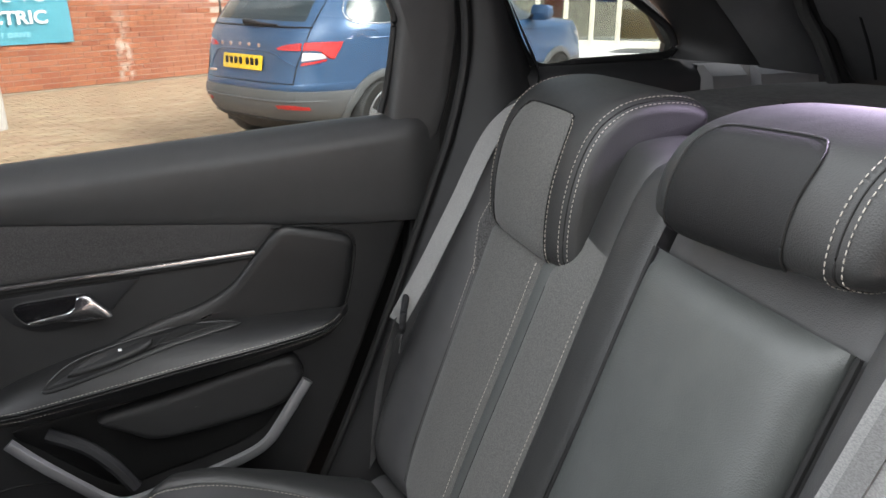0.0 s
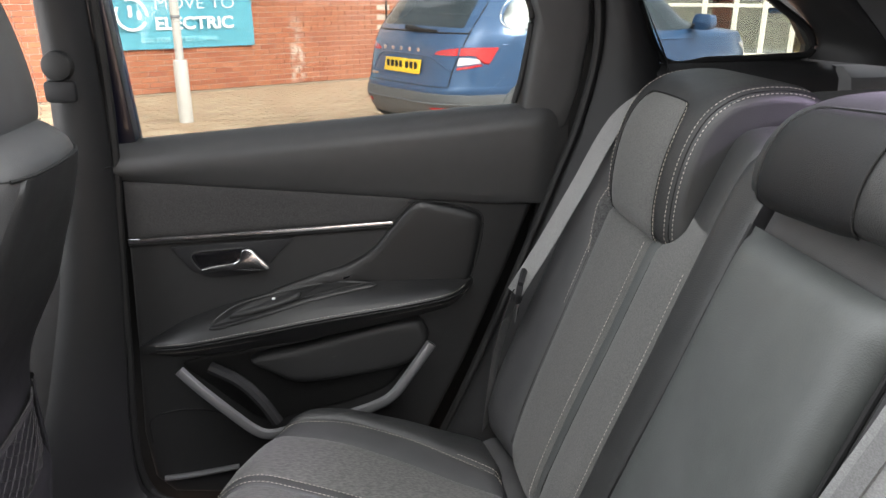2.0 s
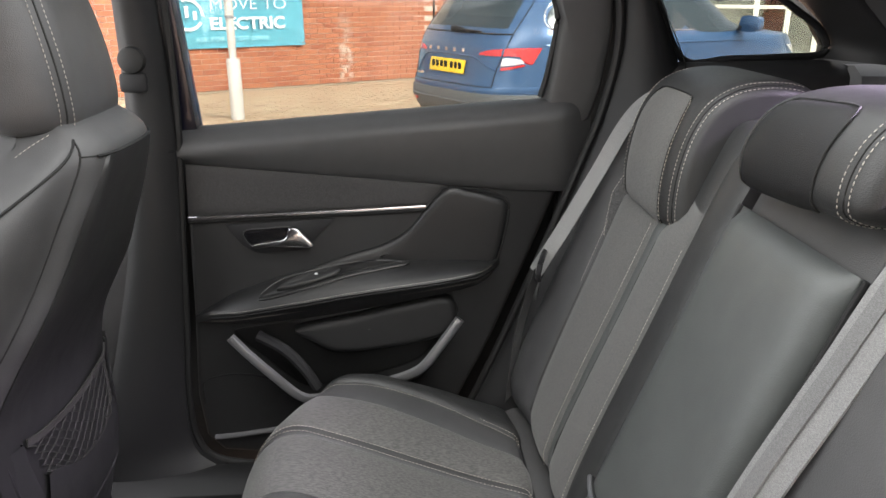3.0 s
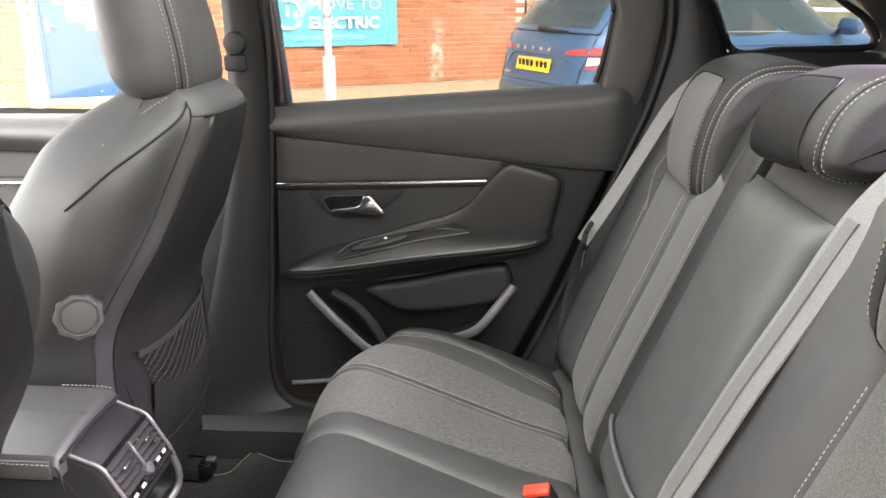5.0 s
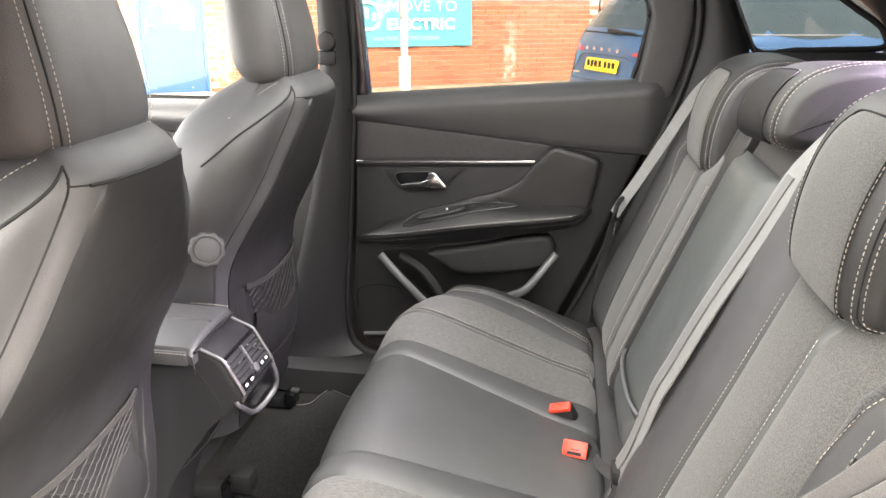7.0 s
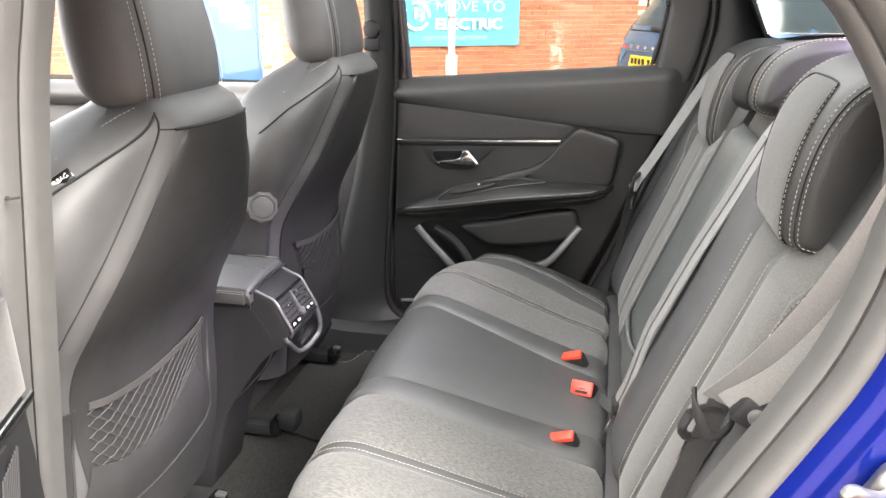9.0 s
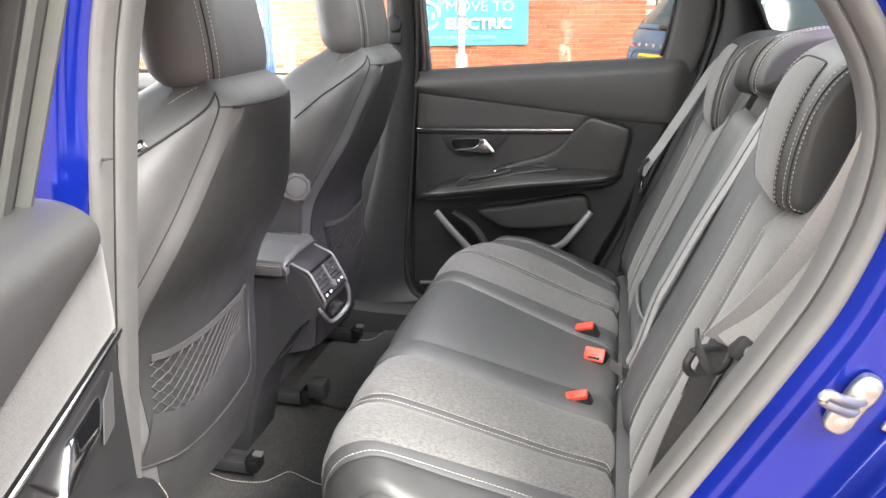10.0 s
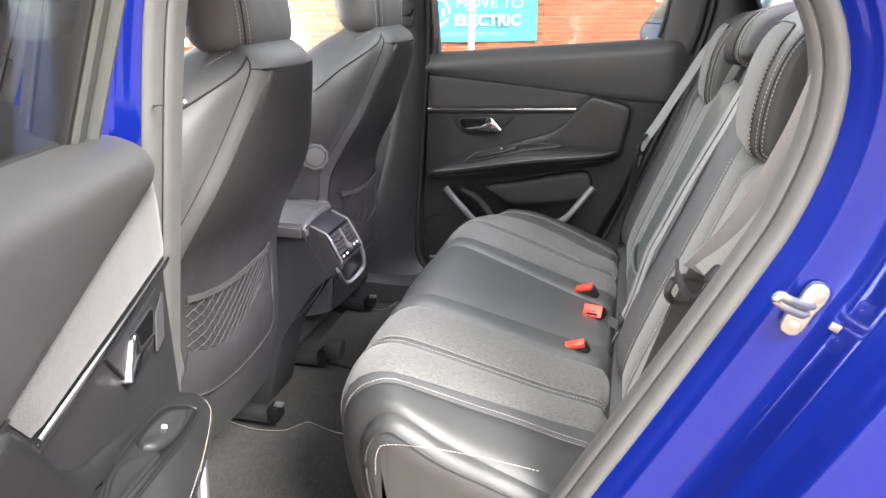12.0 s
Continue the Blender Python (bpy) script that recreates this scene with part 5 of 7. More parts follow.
B = cr([(0.28, 1.17, 0.39), (0.31, 1.165, 0.50), (0.36, 1.16, 0.62), (0.42, 1.155, 0.75), (0.50, 1.16, 0.93), (0.57, 1.175, 1.1), (0.59, 1.20, 1.2), (0.592, 1.235, 1.285), (0.53, 1.245, 1.43), (0.48, 1.23, 1.53)], 50)
part("rear_pillar_trim", strip(A, B, (0, -1, 0), 0.03, 2.2, 0.02), PILLAR, body, "black rear pillar trim")
part("wheel_arch_trim", strip(B[:34], B[:34] + np.array((0.3, -0.03, 0.02)), (0, -1, 0), 0.02, 2.2, 0.02), PILLAR, body)
# the pillar's lit ridge is a strip of lighter colour
part("pillar_edge", strip(cr([(0.50, 1.225, 1.50), (0.545, 1.222, 1.40), (0.59, 1.212, 1.305), (0.585, 1.20, 1.27)], 20), cr([(0.515, 1.262, 1.50), (0.56, 1.262, 1.40), (0.606, 1.258, 1.303), (0.62, 1.24, 1.28)], 20), (-0.5, -0.85, 0.2), 0.006, 3, 0.01), PLASTIC, body, "edge of the pillar trim, its lit ridge painted lighter")
# quarter window
qo = ring_cr([(0.608, 1.262, 1.298), (0.70, 1.262, 1.299), (0.80, 1.262, 1.302), (0.885, 1.262, 1.306), (0.903, 1.262, 1.318), (0.885, 1.262, 1.355), (0.83, 1.262, 1.392), (0.74, 1.262, 1.445), (0.62, 1.262, 1.48), (0.515, 1.262, 1.48), (0.55, 1.262, 1.40)], 70)
part("quarter_frame", tube([*qo, qo[0]], 0.0075, 140), SEAL, body, "black rubber frame of the quarter window")
gq = part("quarter_glass", prism(qo, (0, 0.004, 0), 0.001), GLASS, body, "fixed quarter window tinted to dim the view outside")
gq.visible_shadow = False
part("quarter_ledge", sheet([[(x, 1.264, 1.2945 + 0.008 * t), (x, 1.24, 1.293 + 0.008 * t), (x, 1.215, 1.280 + 0.006 * t), (x, 1.206, 1.268), (x, 1.20, 1.235), (x, 1.17, 1.15)] for t, x in enumerate(np.linspace(0.575, 1.32, 16) * 1.0) for t in (t / 15,)]), PLASTIC, body, "black ledge under the quarter window")
# shadow on the trim is put into its black, up to the shadow's edge
part("upper_quarter_trim", strip(cr([(0.895, 1.255, 1.30), (0.91, 1.255, 1.33), (0.87, 1.255, 1.38), (0.78, 1.255, 1.44), (0.6, 1.25, 1.50)], 24), cr([(1.04, 1.17, 1.290), (0.978, 1.17, 1.349), (0.92, 1.17, 1.408), (0.86, 1.14, 1.47), (0.78, 1.08, 1.54)], 24), (0, -1, 0), 0.03, 2.5, 0.01), SHADETRIM, body, "rear quarter trim with the shadow on it painted black")
part("shelf_support", sheet([[(x, 1.235, 1.292), (x, 1.215, 1.290), (x, 1.185 + d, 1.272), (x, 1.178 + d, 1.25), (x, 1.17, 1.225)] for x, d in ((0.925, 0.03), (0.938, 0.0), (1.018, 0.0), (1.026, 0.022), (1.042, 0.022), (1.048, 0.0), (1.185, 0.0), (1.20, 0.03))]), TAILTRIM, body, "grey ledge that carries the shelf")
part("tail_pillar_trim", strip(cr([(1.03, 1.168, 1.287), (0.968, 1.168, 1.349), (0.91, 1.166, 1.408), (0.79, 1.09, 1.53)], 16), cr([(1.165, 1.132, 1.272), (1.108, 1.132, 1.339), (1.052, 1.13, 1.408), (0.94, 1.07, 1.53)], 16), (-0.3, -0.95, 0), 0.02, 2.5, 0.01), REARTRIM, body, "grey pillar trim beside the tailgate")
part("tail_seal", tube([(1.175, 1.126, 1.25), (1.114, 1.126, 1.339), (1.057, 1.126, 1.408), (0.95, 1.06, 1.53)], 0.012, 24), RUBBER, body, "grey rubber tailgate seal")
part("tail_seal_lip", tube([(1.205, 1.126, 1.245), (1.144, 1.126, 1.335), (1.087, 1.126, 1.404), (0.98, 1.06, 1.525)], 0.010, 24), SEAL, body)
# parcel shelf
ps = thing("parcel_shelf", (0.9, CY, 1.24), "black felt-covered parcel shelf behind the bench", "parcel shelf")
rowz = [(0.645, 1.232), (0.68, 1.250), (0.74, 1.256), (0.80, 1.256), (0.83, 1.256), (0.86, 1.262), (1.05, 1.268), (1.2, 1.266), (1.26, 1.25)]
part("shelf_panel", join([sheet([[(x, y, z - 0.012 * abs((y - CY) / 0.72) ** 6) for x, z in rowz] for y in np.linspace(CY - 0.66, CY + 0.72, 12)]), box((0.95, CY, 1.225), (0.6, 1.3, 0.012), 0.004)]), SHELFCLOTH, ps)
part("shelf_slot", prism([(0.87, 0.40, 1.2615), (0.90, 0.40, 1.2625), (0.90, 0.93, 1.2625), (0.87, 0.93, 1.2615)], (0, 0, 0.004), 0.002), SEAM, ps, "black slot across the shelf")
# tailgate
part("tailgate_trim", prism([(1.33, 1.17, 1.20), (1.25, 1.163, 1.262), (1.18, 1.137, 1.316), (1.105, 1.117, 1.374), (0.98, 1.06, 1.47), (0.98, 2 * CY - 1.06, 1.47), (1.105, 2 * CY - 1.117, 1.374), (1.25, 2 * CY - 1.163, 1.262), (1.33, 2 * CY - 1.17, 1.20)], (0.04, 0, 0.05), 0.006), REARTRIM, body, "grey tailgate lining")
# added black panels that stop daylight leaking in behind the trim
part("tail_wall", prism([(1.50, CY - 0.8, 0.34), (1.50, CY + 0.9, 0.34), (1.50, CY + 0.9, 1.0), (1.22, CY + 0.9, 1.56), (1.22, CY - 0.8, 1.56), (1.50, CY - 0.8, 1.0)], (0.02, 0, 0), 0.005), SEAL, body, "dark closing panel added behind the tailgate")
part("quarter_pillar", prism([(0.915, 1.33, 1.24), (0.93, 1.33, 1.32), (0.89, 1.33, 1.375), (0.76, 1.33, 1.455), (0.6, 1.33, 1.50), (0.6, 1.33, 1.56), (1.25, 1.33, 1.56), (1.52, 1.33, 1.0), (1.52, 1.33, 0.9), (0.92, 1.33, 0.9)], (0, 0.02, 0), 0.004), SEAL, body)
part("tailgate_joint", tube([(1.248, 1.105, 1.266), (1.175, 1.062, 1.322), (1.095, 1.022, 1.385)], 0.004, 12), SEAM, body)

# near side: the open door's aperture
SEALLOOP = [(-0.27, 1.495), (0.0, 1.515), (0.2, 1.50), (0.35, 1.445), (0.42, 1.37), (0.454, 1.293), (0.455, 1.21), (0.432, 1.12), (0.40, 1.048), (0.318, 0.886), (0.236, 0.73), (0.165, 0.60), (0.08, 0.485), (-0.02, 0.435), (-0.2, 0.415), (-0.40, 0.425), (-0.437, 0.5), (-0.43, 0.74), (-0.375, 1.17), (-0.335, 1.38)]
loop = ring_cr([(x, -0.285, z) for x, z in SEALLOOP], 140)
ctr = np.array((0.0, -0.285, 1.0))
nxt, prv = np.roll(loop, -1, 0), np.roll(loop, 1, 0)
tg = nxt - prv
nr = np.stack([-tg[:, 2], 0 * tg[:, 0], tg[:, 0]], 1)
nr /= np.linalg.norm(nr, axis=1)[:, None]
nr *= np.sign(((loop - ctr) * nr).sum(1))[:, None]
rows = []
for k, y, _ in cr([(0.006, -0.286, 0), (0.024, -0.300, 0), (0.036, -0.306, 0), (0.043, -0.312, 0), (0.068, -0.315, 0), (0.086, -0.322, 0), (0.100, -0.333, 0), (0.108, -0.350, 0), (0.116, -0.372, 0), (0.129, -0.386, 0), (0.139, -0.402, 0), (0.150, -0.420, 0), (0.17, -0.43, 0)], 44):
    r = loop + nr * k
    r[:, 1] = y
    rows.append(r)
r = loop + nr * 0.75
r[:, 2] = np.clip(r[:, 2], 0.28, 1.57)
r[:, 1] = np.where(r[:, 2] > 1.54, -0.20, np.where(r[:, 2] < 0.3, -0.40, -0.455))
mid = loop + nr * 0.3
mid[:, 2] = np.clip(mid[:, 2], 0.33, 1.56)
mid[:, 1] = np.where(mid[:, 2] > 1.5, -0.25, np.where(mid[:, 2] < 0.36, -0.42, -0.45))
rows += [mid, r]
part("side_panel", loft(rows, caps=False), PAINT, body, "glossy blue door frame and side panel")
rows = []
for k, y in ((-0.017, -0.246), (-0.0165, -0.266), (-0.014, -0.275), (-0.009, -0.278), (-0.006, -0.275), (-0.0045, -0.279), (-0.001, -0.291), (0.006, -0.298), (0.013, -0.297), (0.0175, -0.29), (0.019, -0.276)):
    r = loop + nr * k
    r[:, 1] = y
    rows.append(r)
part("door_weatherstrip", loft(rows, caps=False), RUBBER, body, "light grey rubber weatherstrip round the door opening", smooth=60)
r = loop - nr * 0.006
r[:, 1] = -0.2755
part("weatherstrip_groove", tube([*r, r[0]], 0.0016, 280, 6, up=(0, 1, 0)), SEAM, body)
part("weatherstrip_joint", tube([(-0.372, -0.281, 1.212), (-0.360, -0.3, 1.214), (-0.346, -0.298, 1.216)], 0.0014, 12, 6), SEAM, body)
rows = [loop + nr * 0.004, loop + nr * 0.02, loop + nr * 0.06, loop + nr * 0.16]
for r, y in zip(rows, (-0.272, -0.262, -0.25, -0.245)):
    r[:, 1] = y
rows[-1][:, 2] = np.clip(rows[-1][:, 2], 0.335, 1.55)
part("aperture_trim", loft(rows, caps=False), PILLAR, body, "black trim inside the door opening")

# striker on the door frame
px = lambda u, w, y: Vector((0.459, y, 1.017)) + Vector((0.36, 0, 0.70)) * u + Vector((0.74, 0, -0.38)) * w
lobes = [(0.045, 0.0), (0.040, 0.013), (0.024, 0.017), (0.008, 0.016), (0.0, 0.0155), (-0.012, 0.016), (-0.026, 0.017), (-0.040, 0.012), (-0.044, 0.0), (-0.040, -0.012), (-0.026, -0.016), (-0.01, -0.0155), (0.0, -0.015), (0.012, -0.0155), (0.026, -0.016), (0.040, -0.012)]
st = part("striker_plate", prism(ring_cr([px(u, w, -0.318) for u, w in lobes], 64), (-0.002, -0.012, 0.0), 0.003, 3), ZINC, body, "zinc striker plate on the blue door frame")
part("striker_loop", tube([px(0.010, 0.004, -0.326), px(0.010, -0.015, -0.345), px(0.012, -0.04, -0.361), px(0.012, -0.056, -0.366), px(0.003, -0.056, -0.366), px(-0.001, -0.035, -0.358), px(-0.004, -0.01, -0.343), px(-0.004, 0.004, -0.326)], 0.0052, 60, 10), ZINC, st, "bent steel striker loop")
for u in (0.027, -0.027):
    part("striker_bolt", disc(px(u, 0.0, -0.329), (-0.12, -1, 0), 0.007, 0.0025, 24, 0.001), ZINC, st)
part("frame_clip", box((0.494, -0.338, 1.002), (0.024, 0.006, 0.010), 0.002, Matrix.Rotation(0.4, 4, "Y")), ZINC, body, "small steel clip")

# roof, out of view, with an assumed glass panel to admit daylight; closed ends
def roof(x0, x1, y0, y1, up):
    return sheet([[(x, y, 1.50 + up + 0.055 * (1 - ((y - CY) / 0.75) ** 4) - 0.03 * ((x - 0.1) / 1.2) ** 2) for y in np.linspace(y0, y1, 8)] for x in np.linspace(x0, x1, 10)])


SIDES = ((-0.85, 1.15, CY - 0.74, CY - 0.46), (-0.85, 1.15, CY + 0.46, CY + 0.74), (-0.85, -0.65, CY - 0.46, CY + 0.46), (0.55, 1.15, CY - 0.46, CY + 0.46))
part("roof_lining", join([roof(*q, 0.0) for q in SIDES]), HEADLINER, body, "light grey roof lining round an assumed glass panel")
part("roof_skin", join([roof(*q, 0.035) for q in SIDES]), PAINT, body)
part("roof_glass", roof(-0.65, 0.55, CY - 0.46, CY + 0.46, 0.038), ROOFGLASS, body, "assumed tinted glass panel in the unseen roof")
part("far_side_panel", sheet([[(x, 1.36, z) for z in (0.28, 0.6, 1.0, 1.14)] for x in (-2.1, -1.0, 0.0, 0.5)]), SEAL, body)
part("far_quarter_panel", sheet([[(x, 1.34, z) for z in (0.28, 0.6, 1.0, 1.26)] for x in (0.5, 0.9, 1.4)]), SEAL, body)
# backing panel, added to block light through the gap at the pillar
part("pillar_core", prism([(x, 1.30, z) for x, z in ((0.20, 0.4), (0.36, 0.9), (0.385, 1.15), (0.40, 1.3), (0.40, 1.5), (0.50, 1.53), (0.545, 1.41), (0.598, 1.30), (0.60, 1.22), (1.3, 1.24), (1.3, 0.4))], (0, -0.03, 0), 0.005), SEAL, body, "black backing panel added behind the rear pillar trim")
# plain block out of view, added to close the front against light
part("dashboard", prism([(-1.75, -0.3, z) for z in (0.34, 1.0)] + [(-1.45, -0.3, 1.02), (-1.3, -0.3, 0.95), (-1.3, -0.3, 0.7), (-1.6, -0.3, 0.6)], (0, 1.5, 0), 0.01), PLASTIC_DARK, body, "plain black block for the unseen dashboard")

# far front door lining
fd = thing("front_door", (-1.0, 1.25, 0.42), "closed front car door with black lining and grey cloth", "car door")
part("door_trim", prism([(x, 1.27, z) for x, z in ((-0.48, 1.10), (-0.50, 0.8), (-0.62, 0.55), (-0.8, 0.42), (-1.6, 0.42), (-1.7, 1.12), (-1.2, 1.12))], (0, -0.02, 0), 0.008), PLASTIC, fd)
g = []
for x in np.linspace(-1.7, -0.47, 24):
    zc, zt = 1.062 - 0.13 * max(0, x + 0.98) * 0.6, 1.142 + 0.012 * (x + 1.0)
    g.append([(x, 1.262, zc - 0.005)] + [(x, 1.245 - 0.035 * math.sin(math.pi * (0.12 + 0.8 * t)) + 0.03 * t ** 5, zc + (zt - zc) * t) for t in np.linspace(0, 1, 10)] + [(x, 1.30, zt - 0.01)])
part("belt_rail", sheet(g), PLASTIC, fd)
part("cloth_insert", strip(cr([(-1.7, 1.247, 0.985), (-0.5, 1.247, 1.0)], 20), cr([(-1.7, 1.247, 1.066), (-0.98, 1.247, 1.058), (-0.5, 1.247, 1.03)], 20), (0, -1, 0), 0.006, 8, 0.006), DOORCLOTH, fd)
part("bright_strip", tube([(-1.7, 1.24, 0.974), (-1.0, 1.24, 0.983), (-0.5, 1.24, 0.992)], 0.004, 12), CHROME, fd)
part("armrest", loft([[(x, 1.255 - d * w, z0 + h) for d, h in ((0, 0.0), (1, -0.01), (1, -0.04), (0, -0.08))] for x, w, z0 in ((-1.6, 0.07, 0.90), (-1.2, 0.07, 0.90), (-0.98, 0.06, 0.915), (-0.85, 0.03, 0.96), (-0.8, 0.01, 0.985))]), LEATHER, fd)
fg = part("window_glass", sheet([[(x, 1.295, z) for z in (1.13, 1.5)] for x in (-1.6, -0.48)]), GLASS, fd, "window glass tinted to dim the view through it")
fg.visible_shadow = False

# near front door from outside
nd = thing("front_door", (-1.0, -0.46, 0.4), "closed blue front car door with dark window glass", "car door")
part("door_skin", sheet([[(x, y, z) for y, z in ((-0.445, 0.36), (-0.475, 0.5), (-0.482, 0.75), (-0.476, 0.95), (-0.466, 1.10), (-0.452, 1.16), (-0.44, 1.165))] for x in np.linspace(-1.6, -0.53, 12)]), PAINT, nd, "blue door skin")
part("window_glass", prism([(-0.60, -0.452, 1.165), (-1.6, -0.452, 1.165), (-1.3, -0.33, 1.47), (-0.58, -0.33, 1.47)], (0, 0.012, 0.004), 0.001), GLASSDARK, nd, "dark reflecting front window")
part("window_seal", tube([(-0.59, -0.452, 1.17), (-1.0, -0.456, 1.17), (-1.6, -0.456, 1.17)], 0.009, 12), SEAL, nd)
part("window_post", tube([(-0.585, -0.456, 1.165), (-0.575, -0.40, 1.30), (-0.565, -0.335, 1.48)], 0.016, 12), GLOSSBLACK, nd, "gloss black window post")

# ---- outside ----
def ground_mat():
    m = surf("worn_paving", (0.27, 0.175, 0.125), 0.85, 6, 0.22, big=0.5)
    return m


def per_piece(name, colors, rough, island, lime=()):
    """Brick or paver: each piece takes a shade of its own; lime: pale patches, given as (along, width, foot, top) on the wall."""
    m = bpy.data.materials.new(name)
    m.use_nodes = True
    n, l = m.node_tree.nodes, m.node_tree.links
    b = n["Principled BSDF"]
    b.inputs["Roughness"].default_value = rough
    src = n.new("ShaderNodeNewGeometry").outputs["Random Per Island"] if island else n.new("ShaderNodeObjectInfo").outputs["Random"]
    ramp = n.new("ShaderNodeValToRGB")
    ramp.color_ramp.elements[0].color, ramp.color_ramp.elements[1].color = (*colors[0], 1), (*colors[-1], 1)
    for k, c in enumerate(colors[1:-1]):
        ramp.color_ramp.elements.new((k + 1) / (len(colors) - 1)).color = (*c, 1)
    l.new(src, ramp.inputs["Fac"])
    geo = n.new("ShaderNodeNewGeometry")
    no = n.new("ShaderNodeTexNoise")
    no.inputs["Scale"].default_value, no.inputs["Detail"].default_value = 28, 5
    l.new(geo.outputs["Position"], no.inputs["Vector"])
    mx = n.new("ShaderNodeMix")
    mx.data_type, mx.blend_type = "RGBA", "OVERLAY"
    mx.inputs["Factor"].default_value = 0.35
    l.new(ramp.outputs[0], mx.inputs["A"])
    l.new(no.outputs["Fac"], mx.inputs["B"])
    last = mx.outputs["Result"]
    if lime:
        dot = n.new("ShaderNodeVectorMath")
        dot.operation = "DOT_PRODUCT"
        dot.inputs[1].default_value = (WU[0], WU[1], 0)
        l.new(geo.outputs["Position"], dot.inputs[0])
        sep = n.new("ShaderNodeSeparateXYZ")
        l.new(geo.outputs["Position"], sep.inputs[0])
        blot = n.new("ShaderNodeTexNoise")
        blot.inputs["Scale"].default_value, blot.inputs["Detail"].default_value = 9, 6
        l.new(geo.outputs["Position"], blot.inputs["Vector"])
        off = float(Vector(W0).dot(Vector(WU)))
        for u, w, z0, z1 in lime:
            def band(sock, c, h):
                s = n.new("ShaderNodeMath")
                s.operation = "SUBTRACT"
                l.new(sock, s.inputs[0])
                s.inputs[1].default_value = c
                a = n.new("ShaderNodeMath")
                a.operation = "ABSOLUTE"
                l.new(s.outputs[0], a.inputs[0])
                r = n.new("ShaderNodeMapRange")
                r.interpolation_type = "SMOOTHSTEP"
                r.inputs["From Min"].default_value, r.inputs["From Max"].default_value = h * 1.15, h * 0.55
                l.new(a.outputs[0], r.inputs["Value"])
                return r.outputs[0]
            p = n.new("ShaderNodeMath")
            p.operation = "MULTIPLY"
            l.new(band(dot.outputs["Value"], off + u, w / 2), p.inputs[0])
            l.new(band(sep.outputs["Z"], (z0 + z1) / 2, (z1 - z0) / 2), p.inputs[1])
            r = n.new("ShaderNodeMapRange")
            r.inputs["From Min"].default_value, r.inputs["From Max"].default_value = 0.42, 0.6
            r.inputs["To Max"].default_value = 0.7
            l.new(blot.outputs["Fac"], r.inputs["Value"])
            q = n.new("ShaderNodeMath")
            q.operation = "MULTIPLY"
            l.new(p.outputs[0], q.inputs[0])
            l.new(r.outputs[0], q.inputs[1])
            mm = n.new("ShaderNodeMix")
            mm.data_type = "RGBA"
            l.new(q.outputs[0], mm.inputs["Factor"])
            l.new(last, mm.inputs["A"])
            mm.inputs["B"].default_value = (0.62, 0.52, 0.43, 1)
            last = mm.outputs["Result"]
    l.new(last, b.inputs["Base Color"])
    bp = n.new("ShaderNodeBump")
    bp.inputs["Strength"].default_value, bp.inputs["Distance"].default_value = 0.4, 0.003
    l.new(no.outputs["Fac"], bp.inputs["Height"])
    l.new(bp.outputs[0], b.inputs["Normal"])
    return m


WA = radians(28)
WU, WN, W0 = (math.cos(WA), math.sin(WA), 0.0), (math.sin(WA), -math.cos(WA), 0.0), (-1.2, 11.6, 0.0)


def on_wall(u, z, d=0.0):
    return Vector(W0) + Vector(WU) * u + Vector(WN) * d + Vector((0, 0, z))


ground = tagged(part("ground", sheet([[(x, y, -0.012) for y in (-400, -30, 0, 15, 40, 900)] for x in (-600, -30, 0, 15, 40, 600)]), ground_mat()), "worn brown paved car park ground", "ground", kind="structure")
MORTAR = surf("pale_mortar", (0.52, 0.42, 0.35), 0.9, 40, 0.15, 0.3, 200)
RED_SHADES = ((0.28, 0.082, 0.040), (0.33, 0.106, 0.050), (0.37, 0.130, 0.062), (0.31, 0.096, 0.047), (0.40, 0.150, 0.078))
LIME = ((0.57, 0.24, -0.05, 1.02), (-3.93, 0.26, 0.1, 1.0))
wall = tagged(part("wall_north", join([prism([on_wall(-9.0, -0.1, -0.30), on_wall(2.6, -0.1, -0.30), on_wall(2.6, -0.1, -0.006), on_wall(-9.0, -0.1, -0.006)], (0, 0, 4.2), 0.01)]), MORTAR), "orange-red brick wall with pale mortar", "wall", kind="structure")
DOOR = (-5.02, -4.10)


def brick_mesh(length, height=0.064, depth=0.012):
    v, f = prism([(-length / 2, 0, -height / 2), (length / 2, 0, -height / 2), (length / 2, 0, height / 2), (-length / 2, 0, height / 2)], (0, -depth, 0), 0.003, 1)
    me = bpy.data.meshes.new("brick")
    me.from_pydata([tuple(map(float, p)) for p in v], [], f)
    return me


BRICK_ONE, BRICK_MANY = per_piece("facing_brick", RED_SHADES, 0.85, False, LIME), per_piece("facing_brick_rest", RED_SHADES, 0.85, True, LIME)

# banner
TEAL = surf("light_teal_vinyl", (0.10, 0.34, 0.43), 0.45, 8, 0.08, big=3)
WHITEINK = surf("white_print", (0.82, 0.84, 0.85), 0.5, 20, 0.04)
PALEINK = surf("pale_blue_print", (0.35, 0.68, 0.76), 0.5, 20, 0.04)
ban = thing("banner", on_wall(-1.1, 0.6, 0.03), "light teal vinyl banner with white lettering on the brick wall", "banner")
part("banner_sheet", sheet([[on_wall(u, z, 0.035 + 0.012 * math.sin(u * 5 + z * 3) + 0.008 * math.sin(u * 11 - z * 6)) for z in np.linspace(0.605, 2.0, 24)] for u in np.linspace(-2.32, -0.11, 40)]), TEAL, ban)
for u, z in ((-0.14, 0.64), (-1.2, 0.64), (-2.28, 0.64)):
    part("eyelet", disc(on_wall(u, z, 0.05), WN, 0.014, 0.004, 12), ZINC, ban)


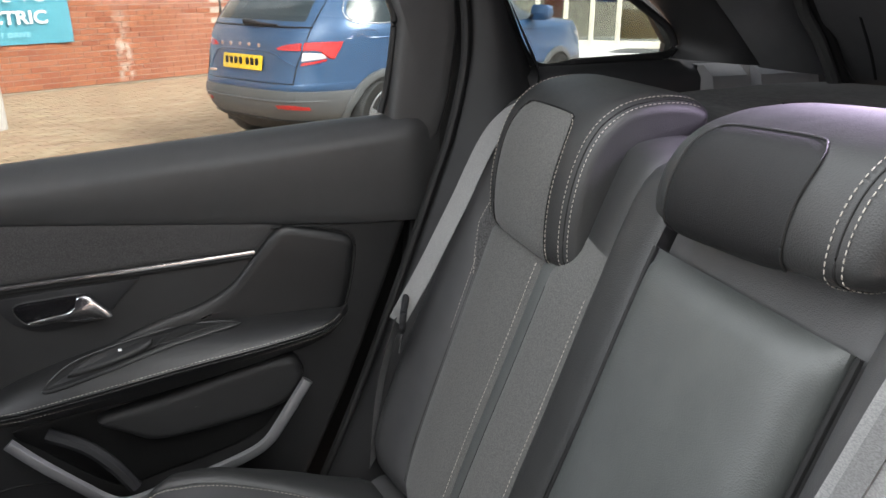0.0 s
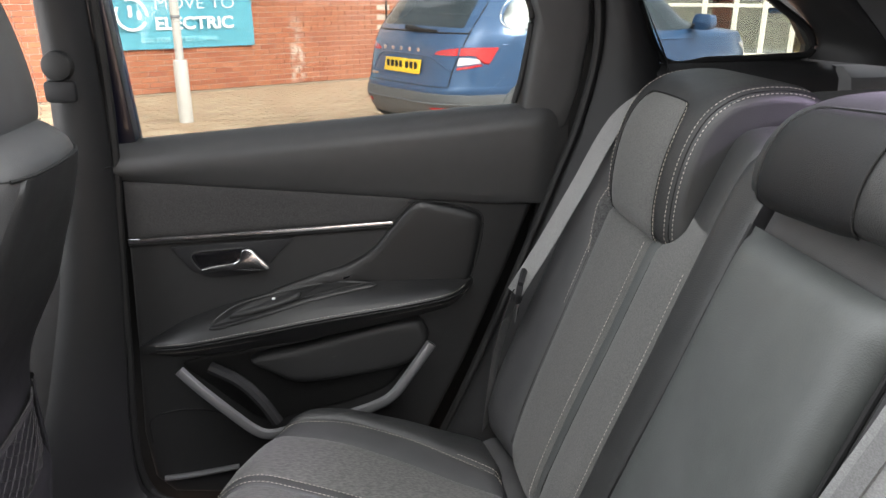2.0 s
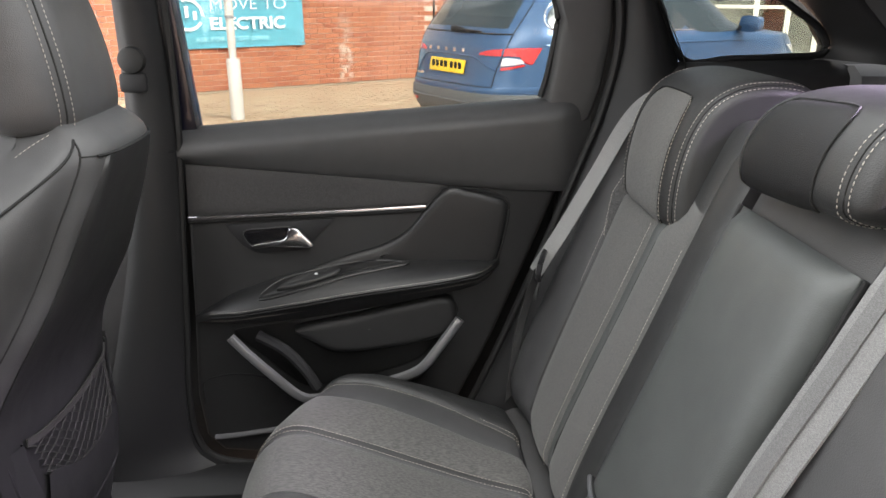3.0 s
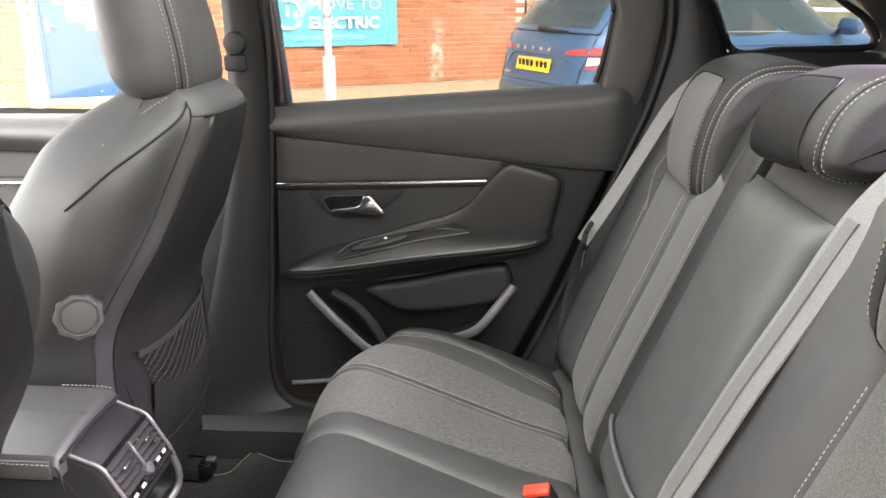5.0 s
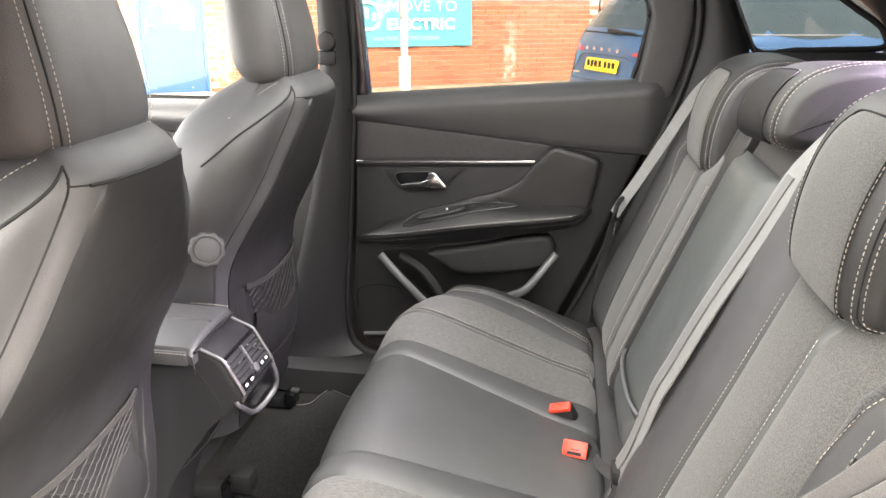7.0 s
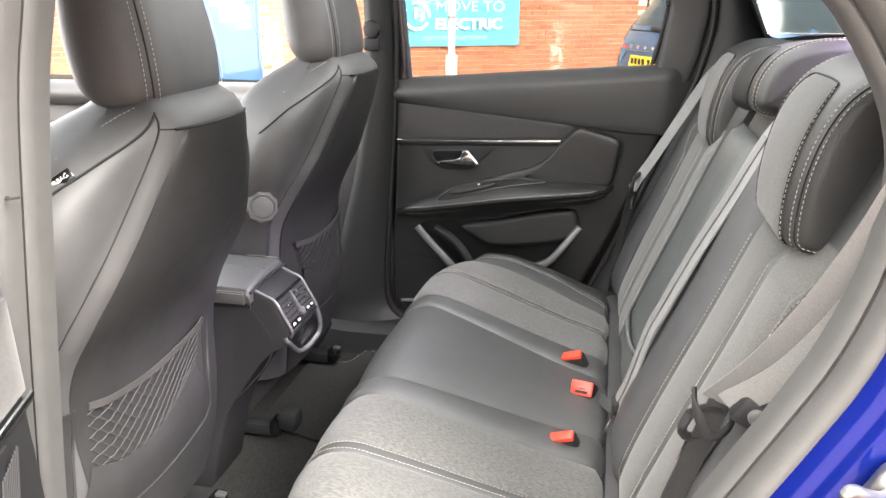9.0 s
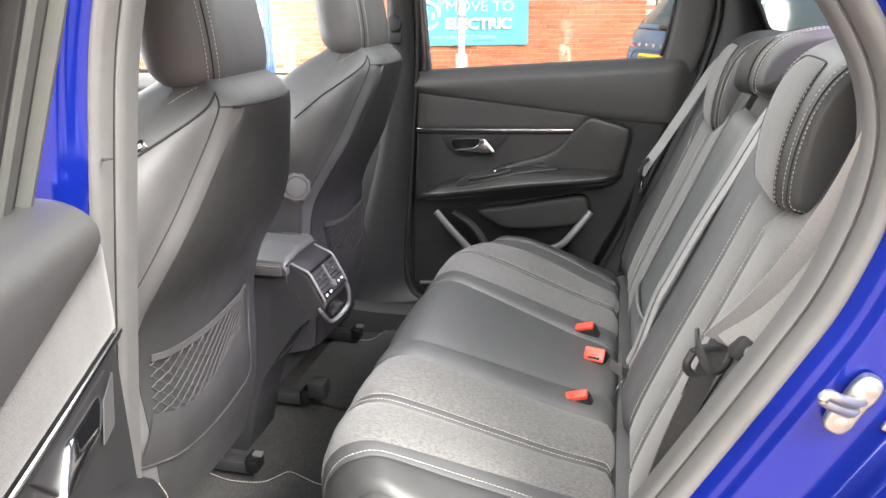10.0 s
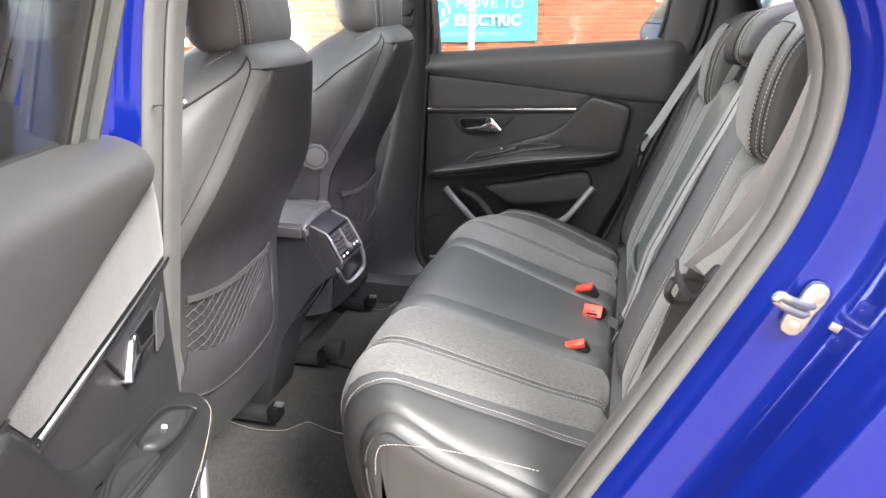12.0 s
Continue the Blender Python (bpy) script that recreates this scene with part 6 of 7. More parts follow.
def lettering(body_text, u, z, size, fat, mat, spread=1.0, width=None):
    c = bpy.data.curves.new("lettering", "FONT")
    c.body, c.size, c.extrude, c.offset, c.space_character = body_text, size, 0.002, fat, spread
    c.materials.append(mat)
    t = new("lettering", c)
    t.parent = ban
    t.matrix_parent_inverse = Matrix.Translation(ban.location).inverted()
    if width:
        bpy.context.view_layer.update()
        w = t.dimensions.x
        k = width / max(w, 1e-6)
    else:
        k = 1.0
    t.matrix_basis = Matrix.Translation(on_wall(u, z, 0.062)) @ Matrix.Rotation(WA, 4, "Z") @ Matrix.Rotation(radians(90), 4, "X") @ Matrix.Diagonal((k, 1, 1, 1))
    return t


lettering("MOVE TO", -1.49, 1.125, 0.215, -0.003, WHITEINK, width=1.09)
lettering("ELECTRIC", -1.50, 0.862, 0.225, 0.006, WHITEINK, width=1.08)
lettering("ASK FOR A TEST DRIVE", -1.71, 0.70, 0.085, 0.0, PALEINK, width=1.06)
ring = lambda r, a0, a1: [on_wall(-1.785 + r * math.cos(q), 1.06 + r * math.sin(q), 0.062) for q in np.linspace(a0, a1, 30)]
part("emblem_arc", tube(ring(0.195, radians(150), radians(330)), 0.022, 40, 6, 0.3), WHITEINK, ban, "white round emblem")
part("emblem_arc", tube(ring(0.195, radians(-5), radians(110)), 0.022, 30, 6, 0.3), WHITEINK, ban)
part("emblem_stem", box(None, (0.05, 0.004, 0.15), 0.001, Matrix.Translation(on_wall(-1.80, 1.10, 0.062)) @ Matrix.Rotation(WA, 4, "Z")), WHITEINK, ban)
part("emblem_stem", box(None, (0.05, 0.004, 0.11), 0.001, Matrix.Translation(on_wall(-1.69, 1.05, 0.062)) @ Matrix.Rotation(WA, 4, "Z")), WHITEINK, ban)

# lamp posts
POST = surf("pale_grey_post_paint", (0.48, 0.45, 0.42), 0.5, 20, 0.1, 0.1, 60)


def lamp_post(x, y, z1, z2, label, r=0.075):
    p = thing("lamp_post", (x, y, 0), label, "lamp post", "lamp posts")
    part("base_tube", disc((x, y, -0.012), (0, 0, 1), r, z1 + 0.012, 28, 0.02), POST, p)
    part("shaft", disc((x, y, z1), (0, 0, 1), r * 0.58, z2 - z1, 24, 0.002), POST, p)
    part("collar", disc((x, y, z2 - 0.02), (0, 0, 1), r * 0.66, 0.03, 24, 0.004), SILVER, p)
    part("upper_shaft", disc((x, y, z2 + 0.01), (0, 0, 1), r * 0.62, 3.6, 24, 0.01), POST, p)
    return p


lamp_post(-1.745, 8.5, 0.67, 1.12, "pale grey tubular lamp post standing on the paving")
lamp_post(-5.335, 8.5, 0.52, 1.085, "pale cream tubular lamp post standing near the wall", 0.08)

# blue door in the wall, notices and charger
BLUEDOOR = surf("faded_blue_door_paint", (0.035, 0.10, 0.24), 0.6, 12, 0.14, 0.1, 120, big=2)
CREAM = surf("cream_frame_paint", (0.74, 0.69, 0.58), 0.5, 20, 0.06)
PAPER = surf("white_paper", (0.80, 0.79, 0.78), 0.7, 20, 0.04)
PINKPAPER = surf("pink_printed_paper", (0.72, 0.48, 0.46), 0.7, 20, 0.1)
CONCRETE = surf("pale_concrete", (0.50, 0.46, 0.40), 0.9, 30, 0.15, 0.3, 160)
rect = lambda u0, u1, z0, z1, d: [on_wall(u0, z0, d), on_wall(u1, z0, d), on_wall(u1, z1, d), on_wall(u0, z1, d)]
bd = thing("door_1", on_wall(-4.56, 0, 0), "faded blue painted steel door with paper notices", "door", kind="structure")
part("door_leaf", prism(rect(-4.95, -4.17, 0.035, 2.02, -0.004), Vector(WN) * 0.03, 0.004), BLUEDOOR, bd, "faded blue door leaf")
part("door_frame", join([prism(rect(-5.0, -4.955, 0.03, 2.07, -0.004), Vector(WN) * 0.04, 0.004), prism(rect(-4.165, -4.12, 0.03, 2.07, -0.004), Vector(WN) * 0.04, 0.004), prism(rect(-5.0, -4.12, 2.025, 2.07, -0.004), Vector(WN) * 0.04, 0.004)]), BLUEDOOR, bd)
part("door_window", prism(rect(-4.80, -4.32, 1.20, 1.75, 0.027), Vector(WN) * 0.006, 0.002), surf("dim_window", (0.20, 0.24, 0.21), 0.2, 10, 0.1), bd, "dim greenish door window")
part("door_handle", tube([on_wall(-4.89, 0.97, 0.03), on_wall(-4.89, 0.965, 0.07), on_wall(-4.85, 0.955, 0.075), on_wall(-4.79, 0.935, 0.07)], 0.010, 20), ZINC, bd, "steel lever handle")
part("handle_plate", prism(rect(-4.915, -4.865, 0.86, 1.04, 0.027), Vector(WN) * 0.006, 0.002), ZINC, bd)
for nm, a, m in (("notice", (-4.66, -4.45, 0.99, 1.185), PAPER), ("notice", (-4.435, -4.255, 0.89, 1.18), PINKPAPER)):
    part(nm, prism(rect(*a, 0.0275), Vector(WN) * 0.002, 0.0005), m, bd, "printed paper notice")
for z in (1.13, 1.09, 1.03, 0.98, 0.94):
    part("notice_print", prism(rect(-4.415, -4.28, z - 0.012, z + 0.006, 0.030), Vector(WN) * 0.0015, 0.0003), PAPER, bd)
for u in (-4.86, -4.36):
    part("kick_bolt", disc(on_wall(u, 0.10, 0.026), WN, 0.012, 0.006, 12), ZINC, bd)
part("threshold", prism([on_wall(-5.05, -0.012, 0.0), on_wall(-4.08, -0.012, 0.0), on_wall(-4.08, -0.012, 0.32), on_wall(-5.05, -0.012, 0.32)], (0, 0, 0.042), 0.006), CONCRETE, bd, "pale concrete door step")
ev = thing("wall_charger", on_wall(-5.66, 0.76, 0), "white wall-mounted electric car charger with dark socket", "car charger")
part("charger_body", pad(ring_cr([on_wall(-5.66 + 0.085 * math.cos(q) * (1 if abs(math.sin(q)) < 0.9 else 0.75), 0.93 + 0.19 * math.sin(q), 0.0) for q in np.linspace(0, 2 * math.pi, 24, endpoint=False)], 40), WN, 0.10, 0.03), PAPER, ev, "white rounded housing")
part("charger_socket", disc(on_wall(-5.645, 0.82, 0.10), WN, 0.045, 0.02, 24, 0.005), PLASTIC_DARK, ev, "dark round socket")
part("charger_emblem", tube([on_wall(-5.69, 1.02, 0.105), on_wall(-5.67, 0.985, 0.106), on_wall(-5.64, 0.99, 0.106), on_wall(-5.63, 1.03, 0.106)], 0.008, 20), PLASTIC_DARK, ev)
jb = thing("junction_box", on_wall(-5.57, 0.6, 0), "small white electrical box on the brick wall", "junction box")
part("box_body", prism(rect(-5.63, -5.50, 0.60, 0.72, 0.0), Vector(WN) * 0.06, 0.008), PAPER, jb)
pp = thing("conduit", on_wall(-5.54, 0.7, 0), "brown metal conduit on the brick wall", "pipe")
part("conduit_tube", tube([on_wall(-5.52, 0.72, 0.03), on_wall(-5.55, 1.0, 0.03), on_wall(-5.56, 3.0, 0.03)], 0.014, 12), surf("brown_paint", (0.16, 0.06, 0.04), 0.5, 20, 0.1), pp)
dj = thing("expansion_joint", on_wall(2.17, 0, 0), "dark vertical expansion joint in the brick wall", "joint")
part("joint_strip", prism(rect(2.155, 2.185, 0.0, 3.5, 0.0), Vector(WN) * 0.014, 0.002), SEAM, dj)
kerb = tagged(part("kerb", prism([on_wall(-9, -0.012, 0.0), on_wall(2.6, -0.012, 0.0), on_wall(2.6, -0.012, 0.16), on_wall(-9, -0.012, 0.16)], (0, 0, 0.018), 0.006), surf("mossy_edging", (0.24, 0.19, 0.13), 0.9, 14, 0.35, 0.3, 160)), "mossy concrete edging along the wall's foot", "kerb", kind="structure")

# ---- parked car ----
SO, SH, SR = Vector((0.52, 6.4, 0)), Vector((0.85, 0.527, 0)).normalized(), Vector((0.527, -0.85, 0)).normalized()
S = lambda a, s, z: SO + SH * a + SR * s + Vector((0, 0, z))
STEEL_BLUE = surf("steel_blue_car_paint", (0.035, 0.085, 0.18), 0.35, 700, 0.1, metal=0.3, coat=0.45, big=1.2)
CLAD = surf("grey_cladding", (0.09, 0.095, 0.10), 0.55, 40, 0.1, 0.2, 500)
DARKGLASS = surf("dark_car_window", (0.03, 0.04, 0.045), 0.14, 10, 0.1, spec=0.5)
LAMP_RED = surf("red_lamp_lens", (0.55, 0.02, 0.02), 0.15, 20, 0.1, coat=0.6)
LAMP_WHITE = surf("clear_lamp_lens", (0.70, 0.66, 0.66), 0.15, 20, 0.1, coat=0.6)
PLATE = surf("yellow_plate", (0.85, 0.56, 0.02), 0.4, 20, 0.04)
suv = thing("parked_car", S(2.1, 0, 0), "steel-blue parked hatchback car with yellow rear plate", "car")
# height: rear end, front end, half width
PLAN = [(0.28, 0.10, 4.20, 0.80), (0.36, -0.02, 4.30, 0.86), (0.50, -0.07, 4.34, 0.90), (0.62, -0.06, 4.34, 0.915), (0.70, -0.03, 4.32, 0.92), (0.85, 0.0, 4.28, 0.92), (0.97, 0.03, 4.15, 0.915), (1.03, 0.07, 3.60, 0.90), (1.09, 0.11, 3.15, 0.87), (1.20, 0.20, 2.98, 0.83), (1.35, 0.32, 2.74, 0.76), (1.50, 0.46, 2.40, 0.68), (1.58, 0.60, 2.10, 0.60), (1.62, 0.90, 1.80, 0.45)]
PW = 4.2


def plan_at(z):
    return [float(np.interp(z, [q[0] for q in PLAN], [q[k] for q in PLAN])) for k in (1, 2, 3)]


def rear(s, z, d=0.0):
    """A point on the car's rear end, d in front of it."""
    a0, a1, w = plan_at(z)
    return S((a0 + a1) / 2 - (a1 - a0) / 2 * max(0.0, 1 - abs(s / w) ** PW) ** (1 / PW) - d, s, z)


def flank(a, z, sg=1, d=0.0):
    """A point on the car's side."""
    a0, a1, w = plan_at(z)
    q = abs((a - (a0 + a1) / 2) / ((a1 - a0) / 2))
    return S(a, sg * (w * max(0.0, 1 - q ** PW) ** (1 / PW) + d), z)


def plan_ring(z, grow=0.0):
    a0, a1, w = plan_at(z)
    out = []
    for q in np.linspace(0, 2 * math.pi, 120, endpoint=False):
        c, n = math.cos(q), math.sin(q)
        out.append(S((a0 + a1) / 2 + ((a1 - a0) / 2 + grow) * math.copysign(abs(c) ** (2 / PW), c), (w + grow) * math.copysign(abs(n) ** (2 / PW), n), z))
    return out


HZ = [0.64, 0.66, 0.70, 0.76, 0.82, 0.88, 0.93, 0.97, 1.0, 1.03, 1.06, 1.09, 1.14, 1.20, 1.28, 1.35, 1.42, 1.50, 1.55, 1.58, 1.605, 1.62]
part("body_shell", loft([plan_ring(z) for z in HZ]), STEEL_BLUE, suv, "steel-blue painted body")
part("bumper", loft([plan_ring(z, g) for z, g in ((0.28, -0.03), (0.34, 0.0), (0.42, 0.008), (0.50, 0.012), (0.57, 0.014), (0.60, 0.008), (0.605, -0.02))]), CLAD, suv, "grey lower bumper and sill cladding")
part("lower_body", loft([plan_ring(z, g) for z, g in ((0.58, -0.004), (0.60, 0.0), (0.63, 0.004), (0.66, 0.002), (0.67, -0.01))]), STEEL_BLUE, suv)


def patch(fn, pts, mat, name, label, d=0.008, back=-0.012, n=10):
    """A curved plate on the car: pts (first line, second line) of two coordinates each."""
    up, dn = cr(pts[0], 20), cr(pts[1], 20)
    g = []
    for i in range(20):
        row = []
        for k in range(n + 1):
            t = k / n
            q = up[i] * (1 - t) + dn[i] * t
            e = back if k in (0, n) or i in (0, 19) else d
            row.append(fn(q[0], q[1], e))
        g.append(row)
    return part(name, sheet(g), mat, suv, label)


patch(rear, ([(-0.60, 1.075), (0.0, 1.082), (0.60, 1.075)], [(-0.55, 1.50), (0.0, 1.51), (0.55, 1.50)]), DARKGLASS, "rear_window", "dark rear window", 0.004)
part("window_edge", tube([rear(s, 1.07, 0.002) for s in np.linspace(-0.62, 0.62, 11)], 0.007, 30), SEAL, suv)
part("wiper", tube([rear(-0.08, 1.10, 0.03), rear(0.02, 1.095, 0.034), rear(0.10, 1.09, 0.03), rear(0.33, 1.085, 0.025)], [*np.linspace(0.024, 0.020, 10), *np.linspace(0.012, 0.007, 14)], 24), PLASTIC_DARK, suv, "black rear wiper")
for sg in (1, -1):
    part("hatch_gap", tube([rear(sg * 0.55, 0.66, 0.001), rear(sg * 0.565, 0.80, 0.001), rear(sg * 0.60, 0.93, 0.001), rear(sg * 0.61, 1.07, 0.001), rear(sg * 0.60, 1.28, 0.001), rear(sg * 0.56, 1.48, 0.001)], 0.0045, 40, 6), SEAM, suv)
    patch(lambda s, z, d, sg=sg: rear(sg * s, z, d), ([(0.375, 0.915), (0.45, 0.945), (0.585, 0.965)], [(0.375, 0.905), (0.45, 0.898), (0.585, 0.897)]), LAMP_RED, "tail_lamp", "red bar-shaped tail lamp", 0.012)
    patch(lambda s, z, d, sg=sg: rear(sg * s, z, d), ([(0.595, 0.966), (0.66, 0.97), (0.725, 0.972)], [(0.595, 0.897), (0.66, 0.90), (0.725, 0.885)]), LAMP_RED, "tail_lamp", "red bar-shaped tail lamp", 0.012)
    patch(lambda a, z, d, sg=sg: flank(a, z, sg, d), ([(0.19, 0.973), (0.27, 0.974), (0.36, 0.976)], [(0.19, 0.885), (0.23, 0.84), (0.265, 0.83)]), LAMP_RED, "tail_lamp", "pointed red end of the tail lamp", 0.012)
    patch(lambda s, z, d, sg=sg: rear(sg * s, z, d), ([(0.592, 0.892), (0.65, 0.892), (0.72, 0.878)], [(0.588, 0.818), (0.65, 0.828), (0.725, 0.846)]), LAMP_WHITE, "reverse_lamp", "clear reversing lamp", 0.008)
    patch(lambda s, z, d, sg=sg: rear(sg * s, z, d), ([(0.588, 0.814), (0.65, 0.824), (0.73, 0.844)], [(0.586, 0.786), (0.65, 0.80), (0.73, 0.826)]), LAMP_RED, "lamp_foot", "thin red foot of the lamp", 0.008)
    patch(lambda s, z, d, sg=sg: rear(sg * s, z, d + 0.014), ([(0.40, 0.492), (0.54, 0.498), (0.67, 0.482)], [(0.42, 0.462), (0.54, 0.458), (0.67, 0.452)]), LAMP_RED, "reflector", "red bumper reflector", 0.006)
    part("parking_sensor", disc(rear(sg * 0.57, 0.545, 0.012), -SH, 0.012, 0.004, 14), PLASTIC_DARK, suv)
    # side glass with a bright line
    wins = [[(0.44, 1.13), (0.60, 1.105), (1.0, 1.10), (1.02, 1.40), (0.72, 1.40), (0.48, 1.25)], [(1.08, 1.095), (1.98, 1.08), (1.98, 1.48), (1.10, 1.44)], [(2.06, 1.08), (2.95, 1.06), (2.70, 1.25), (2.42, 1.43), (2.06, 1.48)]]
    for w in wins:
        m = np.array(w)
        r = ring_cr([(x, 0, z) for x, z in w], 50)
        c = r.mean(0)
        part("side_window", loft([[flank(c[0] + (p[0] - c[0]) * k, c[2] + (p[2] - c[2]) * k, sg, d) for p in r] for k, d in ((1.0, -0.004), (0.99, 0.005), (0.8, 0.005), (0.6, 0.005), (0.4, 0.005), (0.2, 0.005), (0.02, 0.005))], caps=False), DARKGLASS, suv, "dark side window")
    part("window_trim", tube([flank(a, z, sg, 0.004) for a, z in ((0.74, 1.42), (0.56, 1.335), (0.46, 1.26), (0.415, 1.18), (0.425, 1.13), (0.47, 1.108), (0.6, 1.095), (1.1, 1.085), (2.0, 1.07), (3.0, 1.05))], 0.006, 90), CHROME, suv, "bright window line")
    part("crease", tube([flank(a, z, sg, -0.004) for a, z in ((0.38, 0.985), (0.8, 0.982), (1.6, 0.97), (2.6, 0.955), (3.3, 0.94))], 0.010, 50), STEEL_BLUE, suv)
    for cut in (1.04, 2.02):
        part("door_gap", tube([flank(cut - (0.1 if z < 0.8 else 0), z, sg, 0.0) for z in (1.06, 0.9, 0.75, 0.66)], 0.004, 14, 6), SEAM, suv)
    part("door_handle", tube([flank(1.2, 0.90, sg, 0.004), flank(1.28, 0.905, sg, 0.035), flank(1.38, 0.905, sg, 0.004)], 0.013, 14), STEEL_BLUE, suv)
    part("fuel_flap", tube([flank(0.47, 1.0, sg), flank(0.48, 1.03, sg), flank(0.52, 1.042, sg), flank(0.62, 1.04, sg), flank(0.655, 1.015, sg)], 0.0025, 20, 6), SEAM, suv)
    mirror = part("mirror", loft([[S(2.80 + x * k, sg * (0.93 + 0.08 + y), 1.10 + z * k) for x, z in ((-0.02, -0.07), (0.09, -0.06), (0.13, 0.0), (0.1, 0.065), (-0.02, 0.08), (-0.05, 0.0))] for y, k in ((-0.10, 0.6), (-0.08, 0.95), (0.0, 1.0), (0.07, 0.95), (0.10, 0.6))]), STEEL_BLUE, suv, "door mirror")
    part("mirror_band", tube([S(2.75, sg * 0.93, 1.075), S(2.86, sg * 0.99, 1.075), S(2.92, sg * 1.06, 1.085)], 0.014, 14), PLASTIC_DARK, mirror)
    part("mirror_arm", tube([flank(2.84, 1.05, sg), S(2.84, sg * 0.98, 1.05)], 0.02, 6), PLASTIC_DARK, mirror)
    for ax in (0.72, 3.35):
        zc = 0.34
        ang = np.linspace(radians(-8), radians(188), 32)
        ring = lambda r, d: [flank(ax + r * math.cos(q), zc + r * math.sin(q), sg, d) for q in ang]
        part("arch_trim", sheet([list(p) for p in zip(ring(0.405, 0.004), ring(0.40, 0.022), ring(0.375, 0.026), ring(0.345, 0.022), ring(0.34, -0.05))]), CLAD, suv, "grey wheel arch trim")
        part("wheel_well", sheet([list(p) for p in zip(ring(0.352, 0.014), ring(0.25, 0.014), ring(0.12, 0.014), ring(0.01, 0.014))]), SEAM, suv, "dark wheel well")
        hub = flank(ax, 0.45, sg, -0.19)
        hub[2] = zc
        tyre = [[hub + SR * sg * y + (SH * math.cos(q) + Vector((0, 0, 1)) * math.sin(q)) * r for q in np.linspace(0, 2 * math.pi, 48, endpoint=False)] for r, y in ((0.22, 0.05), (0.30, 0.03), (0.325, 0.05), (0.335, 0.12), (0.327, 0.21), (0.305, 0.232), (0.245, 0.235), (0.235, 0.21))]
        wh = part("tyre", loft(tyre), SEAL, suv, "black tyre")
        part("rim", join([loft([[hub + SR * sg * y + (SH * math.cos(q) + Vector((0, 0, 1)) * math.sin(q)) * r for q in np.linspace(0, 2 * math.pi, 40, endpoint=False)] for r, y in ((0.24, 0.236), (0.218, 0.237), (0.21, 0.215), (0.05, 0.21))])]), PLASTIC_DARK, wh, "dark inner rim")
        part("spokes", join([prism([hub + SR * sg * 0.212 + (SH * math.cos(q + e) + Vector((0, 0, 1)) * math.sin(q + e)) * r for r, e in ((0.03, -0.5), (0.225, -0.16), (0.225, 0.16), (0.03, 0.5))], SR * sg * 0.03, 0.006) for q in np.linspace(0.3, 2 * math.pi + 0.3, 5, endpoint=False)] + [tube([hub + SR * sg * 0.236 + (SH * math.cos(q) + Vector((0, 0, 1)) * math.sin(q)) * 0.232 for q in np.linspace(0, 2 * math.pi, 25)], 0.007, 60)]), SILVER, wh, "silver five-spoke rim")
    part("headlamp", sheet([[flank(a, z0 + (z1 - z0) * t, sg, 0.008) for t in np.linspace(0, 1, 5)] for a, z0, z1 in ((3.75, 0.86, 0.87), (3.9, 0.80, 0.87), (4.05, 0.76, 0.85), (4.15, 0.74, 0.83))]), LAMP_WHITE, suv, "clear headlamp")
part("plate_recess", tube([rear(-0.50, 0.70, 0.0), rear(-0.40, 0.845, 0.002), rear(-0.30, 0.885, 0.004), rear(0.0, 0.892, 0.006), rear(0.32, 0.882, 0.004), rear(0.45, 0.83, 0.002), rear(0.555, 0.785, 0.0)], 0.008, 60), STEEL_BLUE, suv, "folded edge over the plate")
part("hatch_gap", tube([rear(s, 0.655, 0.002) for s in np.linspace(-0.56, 0.56, 13)], 0.0045, 40, 6), SEAM, suv)
part("bumper_crease", tube([rear(s, 0.52 + 0.02 * abs(s) ** 3, 0.016) for s in np.linspace(-0.82, 0.82, 17)], 0.009, 60, 8), CLAD, suv, "raised line across the bumper")
part("lower_valance", loft([plan_ring(z, g) for z, g in ((0.22, -0.10), (0.26, -0.05), (0.33, 0.002), (0.36, 0.004), (0.37, -0.02))]), PLASTIC_DARK, suv, "black lower bumper edge")
TURN_IN = Matrix.Rotation(math.atan2(SH[1], SH[0]), 4, "Z")
pl = part("number_plate", prism([rear(0, z, 0.012) + SR * s for s, z in ((-0.245, 0.742), (0.245, 0.742), (0.245, 0.853), (-0.245, 0.853))], -SH * 0.012, 0.003), PLATE, suv, "yellow rear number plate with dark bars")
for s in (-0.18, -0.12, -0.06, 0.0, 0.085, 0.145, 0.205):
    part("plate_bar", box(None, (0.004, 0.040, 0.07), 0.001, Matrix.Translation(rear(0, 0.7975, 0.026) + SR * (s - 0.012)) @ TURN_IN), SEAM, pl)
for s in (-0.31, -0.19, -0.07, 0.05, 0.17):
    part("badge_bar", box(None, (0.006, 0.036, 0.030), 0.004, Matrix.Translation(rear(s, 0.928, 0.004)) @ TURN_IN), CHROME, suv, "chrome badge shape")
part("model_badge", box(None, (0.006, 0.10, 0.022), 0.003, Matrix.Translation(rear(-0.42, 0.705, 0.006)) @ TURN_IN), CHROME, suv)
part("underbody", box(None, (3.6, 1.5, 0.1), 0.02, Matrix.Translation(S(2.1, 0, 0.25)) @ TURN_IN), SEAL, suv)

# showroom front beyond the parked car
sw = thing("showroom", (9.2, 14.2, 0), "cream-framed glazed showroom entrance", "building")
FX, FN = Vector((0.86, -0.51, 0)), Vector((-0.51, -0.86, 0))
F = lambda u, z, d=0.0: Vector((9.2, 14.2, 0)) + FX * u + FN * d + Vector((0, 0, z))
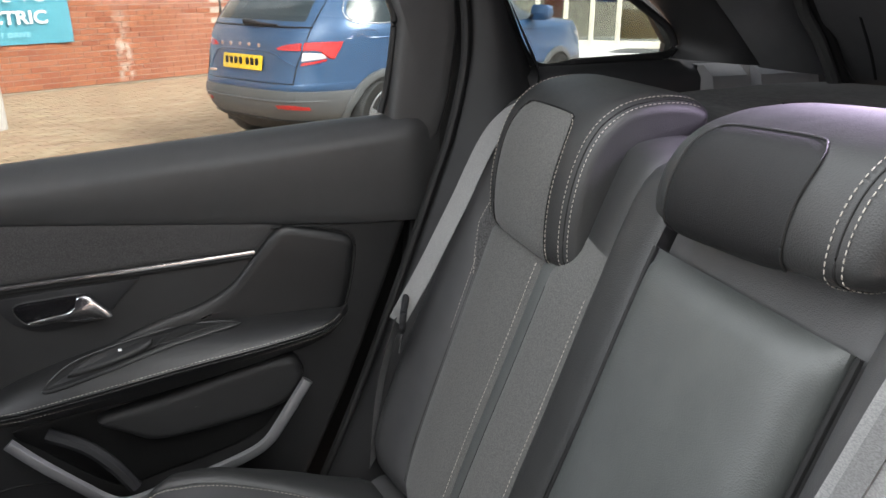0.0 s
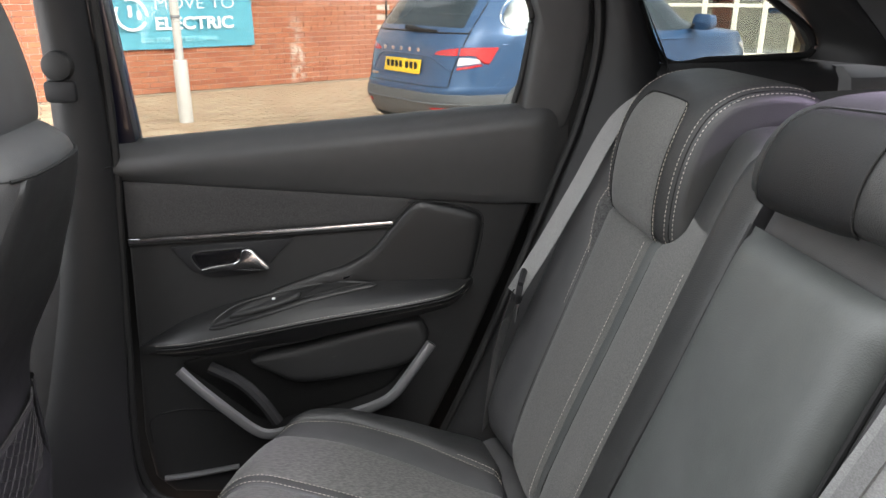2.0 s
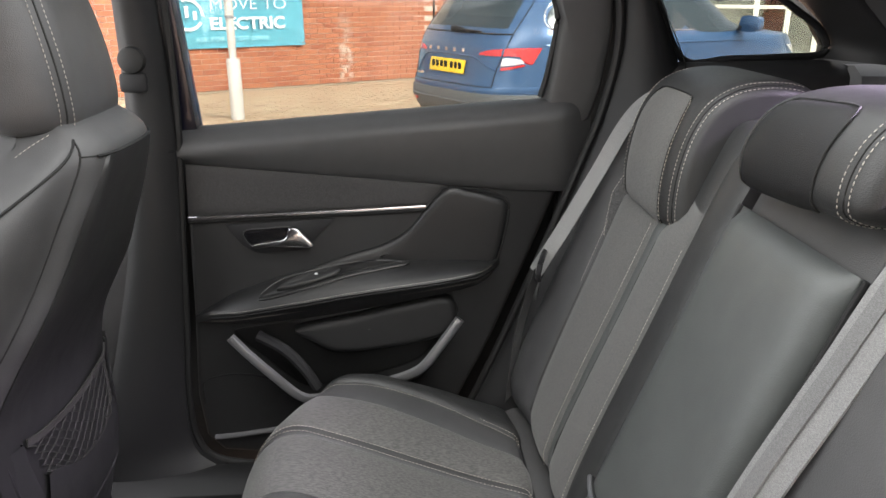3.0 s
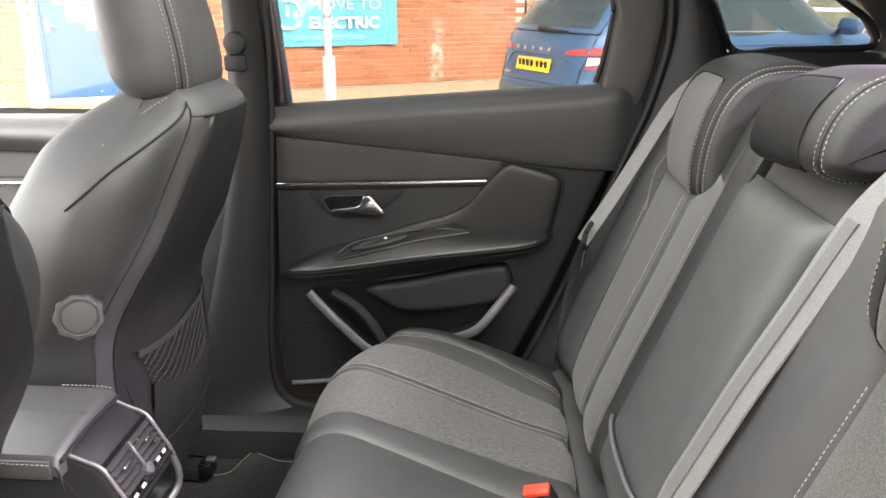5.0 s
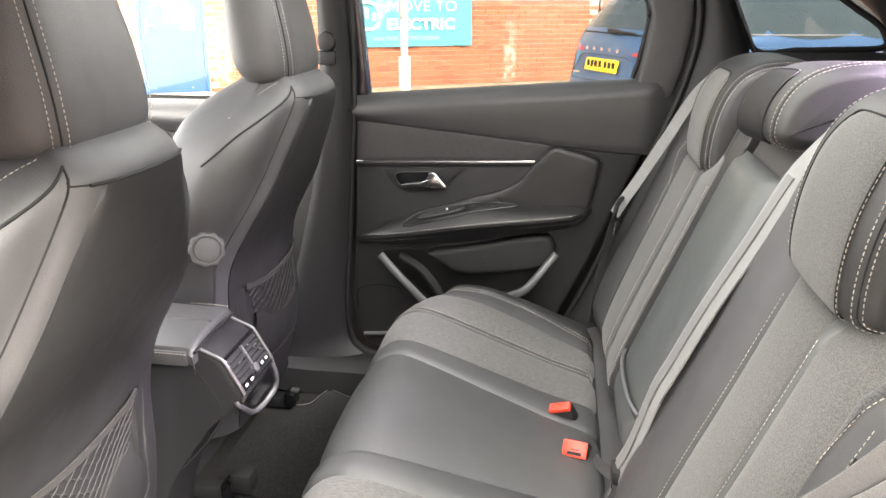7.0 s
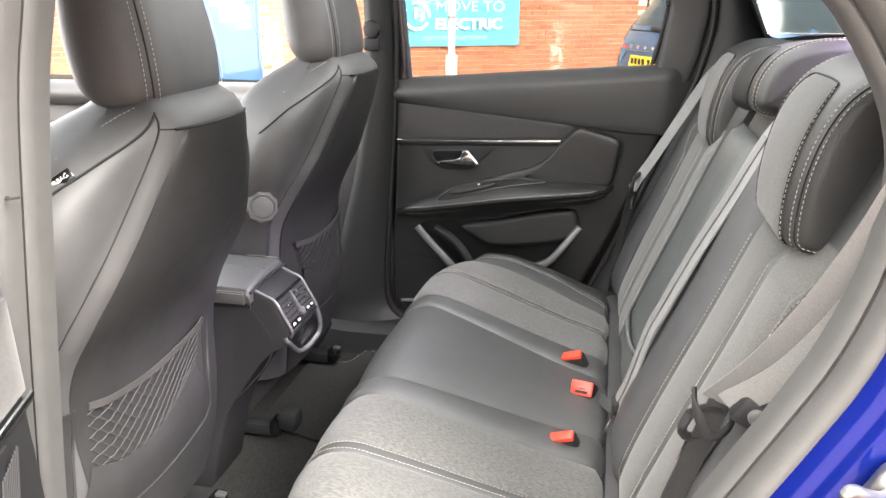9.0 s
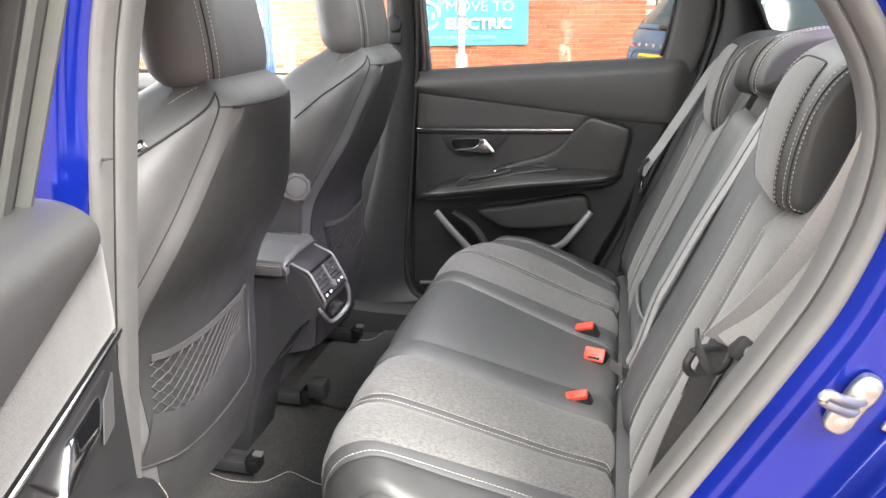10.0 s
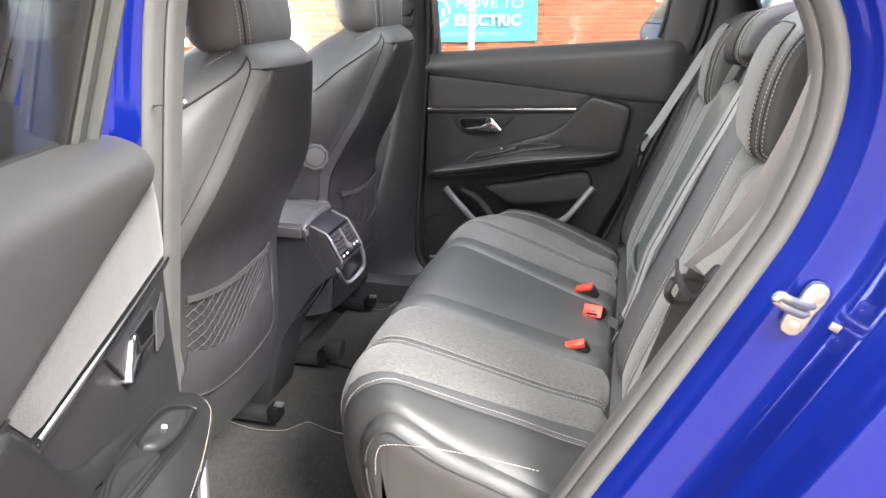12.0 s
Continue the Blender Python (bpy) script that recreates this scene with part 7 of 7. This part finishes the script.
fr = lambda u0, u1, z0, z1, d: [F(u0, z0, d), F(u1, z0, d), F(u1, z1, d), F(u0, z1, d)]
WARM = surf("warm_interior_wall", (0.68, 0.63, 0.52), 0.8, 4, 0.2)
PALE = surf("pale_entrance_floor", (0.68, 0.67, 0.64), 0.7, 5, 0.12)
part("back_wall", prism(fr(-9, 9, 0, 3.5, -3.0), FN * 0.1, 0.01), WARM, sw)
part("inner_floor", prism([F(-9, -0.01, -3), F(9, -0.01, -3), F(9, -0.01, 0), F(-9, -0.01, 0)], (0, 0, 0.02), 0.002), PALE, sw)
part("forecourt", prism([F(-9, -0.01, 0), F(9, -0.01, 0), F(9, -0.01, 3.5), F(-9, -0.01, 3.5)], (0, 0, 0.012), 0.002), PALE, sw, "pale paved strip before the entrance")
part("door_mat", prism([F(-0.2, 0.004, 0.3), F(3.2, 0.004, 0.2), F(3.0, 0.004, 1.6), F(-0.6, 0.004, 1.2)], (0, 0, 0.01), 0.002), CLAD, sw, "grey entrance mat")
for u in (-4.4, -3.2, -2.1, -1.5, -0.95, -0.4, 0.5, 1.3, 2.2, 3.6):
    part("mullion", prism(fr(u - 0.05, u + 0.05, 0, 3.2, 0.0), FN * 0.08, 0.006), CREAM, sw)
part("sill_rail", prism(fr(-5, 4.5, 0.0, 0.14, 0.005), FN * 0.07, 0.006), CREAM, sw)
part("mid_rail", prism(fr(-5, 4.5, 1.02, 1.09, 0.005), FN * 0.06, 0.006), CREAM, sw)
for u0, u1, z0, z1, m in ((-2.0, -1.6, 0.15, 3.0, surf("terracotta_panel", (0.42, 0.16, 0.10), 0.6, 10, 0.1)), (-0.9, -0.45, 0.9, 1.6, surf("blue_poster", (0.05, 0.14, 0.38), 0.5, 10, 0.3)), (1.0, 1.25, 0.5, 1.6, surf("navy_display", (0.04, 0.06, 0.14), 0.5, 10, 0.2)), (-0.35, 0.45, 0.15, 0.75, surf("tan_panel", (0.50, 0.36, 0.18), 0.6, 10, 0.1))):
    part("display_panel", prism(fr(u0, u1, z0, z1, -0.5), FN * 0.05, 0.01), m, sw)
for u, z in ((-0.8, 1.2), (-0.6, 1.25)):
    part("poster_spot", disc(F(u, z, -0.44), FN, 0.07, 0.01, 16), PAPER, sw)
gp = part("glazing", prism(fr(-5, 4.5, 0.1, 3.0, 0.03), FN * 0.01, 0.001), GLASS, sw, "clear showroom glazing")
gp.visible_shadow = False

# ---- pieces of the wall and the ground ----
PITCH, COURSE = 0.235, 0.075
BM, BH = brick_mesh(0.225), brick_mesh(0.11)
BM.materials.append(BRICK_ONE)
rest = []
turn = Matrix.Rotation(WA, 4, "Z")
for c in range(22):
    z = 0.045 + c * COURSE
    for k in range(-38, 12):
        u = k * PITCH + (PITCH / 2 if c % 2 else 0)
        if u - 0.11 < -8.9 or u + 0.11 > 2.58 or (DOOR[0] - 0.10 < u < DOOR[1] + 0.10 and z < 2.1) or abs(u - 2.17) < 0.06:
            continue
        dz = random.uniform(-0.0015, 0.0015)
        m = Matrix.Translation(on_wall(u, z + dz, -0.007)) @ turn
        if -1.95 < u < 1.30 and c < 21:
            b = new("brick", BM)
            b.parent, b.matrix_basis = wall, m
        else:
            rest.append(([tuple(m @ v.co) for v in BM.vertices], [tuple(p.vertices) for p in BM.polygons]))
tagged(part("brick_rest", join(rest), BRICK_MANY, wall, smooth=0), kind="stuff")
PAVER = per_piece("block_paver", ((0.27, 0.185, 0.115), (0.35, 0.25, 0.16), (0.30, 0.195, 0.125), (0.39, 0.30, 0.20)), 0.85, True)
pv = []
for r in range(64):
    d = 0.22 + r * 0.104
    for k in range(-34, 26):
        u = k * 0.206 + (0.103 if r % 2 else 0)
        h = random.uniform(-0.002, 0.002)
        o = [on_wall(u + s * 0.0995, -0.012, d + t * 0.0485) for s, t in ((-1, -1), (1, -1), (1, 1), (-1, 1))]
        hi = [p + Vector((0, 0, 0.011 + h)) for p in o]
        pv.append(([tuple(p) for p in (*o, *hi)], [(4, 5, 6, 7), (0, 1, 5, 4), (1, 2, 6, 5), (2, 3, 7, 6), (3, 0, 4, 7)]))
tagged(part("block_paving", join(pv), PAVER, ground, smooth=0), kind="stuff")
